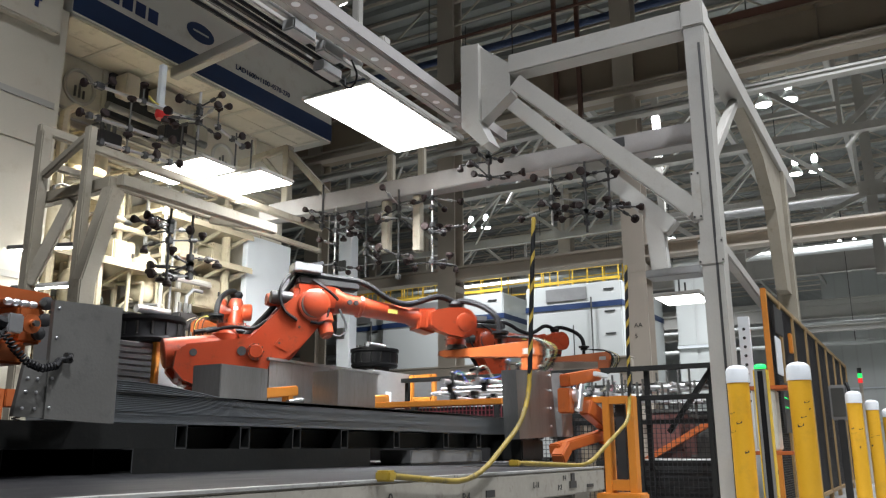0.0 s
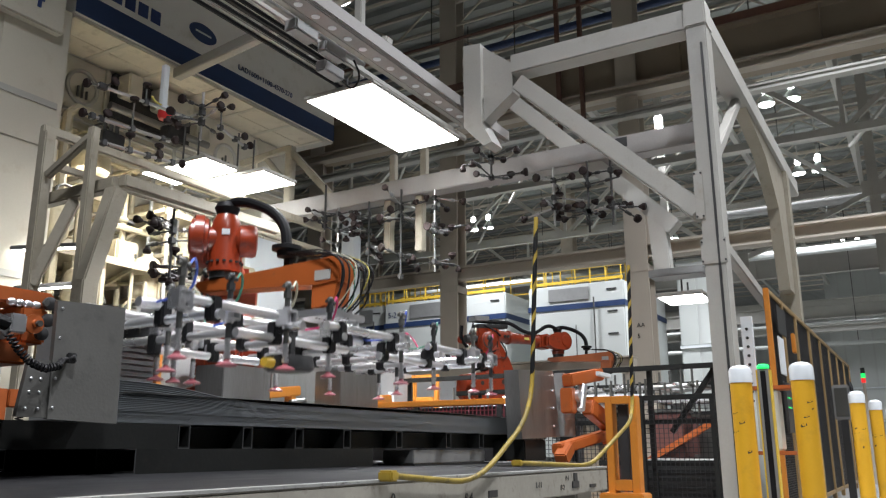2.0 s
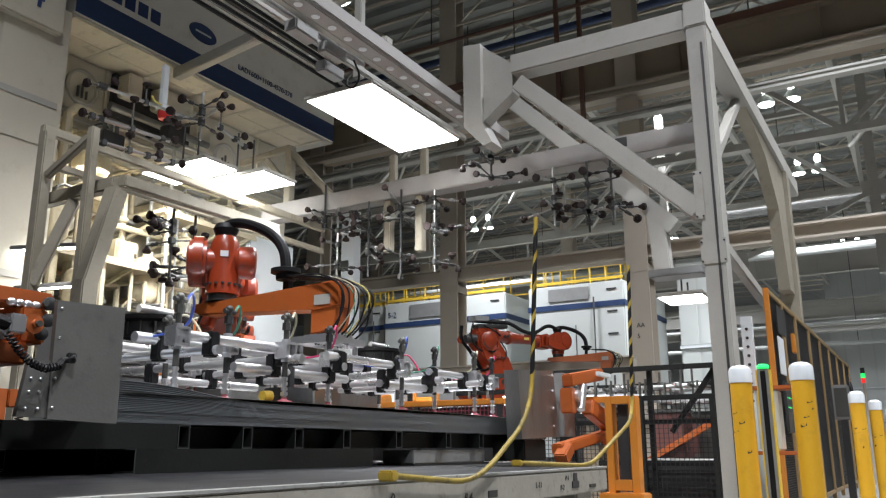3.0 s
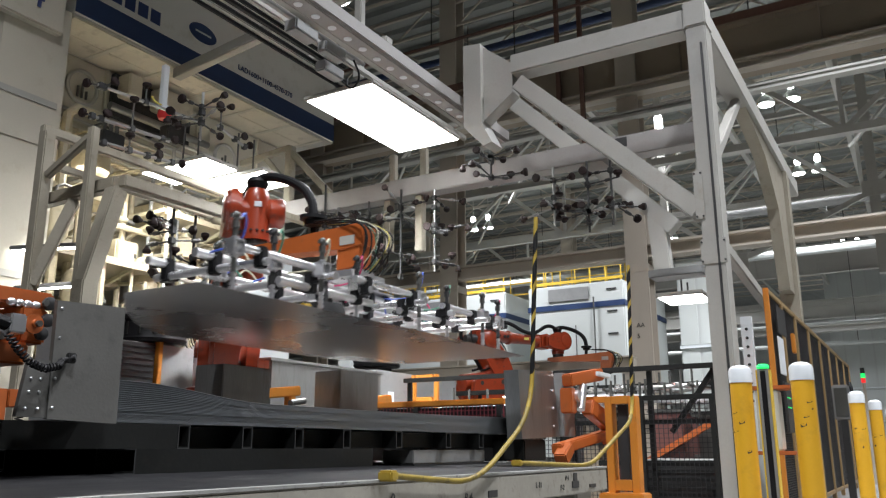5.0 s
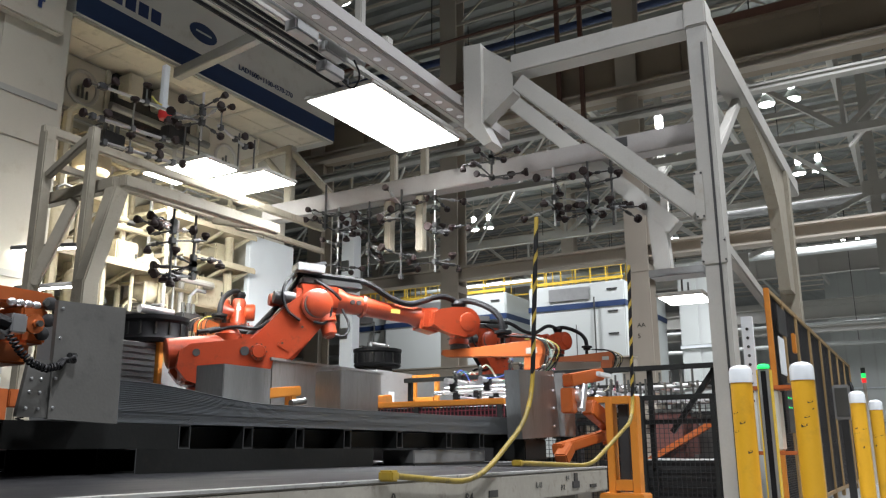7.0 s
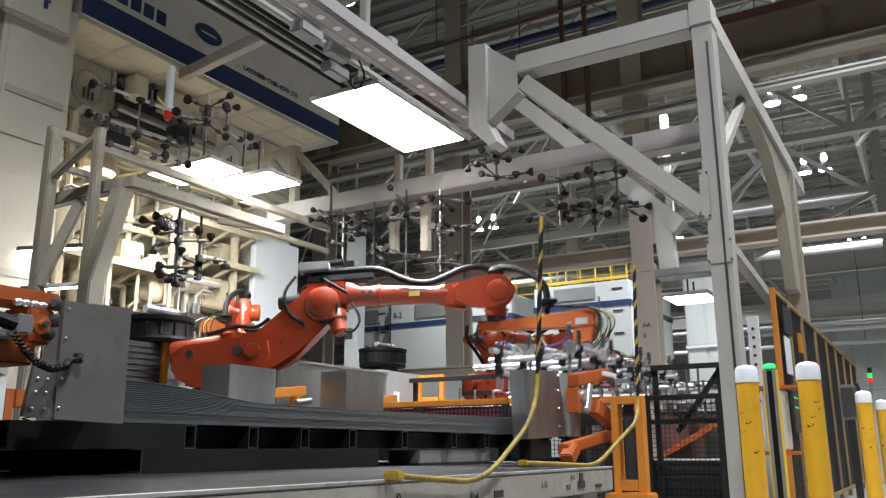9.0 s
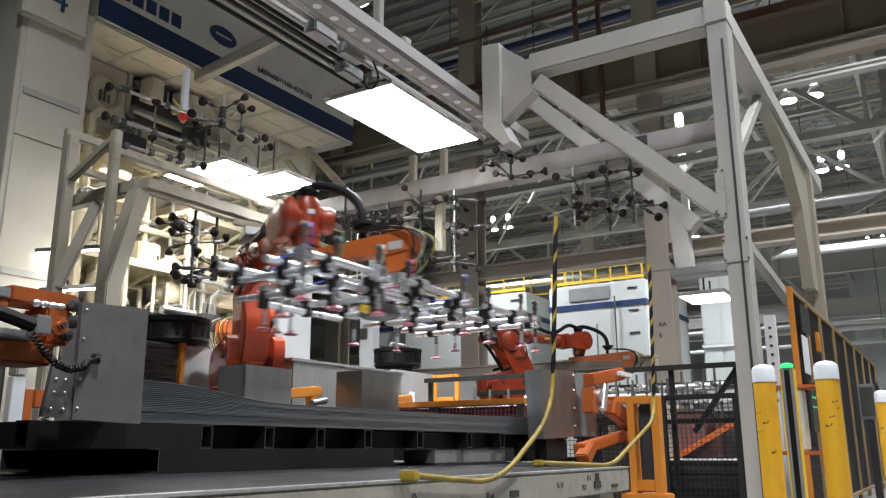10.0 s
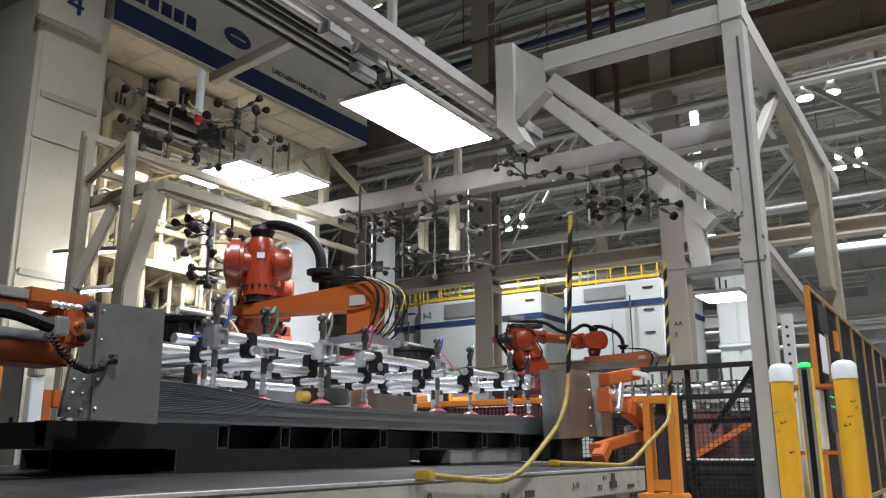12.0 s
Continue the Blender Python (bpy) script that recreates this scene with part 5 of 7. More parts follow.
def striped_bar(r, xs, label):
    """A bent tube clamped to the cart, wound with black and yellow bands."""
    base, knee, up, top = xs
    t = thing("striped_bar", base, label, "guard bar", "striped guard bars")
    path = [Vector(base), Vector(knee), Vector(up), Vector(top)]
    def fillet(p, a, b, r):
        u, v = (a - p).normalized() * r, (b - p).normalized() * r
        return [p + u * (1 - k / 6) ** 2 + v * (k / 6) ** 2 for k in range(7)]
    first, second = fillet(path[1], path[0], path[2], 0.17), fillet(path[2], path[1], path[3], 0.17)
    bm = bmesh.new()
    add_tube(bm, [path[0], *first[:4]], r, 12)
    part("foot_tube", bm, RAIL_WORN, t, "worn yellow tube", place=True)
    bm = bmesh.new()
    add_tube(bm, [*first[3:], *second[:4]], r * 0.99, 12)
    part("bend_tube", bm, RAIL_WORN, t, "worn yellow tube", place=True)
    bm = bmesh.new()
    add_tube(bm, [*second[3:], path[3]], r * 0.98, 12)
    part("upright_tube", bm, RAIL_FADED, t, "yellow tube", place=True)
    d = (path[3] - path[2]).normalized()
    ln = (path[3] - path[2]).length
    # black tape wound as a helix
    bm = bmesh.new()
    a, b = d.orthogonal().normalized(), d.cross(d.orthogonal()).normalized()
    turns = ln / 0.17
    n = int(turns * 14)
    rows = []
    for i in range(n + 1):
        u = i / n
        th = 2 * math.pi * turns * u
        off = r * 1.04 * (math.cos(th) * a + math.sin(th) * b)
        c = path[2] + d * (0.1 + (ln - 0.19) * u)
        rows.append((bm.verts.new(c + off), bm.verts.new(c + off + d * 0.095)))
    for r0, r1 in zip(rows, rows[1:]):
        bm.faces.new((r0[0], r1[0], r1[1], r0[1]))
    part("tape", bm, BLACK, t, "black spiral tape", place=True)
    bm = bmesh.new()
    add_box(bm, (base[0] - 0.03, base[1] - 0.018, base[2] - 0.016), (base[0] + 0.012, base[1] + 0.034, base[2] + 0.016), 0.006)
    part("clamp", bm, RAIL_FADED, t, "yellow clamp block", place=True)


striped_bar(0.0095, ((2.08, 1.39, 0.672), (2.61, 1.39, 0.632), (3.085, 1.39, 0.885), (3.193, 1.39, 1.736)), "bent yellow guard bar wound with black tape")
striped_bar(0.0132, ((3.96, 1.86, 0.675), (4.83, 1.80, 0.645), (5.87, 1.85, 0.951), (5.975, 1.85, 2.104)), "bent yellow guard bar wound with black tape")
# ---- robots ----
A1, L2, L3, Z2 = 0.29, 0.89, 1.97, 0.73


def solve_arm(base, w):
    """Joint angles of the arm whose wrist centre is at w."""
    d = Vector(w) - Vector(base)
    q1 = math.atan2(d.y, d.x)
    r, z = math.hypot(d.x, d.y) - A1, d.z - Z2
    n = min(math.hypot(r, z), L2 + L3 - 0.01)
    el = math.atan2(z, r)
    k = math.acos(max(-1, min(1, (L2 * L2 + n * n - L3 * L3) / (2 * L2 * n))))
    up = el + k
    kx, kz = L2 * math.cos(up), L2 * math.sin(up)
    fore = math.atan2(z - kz, r - kx)
    return q1, math.pi / 2 - up, -fore


def arm_poses(base, w):
    q1, q2, q3 = solve_arm(base, w)
    turret = Matrix.Rotation(q1, 4, "Z")
    lower = turret @ Matrix.Translation((A1, 0, Z2)) @ Matrix.Rotation(q2, 4, "Y")
    elbow = lower @ Vector((0, 0, L2))
    fore = Matrix.Translation(elbow) @ turret @ Matrix.Rotation(q3, 4, "Y")
    wrist = Matrix.Translation(fore @ Vector((L3, 0, 0))) @ turret
    return turret, lower, fore, wrist


def bolt_ring(bm, centre, axis, r, n, s=0.012):
    m, _ = axis_frame(centre, Vector(centre) + Vector(axis))
    for k in range(n):
        a = 2 * math.pi * k / n
        p = m @ Vector((0, r * math.cos(a), r * math.sin(a)))
        add_cyl(bm, p, p + Vector(axis).normalized() * s, s, seg=6)


def robot(base, w, beam_turn, label, group="robots"):
    t = thing("industrial_robot", base, label, "robot", group)
    tur, low, fore, wri = arm_poses(base, w)
    # fixed foot
    bm = bmesh.new()
    add_box(bm, (-0.42, -0.42, 0), (0.42, 0.42, 0.05), 0.012)
    add_lathe(bm, (0, 0, 0.05), (0, 0, 1), [(0, 0.40), (0.06, 0.38), (0.12, 0.34), (0.2, 0.34), (0.21, 0.38), (0.26, 0.38)], 28)
    part("foot", bm, ORANGE, t)
    # turret
    bm = bmesh.new()
    add_lathe(bm, (0, 0, 0.262), (0, 0, 1), [(0, 0.40), (0.07, 0.40), (0.09, 0.36)], 28)
    for y0, y1 in ((-0.31, -0.19), (0.19, 0.31)):
        add_prism(bm, [(-0.46, 0.40), (-0.56, 0.52), (-0.54, 0.70), (-0.44, 0.78), (0.10, 0.86), (0.34, 0.89), (0.45, 0.84), (0.48, 0.70), (0.44, 0.56), (0.28, 0.34), (-0.30, 0.34)], y0, y1)
    add_box(bm, (-0.48, -0.20, 0.36), (0.12, 0.20, 0.62), 0.04)
    turret = part("turret", bm, ORANGE, t, place=tur)
    bm = bmesh.new()
    add_cyl(bm, (-0.60, 0, 0.70), (0.05, 0, 0.80), 0.165, 0.15, seg=24)
    add_lathe(bm, (-0.60, 0, 0.70), (-1, 0, -0.15), [(0, 0.165), (0.03, 0.165), (0.04, 0.15)], 24)
    part("balancer", bm, ORANGE, turret, "glossy balancing cylinder")
    for y in (-1, 1):
        bm = bmesh.new()
        add_lathe(bm, (A1, y * 0.312, Z2), (0, y, 0), [(0, 0.095), (0.02, 0.095), (0.022, 0.075), (0.03, 0.07), (0.031, 0.02)], 22)
        part("shoulder_cap", bm, ORANGE, turret)
    for k in range(10):
        a = 2 * math.pi * k / 10
        bm = bmesh.new()
        p = Vector((A1 + 0.085 * math.cos(a), -0.332, Z2 + 0.085 * math.sin(a)))
        add_cyl(bm, p, p + Vector((0, -0.01, 0)), 0.008, seg=6)
        part("bolt", bm, DARK, turret)
    for x, z, r in ((0.14, 0.73, 0.05), (-0.37, 0.69, 0.04)):
        bm = bmesh.new()
        add_cyl(bm, (x, -0.312, z), (x, -0.318, z), r, seg=18)
        part("bore", bm, DARK, turret, "dark round bore")
    bm = bmesh.new()
    add_lathe(bm, (0.02, 0, 0.84), (0, 0, 1), [(0, 0.15), (0.1, 0.15), (0.16, 0.10), (0.22, 0.10)], 18)
    add_box(bm, (0.1, -0.16, 0.84), (0.34, 0.16, 0.94), 0.04)
    part("motor", bm, ORANGE, turret)
    bm = bmesh.new()
    add_tube(bm, [(-0.3, 0.1, 0.96), (0.0, 0.16, 1.04), (0.25, 0.18, 1.0), (0.42, 0.19, 1.06)], 0.028, 7, 2)
    add_tube(bm, [(-0.2, -0.05, 0.95), (0.1, -0.12, 1.03), (0.3, -0.14, 0.99), (0.44, -0.15, 1.1)], 0.022, 7, 2)
    part("cable_loop", bm, BLACK, turret)
    # lower arm
    bm = bmesh.new()
    add_prism(bm, [(-0.20, -0.12), (-0.11, -0.21), (0.07, -0.23), (0.22, -0.15), (0.31, 0.06), (0.33, 0.32), (0.27, 0.60), (0.23, 0.82), (0.18, 0.98), (0.06, 1.08), (-0.10, 1.08), (-0.21, 1.00), (-0.25, 0.84), (-0.21, 0.62), (-0.14, 0.42), (-0.16, 0.16)], -0.20, 0.11, bevel=0.045)
    lower = part("lower_arm", bm, ORANGE, t, place=low)
    bm = bmesh.new()
    add_prism(bm, [(0.08, 0.24), (0.22, 0.30), (0.20, 0.42), (0.06, 0.34)], -0.208, -0.202)
    part("pocket_cover", bm, ORANGE, lower)
    for z in (0.3, 0.6, 0.85):
        bm = bmesh.new()
        add_cyl(bm, (0.1, -0.201, z), (0.1, -0.21, z), 0.014, seg=8)
        part("bolt", bm, DARK, lower)
    bm = bmesh.new()
    add_lathe(bm, (0, -0.202, L2), (0, -1, 0), [(0, 0.185), (0.02, 0.185), (0.03, 0.17), (0.031, 0.155)], 26)
    part("elbow_ring", bm, ORANGE, lower)
    bm = bmesh.new()
    add_lathe(bm, (0, -0.234, L2), (0, -1, 0), [(0, 0.152), (0.004, 0.148)], 24)
    part("elbow_gear", bm, DARK, lower, "dark oily gear cover")
    bm = bmesh.new()
    add_tube(bm, [(-0.18, 0.1, 0.1), (-0.22, 0.1, 0.45), (-0.30, 0.08, 0.85), (-0.42, 0.05, 1.15), (-0.30, 0.0, 1.38)], 0.035, 8, 2)
    part("dress_hose", bm, BLACK, lower)
    # forearm
    bm = bmesh.new()
    add_lathe(bm, (0.03, -0.262, 0.02), (0, 1, 0), [(0, 0.125), (0.03, 0.17), (0.12, 0.19), (0.46, 0.20), (0.54, 0.18), (0.56, 0.14)], 26)
    add_box(bm, (-0.22, -0.17, -0.06), (0.34, 0.2, 0.26), 0.06)
    add_lathe(bm, (0.28, 0, 0.115), (1, 0, -0.075), [(0, 0.17), (0.06, 0.16), (0.14, 0.125), (1.0, 0.098), (1.08, 0.125), (1.16, 0.13)], 24)
    forearm = part("forearm", bm, ORANGE, t, place=fore)
    bm = bmesh.new()
    end = [(0.19 * math.cos(radians(a)), 0.19 * math.sin(radians(a))) for a in range(-105, 106, 15)]
    add_prism(bm, [(L3 + a, b) for a, b in [(-0.50, -0.10), (-0.36, -0.14), (-0.20, -0.175)] + end + [(-0.22, 0.165), (-0.40, 0.12), (-0.50, 0.10)]], -0.26, -0.13, bevel=0.03)
    part("wrist_fork", bm, ORANGE, forearm)
    bm = bmesh.new()
    add_prism(bm, [(L3 + a, b) for a, b in ((-0.60, -0.12), (-0.38, -0.16), (-0.27, -0.10), (-0.27, 0.11), (-0.38, 0.16), (-0.58, 0.13))], -0.15, 0.13, bevel=0.03)
    part("wrist_root", bm, ORANGE, forearm)
    bm = bmesh.new()
    add_lathe(bm, (L3, -0.261, 0), (0, -1, 0), [(0, 0.12), (0.012, 0.115), (0.018, 0.09), (0.02, 0.05)], 24)
    part("wrist_cap", bm, ORANGE, forearm)
    bm = bmesh.new()
    add_lathe(bm, (0.14, -0.12, -0.10), (0.25, -0.3, -1), [(0, 0.12), (0.1, 0.12), (0.12, 0.09), (0.24, 0.085), (0.27, 0.06)], 18)
    part("axis_motor", bm, ORANGE, forearm)
    bm = bmesh.new()
    add_tube(bm, [(0.2, -0.2, -0.3), (0.35, -0.26, -0.36), (0.44, -0.2, -0.2), (0.34, -0.14, 0.0)], 0.016, 6, 2)
    part("motor_cable", bm, BLACK, forearm)
    bm = bmesh.new()
    add_lathe(bm, (0.62, 0, 0.09), (1, 0, -0.075), [(0, 0.135), (0.015, 0.14), (0.04, 0.14), (0.05, 0.12)], 22)
    part("collar", bm, ORANGE, forearm)
    for x in (0.47, 0.55):
        bm = bmesh.new()
        add_cyl(bm, (x, -0.125, 0.10), (x, -0.145, 0.10), 0.03, seg=14)
        part("bore", bm, DARK, forearm, "dark round bore")
    for s in (-1, 1):
        bm = bmesh.new()
        add_lathe(bm, (-0.24, s * 0.1, 0.06), (-1, 0, 0), [(0, 0.085), (0.18, 0.085), (0.24, 0.07)], 16)
        part("motor", bm, ORANGE if s > 0 else DARK, forearm)
    bm = bmesh.new()
    add_box(bm, (-0.24, -0.16, 0.40), (0.10, 0.10, 0.50), 0.01)
    part("cable_box", bm, GREY_PLATE, forearm, "pale sheet-metal cable box")
    bm = bmesh.new()
    add_box(bm, (-0.16, -0.10, 0.26), (0.60, 0.10, 0.35), 0.02)
    part("hose_saddle", bm, DARK, forearm)
    bm = bmesh.new()
    add_tube(bm, [(-0.2, 0, 0.42), (0.2, 0, 0.40), (0.55, -0.02, 0.40), (0.72, -0.06, 0.36), (0.95, -0.10, 0.21), (1.2, -0.12, 0.15), (1.40, -0.10, 0.22), (1.62, -0.04, 0.32), (1.8, 0, 0.34), (1.95, 0, 0.28)], 0.038, 10, 2)
    part("dress_hose", bm, BLACK, forearm, "black corrugated dress hose")
    bm = bmesh.new()
    add_tube(bm, [(-0.28, -0.12, 0.35), (-0.42, -0.2, 0.15), (-0.36, -0.22, -0.1), (-0.18, -0.22, -0.2)], 0.018, 6, 2)
    add_tube(bm, [(0.1, -0.2, 0.2), (0.2, -0.24, -0.05), (0.12, -0.24, -0.22), (-0.02, -0.22, -0.2)], 0.016, 6, 2)
    add_tube(bm, [(0.0, -0.1, 0.32), (0.15, -0.24, 0.2), (0.3, -0.2, 0.1)], 0.02, 6, 2)
    part("cable_loop", bm, BLACK, forearm)
    bm = bmesh.new()
    add_box(bm, (0.98, -0.116, 0.03), (1.10, -0.108, 0.08))
    part("warning_label", bm, CABLE_YELLOW, forearm, "yellow warning label")
    # wrist, flange downwards
    bm = bmesh.new()
    add_lathe(bm, (0, 0, 0.20), (0, 0, -1), [(0, 0.08), (0.05, 0.105), (0.12, 0.118), (0.36, 0.118), (0.42, 0.128), (0.46, 0.128)], 26)
    add_lathe(bm, (0, 0.08, 0), (0, 1, 0), [(0, 0.10), (0.03, 0.125), (0.13, 0.13), (0.155, 0.115), (0.165, 0.06)], 20)
    add_cyl(bm, (0, -0.14, 0), (0, 0, 0), 0.10, seg=20)
    wrist = part("wrist", bm, ORANGE, t, place=wri)
    bm = bmesh.new()
    add_lathe(bm, (0, 0, -0.262), (0, 0, -1), [(0, 0.11), (0.05, 0.11)], 24)
    bolt_ring(bm, (0, 0, -0.18), (0, 0, -1), 0.132, 16, 0.013)
    part("flange", bm, DARK, wrist, "dark bolted flange")
    bm = bmesh.new()
    add_box(bm, (0.113, -0.03, 0.02), (0.123, 0.03, 0.065))
    part("rating_plate", bm, CAP_WHITE, wrist, "small white plate")
    bm = bmesh.new()
    add_tube(bm, [(-0.05, 0.0, 0.27), (0.0, 0.0, 0.24), (0.02, 0, 0.16)], 0.06, 10, 1)
    add_lathe(bm, (0, 0, 0.21), (0, 0, 1), [(0, 0.08), (0.05, 0.10), (0.09, 0.08)], 14)
    part("hose_guide", bm, BLACK, wrist)
    # extension beam, kept level and at one heading
    hold = Matrix.Translation(wri.translation) @ Matrix.Rotation(radians(beam_turn), 4, "Z")
    bm = bmesh.new()
    add_prism(bm, [(-0.20, -0.325), (0.2, -0.32), (1.14, -0.275), (1.2, -0.30), (1.2, -0.46), (1.0, -0.47), (0.5, -0.44), (-0.14, -0.415), (-0.22, -0.38)], -0.09, 0.09, bevel=0.012)
    beam = part("extension_beam", bm, BEAM_ORANGE, t, "bright orange extension beam", place=hold)
    bm = bmesh.new()
    add_prism(bm, [(0.94, -0.45), (1.18, -0.44), (1.15, -0.62), (0.94, -0.64)], -0.08, 0.08, bevel=0.01)
    part("hub", bm, BEAM_ORANGE, beam)
    bm = bmesh.new()
    add_box(bm, (0.9, -0.10, -0.668), (1.18, 0.10, -0.642), 0.006)
    part("tool_plate", bm, ALU, beam)
    bm = bmesh.new()
    add_box(bm, (0.98, -0.096, -0.44), (1.12, -0.0915, -0.37))
    part("access_plate", bm, WHITE_STEEL, beam)
    bm = bmesh.new()
    add_tube(bm, [(-0.06, 0.0, 0.27), (0.08, 0.0, 0.31), (0.28, 0, 0.26), (0.50, 0, 0.15), (0.61, 0, 0.02), (0.63, 0, -0.12)], 0.04, 10, 2)
    part("dress_hose", bm, BLACK, beam, "thick black dress hose")
    bm = bmesh.new()
    add_lathe(bm, (0.63, 0, -0.12), (0, 0, -1), [(0, 0.075), (0.01, 0.11), (0.04, 0.11), (0.05, 0.075), (0.09, 0.07)], 18)
    add_bar(bm, (0.60, 0.06, -0.29), (0.60, 0.06, -0.15), 0.05, 0.05, up=(1, 0, 0))
    part("hose_collar", bm, BLACK, beam)
    rnd = random.Random(3)
    for k, m in enumerate((BLACK, BLACK, CABLE_CREAM, BLACK, BLACK, CABLE_GREEN, BLACK, CABLE_YELLOW, BLACK, BLACK)):
        y = -0.1 + 0.02 * k
        bm = bmesh.new()
        out = 1.24 + 0.10 * rnd.random()
        add_tube(bm, [(0.64, y * 0.3, -0.18), (0.80, y, -0.215), (1.08, y * 1.3, -0.245 + 0.03 * rnd.random()), (out, y * 1.6, -0.33), (out + 0.02, y * (1.0 + rnd.random()), -0.46), (1.18 + 0.1 * rnd.random(), y * (1.2 + rnd.random()), -0.62), (1.05, y * 1.5, -0.72)], 0.004 if m is not BLACK else 0.007, 6, 2)
        part("cable", bm, m, beam)
    return t, (turret, lower, forearm, wrist, beam)




LOADER_BASE = (6.65, 6.70, 1.06)
LOADER, LOADER_PARTS = robot(LOADER_BASE, (8.95, 5.11, 2.34), -90, "large orange six-axis robot with an orange extension beam")
FAR_ROBOT, _ = robot((14.4, 7.39, 1.27), (16.05, 6.58, 2.92), -90, "orange six-axis robot waiting at the far station")
PRESS_ROBOT, _ = robot((9.9, 9.75, 1.6), (8.9, 8.75, 2.74), 200, "orange six-axis robot at the press bed")


def riser(x, y, h):
    bm = bmesh.new()
    add_box(bm, (x - 0.5, y - 0.5, 0), (x + 0.5, y + 0.5, h), 0.015)
    solid("robot_riser", bm, DARK, "dark steel riser under the robot", "riser", group="robot risers")


riser(6.65, 6.70, 1.06)
riser(14.4, 7.39, 1.27)


def gripper(place, seed=0):
    """Vacuum frame: aluminium tubes joined by black clamps, with spring stems and cups."""
    g = thing("vacuum_gripper", place, "aluminium tube vacuum gripper with reddish suction cups", "gripper", "vacuum grippers")

    def tube_part(p, q, r=0.03):
        bm = bmesh.new()
        add_cyl(bm, p, q, r, seg=14)
        part("frame_tube", bm, ALU, g)

    def clamp_part(c, s=(0.05, 0.05, 0.09)):
        bm = bmesh.new()
        add_box(bm, [c[i] - s[i] for i in range(3)], [c[i] + s[i] for i in range(3)], 0.01)
        part("clamp", bm, CLAMP, g)
    bm = bmesh.new()
    add_box(bm, (-0.22, -0.16, -0.05), (0.22, 0.16, -0.001), 0.008)
    part("mount_plate", bm, ALU, g)
    for sx in (-0.15, 0.15):
        for sy in (-0.12, 0.12):
            bm = bmesh.new()
            add_cyl(bm, (sx, sy, -0.05), (sx, sy, -0.15), 0.02, seg=10)
            part("spacer", bm, ALU, g)
    bm = bmesh.new()
    add_box(bm, (-0.20, -0.26, -0.166), (0.20, 0.26, -0.151), 0.004)
    part("carrier_plate", bm, ALU, g)
    spines = [(-0.20, -0.20), (0.20, -0.20)]
    for y, z in spines:
        tube_part((-1.78, y, z), (1.35, y, z), 0.027)
    for y, z in spines:
        for x in (-0.15, 0.15):
            clamp_part((x, y, z), (0.036, 0.045, 0.033))
    cross = (-1.62, -1.10, -0.62, -0.05, 0.5, 0.95, 1.28)
    for i, x in enumerate(cross):
        y0, y1 = -0.62 - 0.08 * (i % 2), (0.30 if x < -1.3 else 0.62 + 0.06 * ((i + 1) % 3))
        tube_part((x, y0, -0.275), (x, y1, -0.275), 0.024)
        for y, z in spines:
            clamp_part((x, y, -0.238), (0.034, 0.036, 0.072))
    # outer tubes along the blank
    runs = [(-1.85, -1.10, -0.56, -0.218), (-1.40, -0.45, -0.50, -0.332), (-0.75, 0.15, -0.58, -0.218), (-0.10, 0.70, -0.50, -0.332), (0.45, 1.45, -0.54, -0.218),
            (-1.05, -0.85, 0.52, -0.218), (-0.80, 0.20, 0.55, -0.218), (0.30, 1.40, 0.52, -0.218), (-1.1, -0.2, 0.46, -0.332)]
    for x0, x1, y, z in runs:
        tube_part((x0, y, z), (x1, y, z), 0.025)
        for x in cross:
            if x0 - 0.02 < x < x1 + 0.02:
                clamp_part((x, y, (z - 0.275) / 2), (0.034, 0.034, 0.062))
        bm = bmesh.new()
        add_cyl(bm, (x1 - 0.004, y, z), (x1 + 0.002, y, z), 0.017, seg=12)
        part("tube_end", bm, DARK, g)
    cups = [(-1.83, -0.56), (-1.45, -0.50), (-1.12, -0.60), (-0.62, -0.50), (0.05, -0.58), (0.60, -0.50), (1.02, -0.60), (1.43, -0.54),
            (-1.02, 0.52), (-0.85, 0.56), (-0.7, 0.55), (0.10, 0.55), (0.7, 0.52), (1.38, 0.52), (-1.4, 0.0), (0.95, 0.05)]
    for k, (x, y) in enumerate(cups):
        bm = bmesh.new()
        for dx in (-0.045, 0.033):
            add_box(bm, (x + dx, y - 0.042, -0.275), (x + dx + 0.012, y + 0.042, -0.185), 0.004)
        for dz in (-0.275, -0.197):
            add_box(bm, (x - 0.033, y - 0.042, dz), (x + 0.033, y + 0.042, dz + 0.012), 0.003)
        add_cyl(bm, (x, y, -0.29), (x, y, -0.17), 0.024, seg=12)
        part("stem_bracket", bm, ALU, g, "bare aluminium bracket")
        bm = bmesh.new()
        add_cyl(bm, (x, y, -0.06), (x, y, -0.37), 0.015, seg=10)
        add_cyl(bm, (x, y, -0.08), (x, y, -0.12), 0.024, seg=6)
        add_cyl(bm, (x - 0.035, y, -0.055), (x + 0.04, y, -0.055), 0.013, seg=8)
        add_ball(bm, (x, y, -0.045), 0.022, 10)
        stem = part("stem", bm, DARK if k % 2 else MID_STEEL, g)
        bm = bmesh.new()
        for j in range(3):
            add_cyl(bm, (x, y, -0.372 - 0.026 * j), (x, y, -0.388 - 0.026 * j), 0.017, seg=10)
        add_cyl(bm, (x, y, -0.37), (x, y, -0.474), 0.012, seg=8)
        add_cyl(bm, (x, y, -0.45), (x, y, -0.468), 0.02, seg=6)
        part("spring_sleeve", bm, ALU, stem)
        bm = bmesh.new()
        r = 0.054 if k % 3 else 0.046
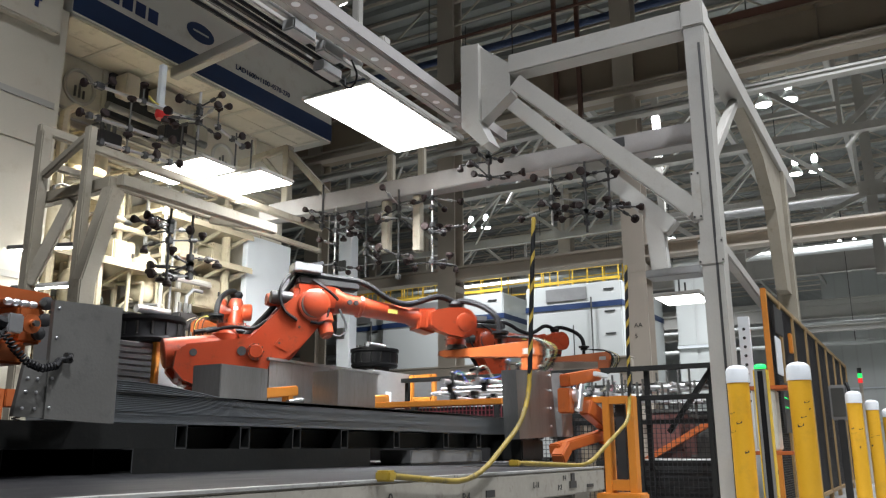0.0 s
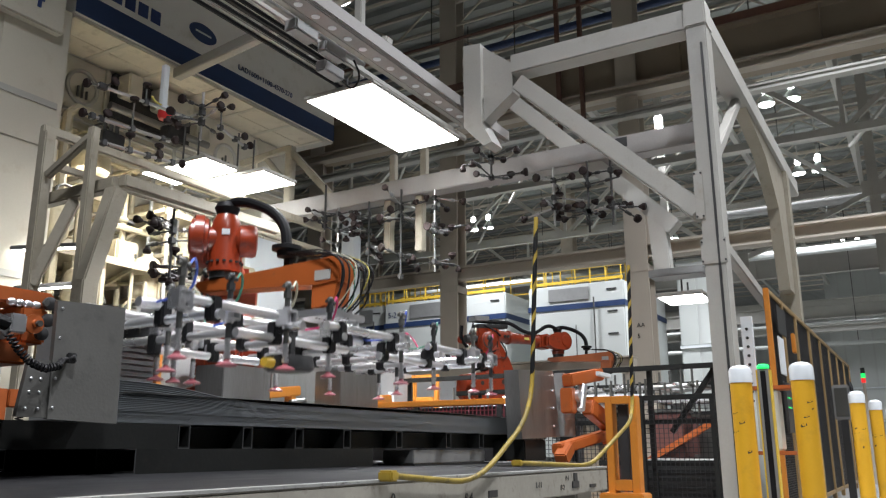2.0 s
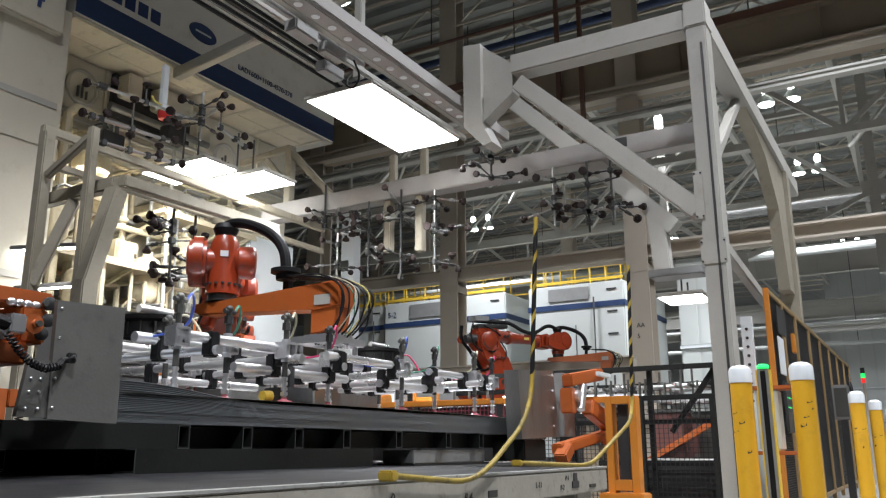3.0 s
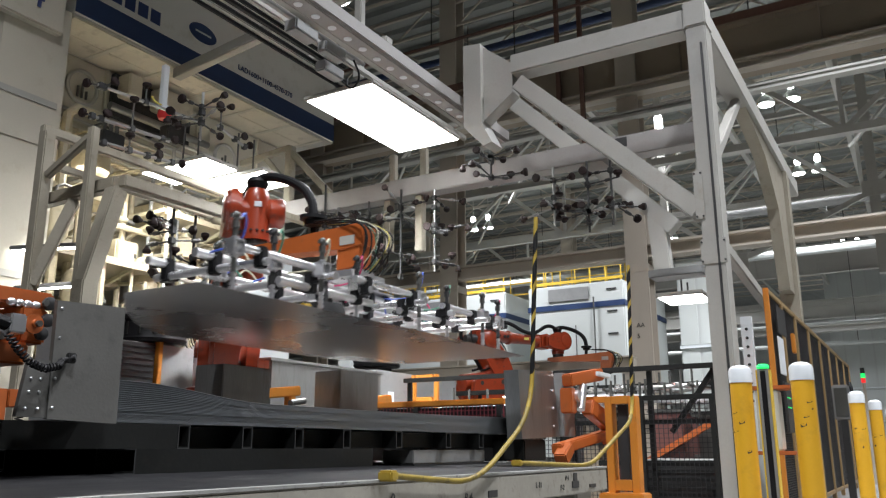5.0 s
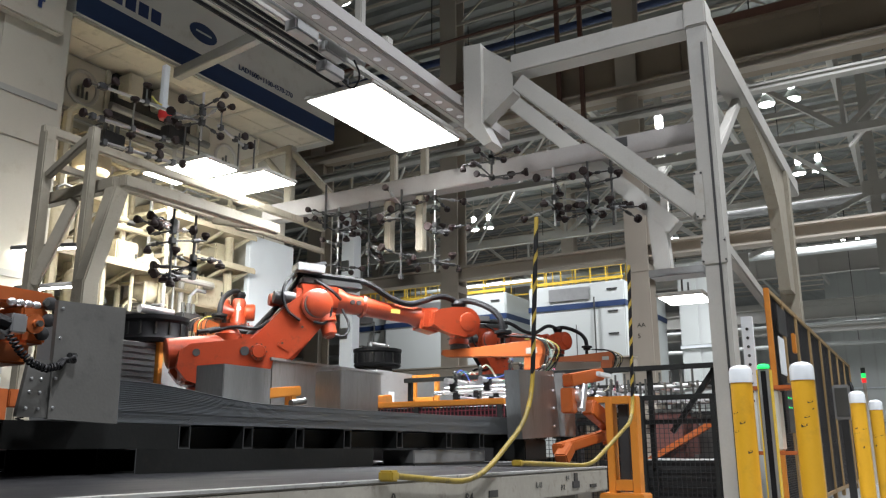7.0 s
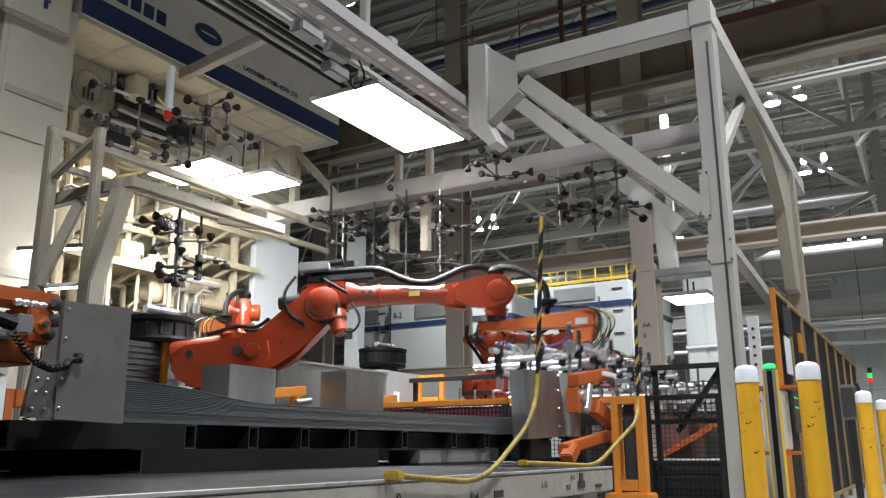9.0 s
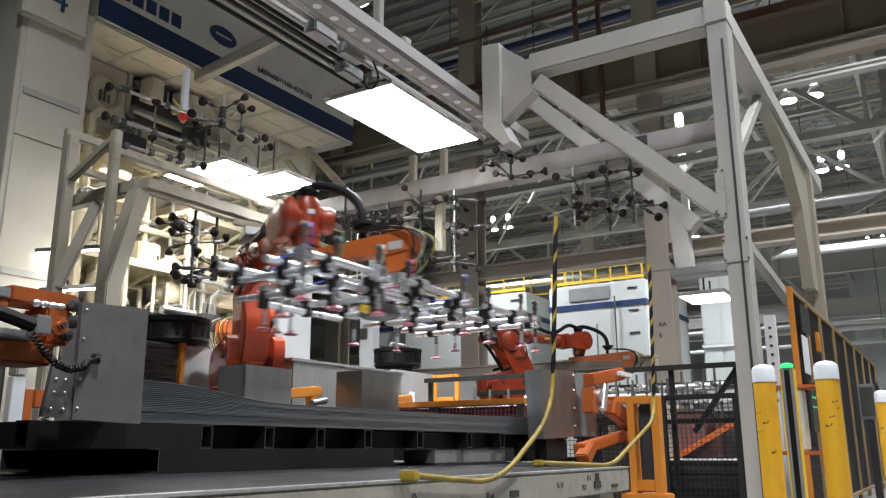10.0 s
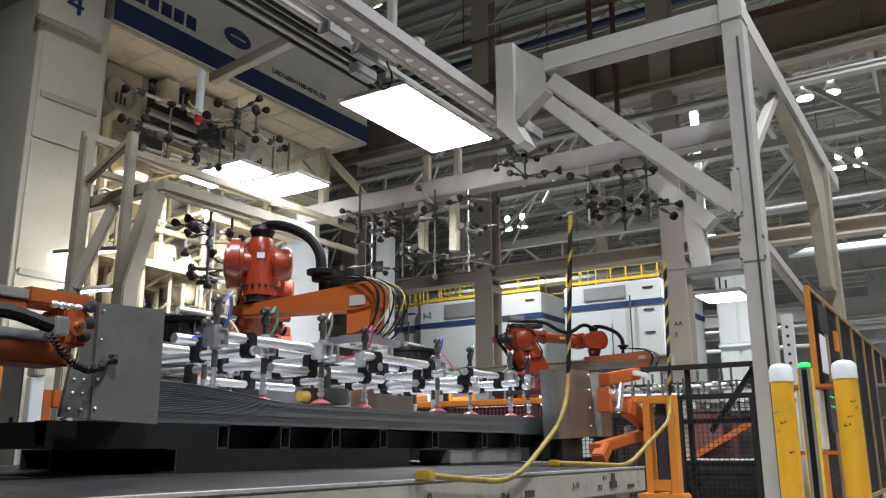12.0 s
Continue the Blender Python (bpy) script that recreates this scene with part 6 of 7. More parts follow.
        add_lathe(bm, (x, y, -0.475), (0, 0, -1), [(0, 0.014), (0.012, 0.016), (0.02, r * 0.7), (0.030, r), (0.034, r * 1.02), (0.036, r * 0.95)], 22)
        part("suction_cup", bm, CUP, stem, "reddish rubber suction cup")
        bm = bmesh.new()
        a = 1 if y < 0 else -1
        add_tube(bm, [(x + 0.04, y, -0.055), (x + 0.09, y + 0.02 * a, 0.0), (x + 0.15, y + 0.06 * a, -0.06), (x + 0.16, y + 0.12 * a, -0.17), (x + 0.10, y + 0.3 * a, -0.20), (x * 0.85, 0.1 * -a, -0.16)], 0.007, 6, 2)
        part("air_line", bm, (CABLE_BLUE, CABLE_GREEN, CABLE_CREAM, CABLE_RED)[k % 4], g)
    # magnet head with a yellow cap and sheet sensor
    bm = bmesh.new()
    add_lathe(bm, (-0.97, -0.50, -0.42), (0, 0, -1), [(0, 0.13), (0.05, 0.14), (0.07, 0.14), (0.085, 0.12)], 22)
    add_cyl(bm, (-0.97, -0.50, -0.3), (-0.97, -0.50, -0.42), 0.03, seg=10)
    part("separator_head", bm, DARK, g)
    bm = bmesh.new()
    add_lathe(bm, (-1.21, -0.53, -0.47), (1, 0, 0), [(0, 0.026), (0.06, 0.03)], 12)
    part("sensor_cap", bm, RAIL_YELLOW, g, "yellow sensor cap")
    return g


GRIPPER = gripper((4.45, 3.55, 1.52))


def centring_station():
    t = thing("centring_station", (9.0, 4.1, 0), "dark steel centring station beside the robot", "table")
    for x in (7.6, 9.0, 10.4):
        for y in (3.5, 4.7):
            bm = bmesh.new()
            add_box(bm, (x - 0.06, y - 0.06, 0), (x + 0.06, y + 0.06, 1.02), 0.008)
            part("leg", bm, DARK, t, place=True)
    for y in (3.5, 4.1, 4.7):
        bm = bmesh.new()
        add_box(bm, (7.2, y - 0.05, 1.02), (10.8, y + 0.05, 1.12), 0.008)
        part("support_bar", bm, DARK, t, place=True)
    for k in range(10):
        bm = bmesh.new()
        add_lathe(bm, (7.4 + 0.36 * k, 3.5 if k % 2 else 4.7, 1.12), (0, 0, 1), [(0, 0.02), (0.025, 0.02), (0.03, 0.012)], 8)
        part("ball_caster", bm, ALU, t, place=True)


centring_station()
# ---- cell surroundings ----


def tank():
    t = thing("wash_tank", (8.0, 6.6, 0), "long brushed stainless tank behind the stack", "tank")
    bm = bmesh.new()
    add_box(bm, (6.85, 6.2, 0.25), (9.0, 7.0, 1.72), 0.02)
    part("body", bm, STAINLESS, t, place=True)
    bm = bmesh.new()
    add_box(bm, (9.02, 6.3, 0.25), (11.2, 7.1, 1.78), 0.02)
    part("cabinet", bm, GREY_PLATE, t, place=True)
    bm = bmesh.new()
    add_box(bm, (6.83, 6.18, 1.70), (9.01, 6.6, 1.735), 0.006)
    part("rim", bm, STAINLESS, t, place=True)
    for x in (7.0, 8.8, 11.0):
        bm = bmesh.new()
        add_box(bm, (x, 6.4, 0), (x + 0.1, 6.9, 0.25))
        part("foot", bm, DARK, t, place=True)
    bm = bmesh.new()
    add_box(bm, (9.3, 6.285, 1.35), (9.42, 6.298, 1.5))
    part("notice_label", bm, CAP_WHITE, t, "small white notice", place=True)


tank()


def drum_motor(x, y, z, r, h, label):
    t = thing("drum_unit", (x, y, z), label, "machine", "dark drum units")
    bm = bmesh.new()
    add_lathe(bm, (0, 0, 0), (0, 0, 1), [(0, r), (0.04, r * 1.05), (0.07, r), (h - 0.08, r), (h - 0.05, r * 1.08), (h, r * 1.08)], 28)
    part("drum", bm, BLACK, t)
    for k in range(14):
        a = 2 * math.pi * k / 14
        bm = bmesh.new()
        add_box(bm, (r * 1.0 * math.cos(a) - 0.015, r * math.sin(a) - 0.015, 0.08), (r * math.cos(a) + 0.015, r * math.sin(a) + 0.015, h - 0.08))
        part("rib", bm, BLACK_STEEL, t)
    bm = bmesh.new()
    add_box(bm, (-r * 1.3, -0.03, h), (r * 1.3, 0.03, h + 0.03))
    part("lid_bar", bm, MID_STEEL, t)
    bm = bmesh.new()
    add_box(bm, (-r * 0.6, -r * 0.4, -z), (r * 0.6, r * 0.8, -0.002), 0.01)
    part("stand", bm, DARK, t)
    bm = bmesh.new()
    add_cyl(bm, (-r * 0.8, -r * 0.2, h + 0.075), (r * 0.5, -r * 0.2, h + 0.075), 0.045, seg=14)
    part("air_cylinder", bm, ALU, t, "bare aluminium cylinder")


drum_motor(6.4, 7.6, 1.92, 0.36, 0.30, "dark ribbed drum unit on a stand")
drum_motor(6.1 - 0.1, 7.95, 1.92, 0.30, 0.28, "dark ribbed drum unit on a stand")
drum_motor(12.9, 9.0, 2.25, 0.43, 0.34, "dark ribbed drum unit on a stand")


def mesh_panel_bm(lo, hi, axis, pitch=0.05, r=0.003):
    """Welded wire panel in the plane of the given axis and z."""
    bm = bmesh.new()
    n = int((hi[axis] - lo[axis]) / pitch)
    for k in range(n + 1):
        a = lo[axis] + (hi[axis] - lo[axis]) * k / max(1, n)
        p = [lo[0], lo[1], lo[2]]
        q = [lo[0], lo[1], hi[2]]
        p[axis] = q[axis] = a
        add_bar(bm, p, q, 2 * r, 2 * r, up=(1, 0, 0))
    n = int((hi[2] - lo[2]) / pitch)
    for k in range(n + 1):
        z = lo[2] + (hi[2] - lo[2]) * k / max(1, n)
        p, q = [lo[0], lo[1], z], [lo[0], lo[1], z]
        q[axis] = hi[axis]
        add_bar(bm, p, q, 2 * r, 2 * r)
    return bm


def fence_run(name, p0, axis, widths, z0, z1, frame_mat, label, group, post=0.06, pitch=0.05, first_mat=None):
    """A row of framed mesh panels; each panel is a thing of its own."""
    at = list(p0)
    for w in widths:
        t = thing(name, tuple(at), label, "fence", group)
        lo, hi = [at[0], at[1], z0], [at[0], at[1], z1]
        hi[axis] = at[axis] + w
        for a in (at[axis] + post / 2, at[axis] + w - post / 2):
            m_post = first_mat if first_mat and a < p0[axis] + post else frame_mat
            bm = bmesh.new()
            p, q = [at[0], at[1], 0], [at[0], at[1], z1]
            p[axis] = q[axis] = a
            add_bar(bm, p, q, post, post, 0.006, up=(1, 0, 0))
            part("post", bm, m_post, t, place=True)
        for z in (z0, z1 - post / 2):
            bm = bmesh.new()
            p, q = [at[0], at[1], z], [at[0], at[1], z]
            p[axis], q[axis] = at[axis] + post, at[axis] + w - post
            add_bar(bm, p, q, post * 0.9, post * 0.9, 0.004)
            part("rail", bm, frame_mat, t, place=True)
        lo[axis] += post
        hi[axis] -= post
        part("wire_mesh", mesh_panel_bm(lo, hi, axis, pitch), MESH_BLACK, t, "black welded wire mesh", place=True, smooth=False)
        at[axis] += w


# orange guard line along the aisle
fence_run("safety_fence", (9.1, 1.35, 0), 0, (0.95, 1.1, 1.3, 1.3, 1.3, 1.3, 1.3, 1.3), 0.12, 2.4, TAN, "tan framed dark mesh safety fence along the aisle", "aisle fence", 0.055, 0.024, FENCE_ORANGE)


def guard_details():
    t = thing("notice_board", (9.28, 1.29, 1.35), "pale notice and switch box hung on the guard panel", "notice board")
    for lo, hi, m, n in (((9.25, 1.285, 1.5), (9.6, 1.30, 1.9), CAP_WHITE, "notice"), ((9.3, 1.27, 0.9), (9.8, 1.30, 1.42), DARK, "switch_box"), ((9.3, 1.285, 1.95), (9.9, 1.30, 2.25), DARK, "louvre")):
        bm = bmesh.new()
        add_box(bm, lo, hi, 0.004)
        part(n, bm, m, t, place=True)
    for z in (1.25, 1.15):
        for k in range(3):
            bm = bmesh.new()
            add_box(bm, (9.35 + 0.1 * k, 1.266, z), (9.38 + 0.1 * k, 1.269, z + 0.015))
            part("status_light", bm, GREEN_GLOW, t, "lit green status light", place=True)
    t = thing("hinge_bracket", (10.35, 1.28, 1.9), "orange hinge bracket on the guard line", "bracket")
    bm = bmesh.new()
    add_box(bm, (10.30, 1.26, 1.82), (10.42, 1.30, 2.05), 0.008)
    part("leaf", bm, FENCE_ORANGE, t, place=True)
    t = thing("operator_panel", (14.0, 1.15, 0), "grey operator panel on a tilted stand", "control panel")
    bm = bmesh.new()
    add_box(bm, (14.0, 1.02, 1.15), (14.12, 1.26, 1.68), 0.02)
    part("housing", bm, GREY_PLATE, t, place=True)
    bm = bmesh.new()
    add_box(bm, (13.985, 1.05, 1.2), (13.997, 1.23, 1.63), 0.006)
    part("screen", bm, MID_STEEL, t, "dim grey screen", place=True)
    bm = bmesh.new()
    add_tube(bm, [(13.98, 1.0, 1.12), (13.92, 0.97, 1.2), (13.92, 0.97, 1.6), (13.98, 1.0, 1.7)], 0.025, 8, 1)
    part("handle", bm, BLACK, t, place=True)
    bm = bmesh.new()
    add_box(bm, (14.0, 1.08, 0), (14.1, 1.18, 1.15), 0.01)
    part("stand", bm, DARK, t, place=True)
    t = thing("signal_tower", (20.0, 1.15, 0), "signal tower with green and red lenses on a post", "signal light")
    for z0, z1, m, n in ((0, 2.10, TAUPE_STEEL, "post"), (2.102, 2.20, RED_GLOW, "red_lens"), (2.202, 2.30, GREEN_GLOW, "green_lens"), (2.302, 2.42, DARK, "cap")):
        bm = bmesh.new()
        add_cyl(bm, (20.0, 1.15, z0), (20.0, 1.15, z1), 0.045 if z0 else 0.035, seg=14)
        part(n, bm, m, t, place=True)


guard_details()


def bollard(x, y, lit, chips):
    b = thing("bollard", (x, y, 0), "scuffed yellow steel bollard with a white cap", "bollard", "bollards")
    bm = bmesh.new()
    add_cyl(bm, (0, 0, 0), (0, 0, 1.19), 0.072, seg=36)
    part("post", bm, YELLOW, b)
    bm = bmesh.new()
    add_lathe(bm, (0, 0, 1.180), (0, 0, 1), [(0, 0.077), (0.08, 0.076), (0.10, 0.068), (0.115, 0.045), (0.122, 0.012)], 36)
    part("cap", bm, CAP_WHITE, b, "white plastic cap")
    rnd = random.Random(chips)
    for k in range(4):
        a = math.pi + rnd.uniform(-0.9, 0.9)
        z = rnd.uniform(0.72, 1.15) if k % 2 else rnd.uniform(0.85, 1.0)
        bm = bmesh.new()
        w, h = rnd.uniform(0.012, 0.05), rnd.uniform(0.004, 0.012)
        rr = 0.0725
        q = [bm.verts.new((rr * math.cos(a + s * w / rr), rr * math.sin(a + s * w / rr), z + e * h + s * 0.006)) for s, e in ((-0.5, -1), (0, -1), (0.5, -0.6), (0.5, 0.6), (0, 1), (-0.5, 0.7))]
        bm.faces.new(q)
        part("paint_chip", bm, DARK, b, "dark paint chip", smooth=False)


for bx, by, lit, s in ((5.93, 1.096, True, 1), (5.91, 0.703, False, 2), (9.33, 0.62, False, 3), (11.22, 0.557, False, 4), (14.0, 0.5, False, 5)):
    bollard(bx, by, lit, s)


def light_curtain():
    t = thing("light_curtain_post", (7.2, 1.13, 0), "slim light curtain post with a green signal on top", "safety sensor")
    bm = bmesh.new()
    add_box(bm, (7.17, 1.10, 0.0), (7.25, 1.19, 1.38), 0.006)
    part("profile", bm, GREY_PLATE, t, place=True)
    bm = bmesh.new()
    add_box(bm, (7.16, 1.125, 0.1), (7.168, 1.165, 1.36))
    part("window", bm, BLACK, t, place=True)
    for y in (1.094, 1.194):
        bm = bmesh.new()
        add_box(bm, (7.16, y - 0.005, 0.0), (7.25, y + 0.005, 1.37))
        part("edge_band", bm, RAIL_YELLOW, t, "yellow edge band", place=True)
    bm = bmesh.new()
    add_lathe(bm, (7.2, 1.145, 1.382), (0, 0, 1), [(0, 0.045), (0.012, 0.05), (0.03, 0.045), (0.038, 0.02)], 16)
    part("signal", bm, GREEN_GLOW, t, "lit green signal", place=True)
    t = thing("mirror_post", (8.7, 1.52, 0), "white slotted post beside the guard line", "post")
    bm = bmesh.new()
    add_box(bm, (8.7, 1.45, 0), (8.76, 1.56, 2.05), 0.004)
    part("channel", bm, CAP_WHITE, t, place=True)
    for k in range(9):
        bm = bmesh.new()
        add_cyl(bm, (8.7, 1.505, 1.2 + 0.09 * k), (8.695, 1.505, 1.2 + 0.09 * k), 0.016, seg=8)
        part("hole", bm, DARK, t, place=True)
    t = thing("junction_cabinet", (8.45, 1.32, 0.0), "cream junction cabinet on an orange stand", "cabinet")
    bm = bmesh.new()
    add_box(bm, (8.35, 1.22, 0.72), (8.6, 1.42, 1.28), 0.012)
    part("body", bm, CREAM, t, place=True)
    for z in (0.68, 1.285):
        bm = bmesh.new()
        add_box(bm, (8.33, 1.1, z), (8.62, 1.46, z + 0.035), 0.004)
        part("shelf", bm, BEAM_ORANGE, t, place=True)
    bm = bmesh.new()
    add_box(bm, (8.42, 1.28, 0), (8.5, 1.36, 0.68), 0.006)
    part("stand", bm, DARK, t, place=True)
    bm = bmesh.new()
    add_tube(bm, [(8.4, 1.3, 0.66), (8.33, 1.25, 0.5), (8.36, 1.35, 0.35), (8.42, 1.3, 0.2)], 0.018, 6, 2)
    part("cable", bm, BLACK, t, place=True)


light_curtain()


def gate():
    t = thing("gate_frame", (6.62, 2.17, 0), "bright orange gate post with a slotted front", "gate")
    for y0, y1 in ((2.04, 2.10), (2.24, 2.30)):
        bm = bmesh.new()
        add_box(bm, (6.56, y0, 0.12), (6.68, y1, 1.16), 0.006)
        part("upright", bm, FENCE_ORANGE, t, place=True)
    for z0, z1 in ((0.42, 0.50), (1.10, 1.162), (0.12, 0.2)):
        bm = bmesh.new()
        add_box(bm, (6.562, 2.102, z0), (6.678, 2.238, z1))
        part("crosspiece", bm, FENCE_ORANGE, t, place=True)
    bm = bmesh.new()
    add_box(bm, (6.62, 2.13, 0.505), (6.66, 2.21, 1.095))
    part("inner_slat", bm, DARK, t, place=True)
    bm = bmesh.new()
    add_box(bm, (6.5, 2.0, 0), (6.74, 2.36, 0.4), 0.01)
    part("base", bm, FENCE_ORANGE, t, place=True)
    for y in (2.1, 2.25):
        for z in (0.25, 0.33):
            bm = bmesh.new()
            add_cyl(bm, (6.499, y, z), (6.488, y, z), 0.018, seg=8)
            part("bolt", bm, DARK, t, place=True)
    bm = bmesh.new()
    add_bar(bm, (6.62, 2.30, 1.14), (6.62, 2.62, 1.14), 0.06, 0.05)
    part("arm", bm, FENCE_ORANGE, t, place=True)


gate()
# black mesh guards behind the gate
fence_run("mesh_fence", (8.25, 1.78, 0), 1, (0.75,), 0.1, 1.26, BLACK_STEEL, "black framed mesh fence behind the gate", "mesh fences", 0.05, 0.045)
fence_run("mesh_fence", (8.3, 2.56, 0), 1, (0.8, 0.8), 0.1, 1.1, BLACK_STEEL, "black framed mesh fence behind the gate", "mesh fences", 0.05, 0.045)


def rail_fence(x, rails, posts, brace, label):
    t = thing("rail_fence", (x, rails[0][0], 0), label, "fence", "black rail fences")
    for y0, y1, z, n in rails:
        bm = bmesh.new()
        add_bar(bm, (x, y0, z), (x, y1, z), n, n, 0.004)
        part("rail", bm, BLACK_STEEL, t, place=True)
    for y, z in posts:
        bm = bmesh.new()
        add_bar(bm, (x + 0.05, y, 0), (x + 0.05, y, z), 0.05, 0.05, 0.004, up=(1, 0, 0))
        part("post", bm, BLACK_STEEL, t, place=True)
    if brace:
        bm = bmesh.new()
        add_bar(bm, *brace, 0.05, 0.05)
        part("brace", bm, BLACK_STEEL, t, place=True)


rail_fence(8.32, ((1.76, 5.4, 1.54, 0.05), (1.76, 3.3, 1.0, 0.045), (1.76, 3.0, 0.60, 0.05)), ((1.8, 1.54), (2.44, 1.54), (3.28, 1.54), (5.35, 1.54)), ((8.4, 2.25, 0.9), (8.4, 1.80, 1.5)), "black steel rail fence beside the mesh")
rail_fence(11.55, ((2.0, 6.7, 1.6, 0.07), (2.0, 6.7, 1.2, 0.06)), ((2.05, 1.6), (3.6, 1.6), (5.2, 1.6), (6.1, 1.6), (6.65, 1.6)), None, "black steel rail fence at the far station")


def orange_barrier():
    t = thing("orange_barrier", (6.85, 4.2, 0), "orange topped low barrier with red mesh", "barrier")
    bm = bmesh.new()
    add_bar(bm, (6.85, 3.35, 1.17), (6.85, 5.3, 1.17), 0.06, 0.055, 0.006)
    part("top_rail", bm, FENCE_ORANGE, t, place=True)
    part("mesh", mesh_panel_bm((6.85, 3.36, 0.82), (6.85, 5.3, 1.14), 1, 0.04, 0.004), CUP, t, "reddish mesh", place=True, smooth=False)
    bm = bmesh.new()
    add_box(bm, (6.88, 3.36, 0.3), (6.90, 5.3, 1.13))
    part("backing", bm, DARK, t, place=True)
    for y in (3.4, 4.3, 5.25):
        bm = bmesh.new()
        add_bar(bm, (6.85, y, 0), (6.85, y, 1.14), 0.05, 0.05, up=(1, 0, 0))
        part("post", bm, DARK, t, place=True)


orange_barrier()


def yellow_frame(x, y0, y1, z1):
    t = thing("guard_door", (x, (y0 + y1) / 2, 0), "open orange steel guard door beside the station", "door", "guard doors")
    for y in (y0, y1):
        bm = bmesh.new()
        add_bar(bm, (x, y, 0), (x, y, z1), 0.06, 0.06, 0.006, up=(1, 0, 0))
        part("upright", bm, FENCE_ORANGE, t, place=True)
    for z in (z1 - 0.03, z1 - 0.34):
        bm = bmesh.new()
        add_bar(bm, (x, y0 + 0.05, z), (x, y1 - 0.05, z), 0.06, 0.06)
        part("crosspiece", bm, FENCE_ORANGE, t, place=True)


yellow_frame(9.9, 5.89, 6.26, 1.76)


def conveyor():
    t = thing("overhead_conveyor", (16.9, 9.0, 0), "long taupe overhead conveyor on steel legs", "conveyor")
    bm = bmesh.new()
    add_box(bm, (16.8, 5.2, 2.30), (17.0, 15, 2.58), 0.01)
    part("side_rail", bm, TAUPE_STEEL, t, place=True)
    bm = bmesh.new()
    add_box(bm, (16.74, 5.2, 2.59), (17.06, 15, 2.63), 0.004)
    part("flange", bm, TAUPE_STEEL, t, place=True)
    for y in (5.4, 9.6, 14.4):
        bm = bmesh.new()
        add_bar(bm, (16.9, y, 0), (16.9, y, 2.30), 0.15, 0.15, up=(1, 0, 0))
        part("leg", bm, TAUPE_STEEL, t, place=True)


conveyor()


def press_bay_fence():
    t = thing("louvre_guard", (6.1, 7.4, 0), "dark louvred guard with an orange post", "guard")
    for k in range(14):
        bm = bmesh.new()
        add_box(bm, (5.5, 7.38, 1.0 + 0.065 * k), (6.26, 7.40, 1.045 + 0.065 * k))
        part("slat", bm, DARK, t, place=True)
    bm = bmesh.new()
    add_box(bm, (6.28, 7.34, 0), (6.34, 7.42, 1.93), 0.006)
    part("post", bm, FENCE_ORANGE, t, place=True)
    bm = bmesh.new()
    add_box(bm, (5.5, 7.405, 0.0), (6.9, 7.42, 1.9))
    part("backing", bm, GREY_PLATE, t, place=True)


press_bay_fence()


def cell_corner():
    """Guard panel, slanted white post and orange stand behind the near carriage."""
    t = thing("corner_guard", (3.4, 6.4, 0), "dark framed mesh guard panel with an orange edge post", "guard")
    for x in (3.05, 3.50):
        bm = bmesh.new()
        add_box(bm, (x, 6.36, 0), (x + 0.035, 6.40, 1.62), 0.004)
        part("post", bm, FENCE_ORANGE if x > 3.2 else BLACK_STEEL, t, place=True)
    part("wire_mesh", mesh_panel_bm((2.6, 6.38, 0.9), (3.5, 6.38, 1.6), 0, 0.035, 0.004), MESH_BLACK, t, place=True, smooth=False)
    bm = bmesh.new()
    add_box(bm, (2.4, 6.405, 0.0), (3.5, 6.43, 1.05), 0.004)
    part("kick_panel", bm, DARK, t, place=True)
    t = thing("light_post", (3.72, 6.2, 0), "slim white light curtain post beside the cell", "post")
    bm = bmesh.new()
    add_box(bm, (3.66, 6.16, 0), (3.77, 6.24, 1.30), 0.006)
    part("channel", bm, CAP_WHITE, t, place=True)
    bm = bmesh.new()
    add_box(bm, (3.67, 6.14, 1.31), (3.76, 6.26, 1.40), 0.01)
    part("head", bm, WHITE_STEEL, t, place=True)
    t = thing("carriage_stand", (4.1, 6.3, 0), "orange stand with a coiled spring beside the cell", "stand")
    for lo, hi in (((3.82, 6.25, 0), (3.90, 6.36, 1.22)), ((3.91, 6.25, 1.08), (4.3, 6.36, 1.22)), ((4.2, 6.25, 0), (4.3, 6.36, 1.07))):
        bm = bmesh.new()
        add_box(bm, lo, hi, 0.008)
        part("leg" if lo[2] == 0 else "arm", bm, BEAM_ORANGE, t, place=True)
    bm = bmesh.new()
    add_tube(bm, [(4.05 + 0.03 * math.cos(0.8 * k), 6.3 + 0.03 * math.sin(0.8 * k), 1.07 - 0.004 * k) for k in range(60)], 0.006, 5)
    part("spring", bm, BLACK, t, place=True)
    t = thing("control_cabinet", (3.6, 7.9, 0), "dark grey control cabinet behind the guard panel", "cabinet")
    bm = bmesh.new()
    add_box(bm, (2.2, 7.7, 0), (4.5, 8.2, 1.75), 0.02)
    part("body", bm, DARK, t, place=True)
    for x in (2.3, 3.05, 3.8):
        bm = bmesh.new()
        add_box(bm, (x, 7.68, 0.1), (x + 0.66, 7.696, 1.68), 0.006)
        door = part("door", bm, MID_STEEL, t, place=True)
        bm = bmesh.new()
        add_box(bm, (x + 0.58, 7.655, 0.9), (x + 0.61, 7.678, 1.05), 0.004)
        part("handle", bm, BLACK, door, place=True)


cell_corner()


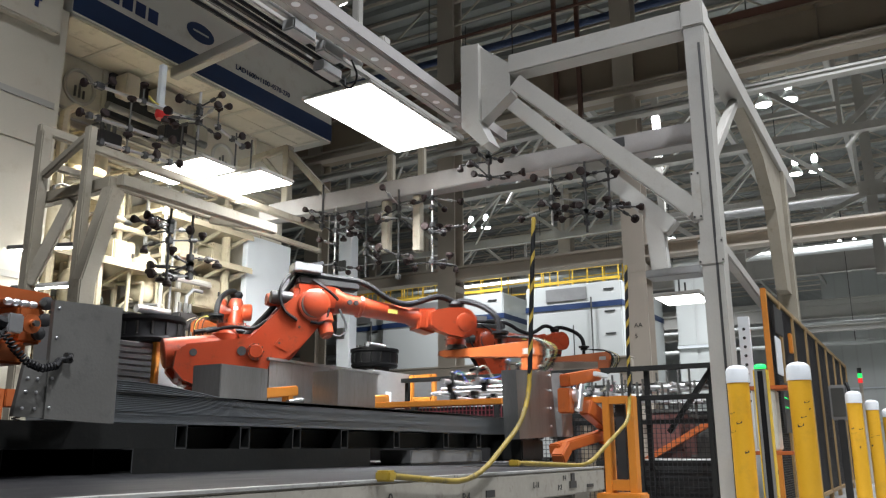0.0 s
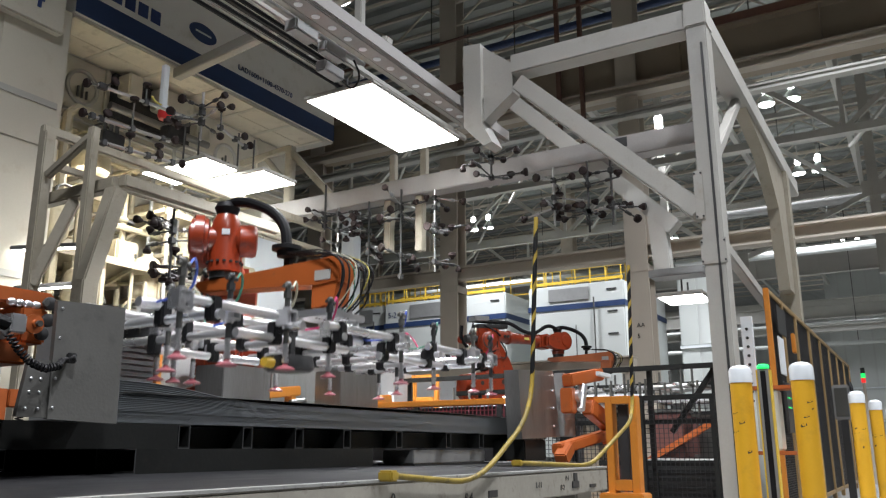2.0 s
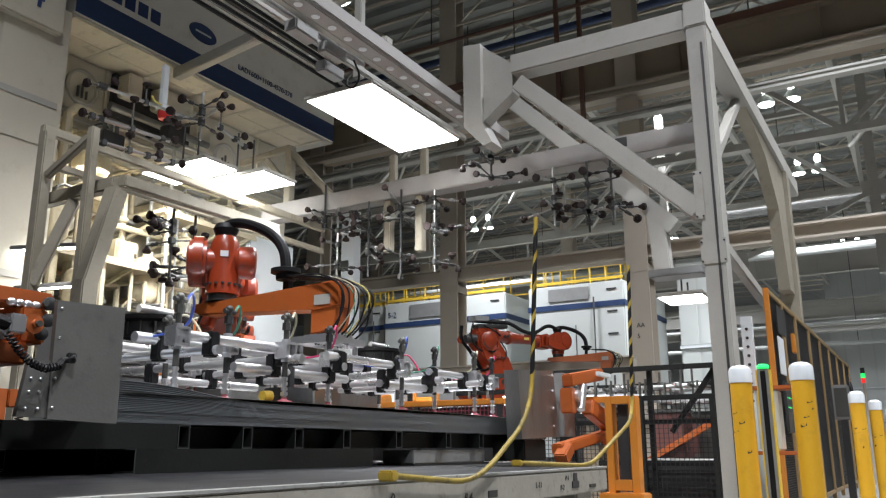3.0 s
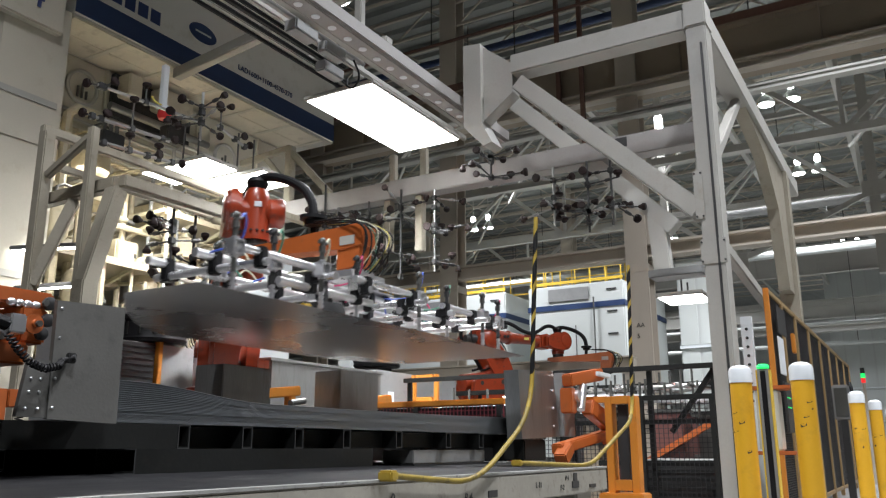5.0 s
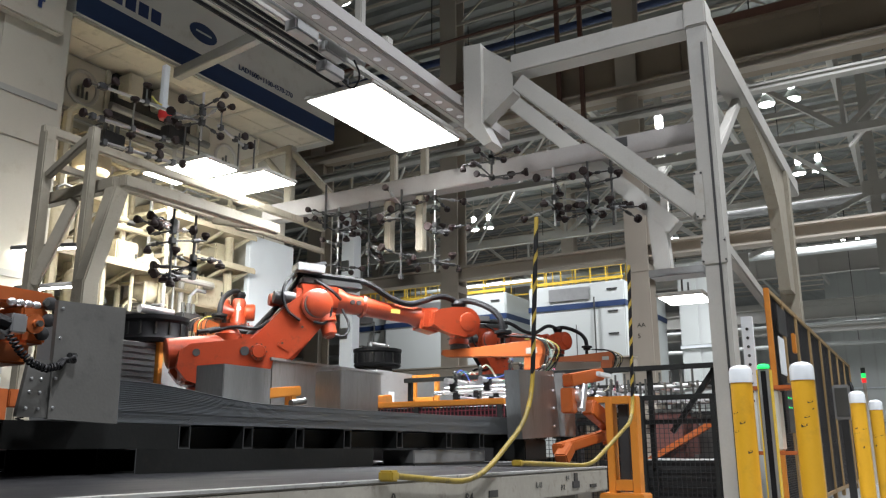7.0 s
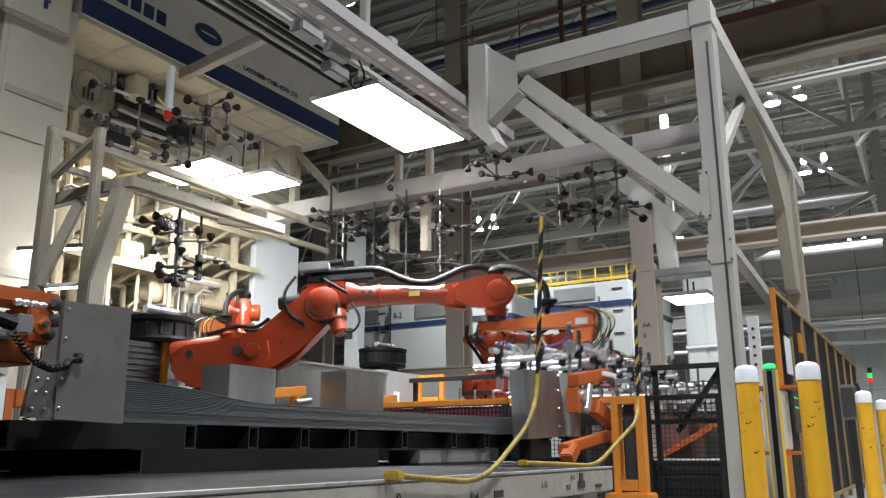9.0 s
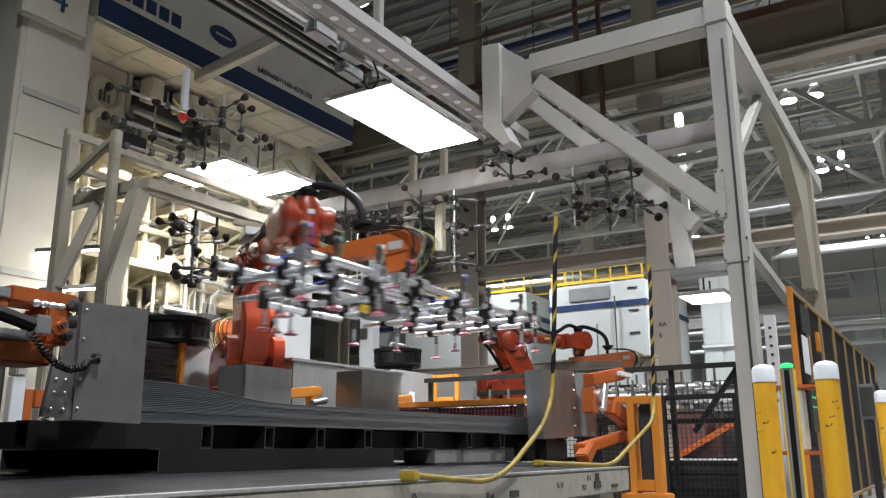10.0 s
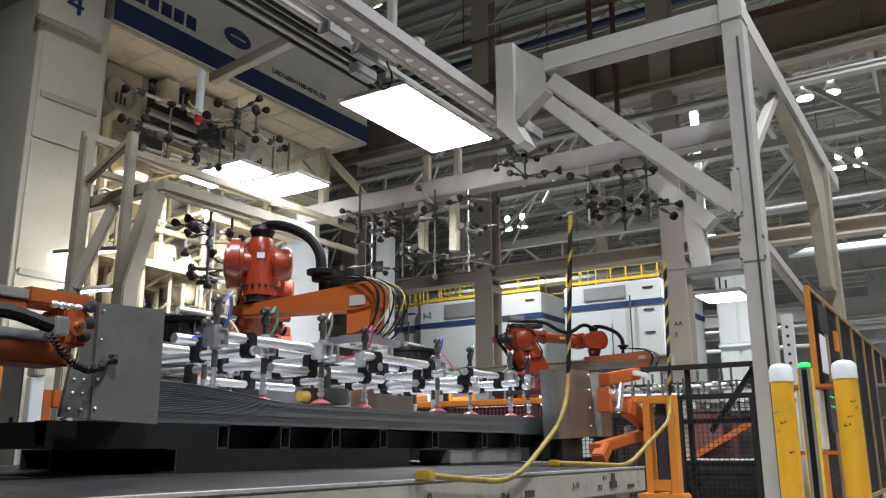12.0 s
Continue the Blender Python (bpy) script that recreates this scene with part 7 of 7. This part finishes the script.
def bins():
    """Dark parts bins and machine clutter behind the mesh guards."""
    rnd = random.Random(8)
    for k in range(28):
        x, y = 9.9 + 3.4 * rnd.random(), 2.3 + 2.9 * rnd.random()
        h = rnd.uniform(0.5, 1.3)
        t = thing("parts_bin", (x, y, 0), "steel parts bin behind the mesh guards", "bin", "parts bins")
        bm = bmesh.new()
        add_box(bm, (-0.22, -0.2, 0), (0.22, 0.2, h), 0.015)
        part("body", bm, rnd.choice((TAUPE_STEEL, BEAM_ORANGE, MID_STEEL, GREY_PLATE, RUST, RUST, BROWN_STEEL)), t)
        bm = bmesh.new()
        add_box(bm, (-0.24, -0.22, h), (0.24, 0.22, h + 0.04), 0.01)
        part("rim", bm, MID_STEEL, t)
    spare = t = thing("vacuum_gripper", (10.2, 3.0, 1.3), "spare tube gripper parked behind the guards", "gripper", "vacuum grippers")
    for k in range(9):
        bm = bmesh.new()
        y = -0.9 + 0.22 * k
        add_cyl(bm, (-0.5, y, 0.02 * (k % 3)), (0.5, y + 0.05, 0.02 * (k % 3)), 0.025, seg=8)
        part("frame_tube", bm, ALU if k % 2 else MID_STEEL, t)
        bm = bmesh.new()
        add_cyl(bm, (-0.4 + 0.1 * (k % 4), y, 0.22), (-0.4 + 0.1 * (k % 4), y, -0.3), 0.016, seg=8)
        part("stem", bm, MID_STEEL, t)
    for s in (-0.35, 0.35):
        bm = bmesh.new()
        add_cyl(bm, (s, -1.0, 0.0), (s, 1.0, 0.0), 0.03, seg=8)
        part("spine", bm, ALU, t)
    bm = bmesh.new()
    add_bar(bm, (0, 0, -1.3), (0, 0, 0), 0.12, 0.12, up=(1, 0, 0))
    part("stand", bm, DARK, t)
    for x, y, z, a in ((10.9, 4.2, 1.42, 20), (11.6, 3.4, 1.55, -15), (9.6, 4.5, 1.25, 35), (12.4, 4.6, 1.5, 80)):
        copy_thing(spare, pose(x, y, z, 0, 0, a))


RUST = surface("rusty red bin", (0.12, 0.045, 0.038), 0.6)
bins()


def service_post():
    t = thing("service_post", (13.3, 10.0, 0), "white square service post beside the press", "post")
    bm = bmesh.new()
    add_box(bm, (13.2, 9.84, 0.02), (13.45, 10.16, 5.6), 0.01)
    part("shaft", bm, CAP_WHITE, t, place=True)
    bm = bmesh.new()
    add_box(bm, (13.1, 9.7, 0), (13.55, 10.3, 0.02), 0.004)
    part("base_plate", bm, DARK, t, place=True)
    for z in (2.9, 3.6, 4.3):
        bm = bmesh.new()
        add_box(bm, (13.14, 9.95, z), (13.198, 10.12, z + 0.22), 0.01)
        part("switch_box", bm, MID_STEEL, t, place=True)


service_post()


def blank_crate():
    t = thing("blank_crate", (8.9, 2.0, 0), "low dark steel crate with a pale worn top edge", "crate", "crates")
    bm = bmesh.new()
    add_box(bm, (8.55, 1.68, 0), (9.6, 2.75, 0.60), 0.01)
    part("body", bm, DARK, t, place=True)
    for k in range(7):
        bm = bmesh.new()
        add_box(bm, (8.535, 1.70, 0.05 + 0.075 * k), (8.548, 2.73, 0.08 + 0.075 * k))
        part("slat", bm, BLACK_STEEL, t, place=True)
    bm = bmesh.new()
    add_box(bm, (8.54, 1.67, 0.602), (9.61, 2.76, 0.63), 0.006)
    part("top_rim", bm, GREY_PLATE, t, place=True)


blank_crate()


def tool_brace():
    t = thing("tool_brace", (9.9, 2.4, 0), "orange diagonal tube brace behind the mesh guards", "brace")
    for p, q in (((9.8, 3.2, 0.45), (9.8, 1.75, 1.25)), ((9.8, 3.2, 0.0), (9.8, 3.2, 0.5)), ((9.8, 1.75, 0.0), (9.8, 1.75, 1.3))):
        bm = bmesh.new()
        add_bar(bm, p, q, 0.07, 0.07, 0.006)
        part("tube", bm, BEAM_ORANGE, t, place=True)


tool_brace()
# ---- motion ----
WRIST_KEYS = [(0.0, 9.1, 5.09, 2.29), (0.15, 8.755, 4.68, 2.27), (0.3, 8.3, 4.3, 2.27), (0.5, 7.92, 4.02, 2.41), (0.65, 7.722, 4.118, 2.61), (0.8, 7.444, 4.246, 2.75), (1.0, 6.89, 4.47, 2.85), (1.2, 6.256, 4.808, 2.89),
              (1.5, 5.21, 4.81, 2.75), (1.7, 4.752, 4.708, 2.616), (2.0, 4.5, 4.6, 2.34), (2.3, 4.47, 4.58, 2.22), (2.5, 4.47, 4.58, 2.19), (2.8, 4.475, 4.58, 2.165), (3.0, 4.48, 4.58, 2.16), (3.6, 4.48, 4.58, 2.16),
              (4.0, 4.48, 4.58, 2.2), (4.4, 4.52, 4.59, 2.4), (4.8, 4.79, 4.657, 2.623), (5.0, 5.01, 4.78, 2.725), (5.2, 5.448, 4.832, 2.864), (5.4, 6.186, 4.814, 2.958), (5.7, 7.202, 4.452, 2.956), (6.0, 7.86, 4.19, 2.74),
              (6.2, 8.05, 4.1, 2.578), (6.5, 8.22, 4.18, 2.35), (6.8, 8.678, 4.604, 2.322), (7.0, 9.1, 5.09, 2.295), (7.2, 9.11, 5.11, 2.295), (8.4, 9.1, 5.09, 2.295), (8.6, 8.94, 4.87, 2.315), (8.8, 8.66, 4.52, 2.34),
              (9.0, 8.2, 4.16, 2.46), (9.2, 7.934, 4.03, 2.616), (9.4, 7.448, 4.23, 2.762), (9.5, 7.14, 4.39, 2.81), (9.6, 6.702, 4.568, 2.854), (9.8, 6.036, 4.764, 2.862), (10.0, 5.46, 4.83, 2.79), (10.2, 4.932, 4.748, 2.66),
              (10.5, 4.54, 4.62, 2.44), (10.8, 4.47, 4.59, 2.22), (11.2, 4.475, 4.58, 2.165), (11.5, 4.48, 4.58, 2.16), (12.0, 4.48, 4.58, 2.16)]
PICK, PLACE = 3.7, 7.05


def wrist_at(t):
    """Catmull-Rom through the wrist keys."""
    ks = WRIST_KEYS
    i = max(0, min(len(ks) - 2, next((k - 1 for k in range(1, len(ks)) if ks[k][0] >= t), len(ks) - 2)))
    p1, p2 = ks[i], ks[i + 1]
    p0, p3 = ks[max(0, i - 1)], ks[min(len(ks) - 1, i + 2)]
    h = p2[0] - p1[0]
    u = (t - p1[0]) / h
    out = []
    for a in (1, 2, 3):
        m1 = (p2[a] - p0[a]) / max(1e-6, p2[0] - p0[0]) * h
        m2 = (p3[a] - p1[a]) / max(1e-6, p3[0] - p1[0]) * h
        out.append((2 * u ** 3 - 3 * u ** 2 + 1) * p1[a] + (u ** 3 - 2 * u ** 2 + u) * m1 + (-2 * u ** 3 + 3 * u ** 2) * p2[a] + (u ** 3 - u ** 2) * m2)
    return Vector(out)


TOOL_DROP = Vector((0.0, -1.04, -0.668))
CUP_DROP = 0.511


def motions():
    times = [round(0.1 * k, 2) for k in range(121)]
    rows = [[] for _ in LOADER_PARTS]
    tool, blank = [], []
    base = Vector(LOADER_BASE)
    for t in times:
        w = wrist_at(t)
        ps = arm_poses(base, w)
        ps = (*ps, Matrix.Translation(ps[3].translation) @ Matrix.Rotation(radians(-90), 4, "Z"))
        for r, m in zip(rows, ps):
            r.append((t, m))
        g = w + TOOL_DROP
        tool.append((t, Matrix.Translation(g)))
        s = wrist_at(min(max(t, PICK), PLACE)) + TOOL_DROP - Vector((0, 0, CUP_DROP))
        blank.append((t, Matrix.Translation(s)))
    for ob, r in zip(LOADER_PARTS, rows):
        walk(ob, r)
    walk(GRIPPER, tool)
    walk(BLANK, blank)


motions()
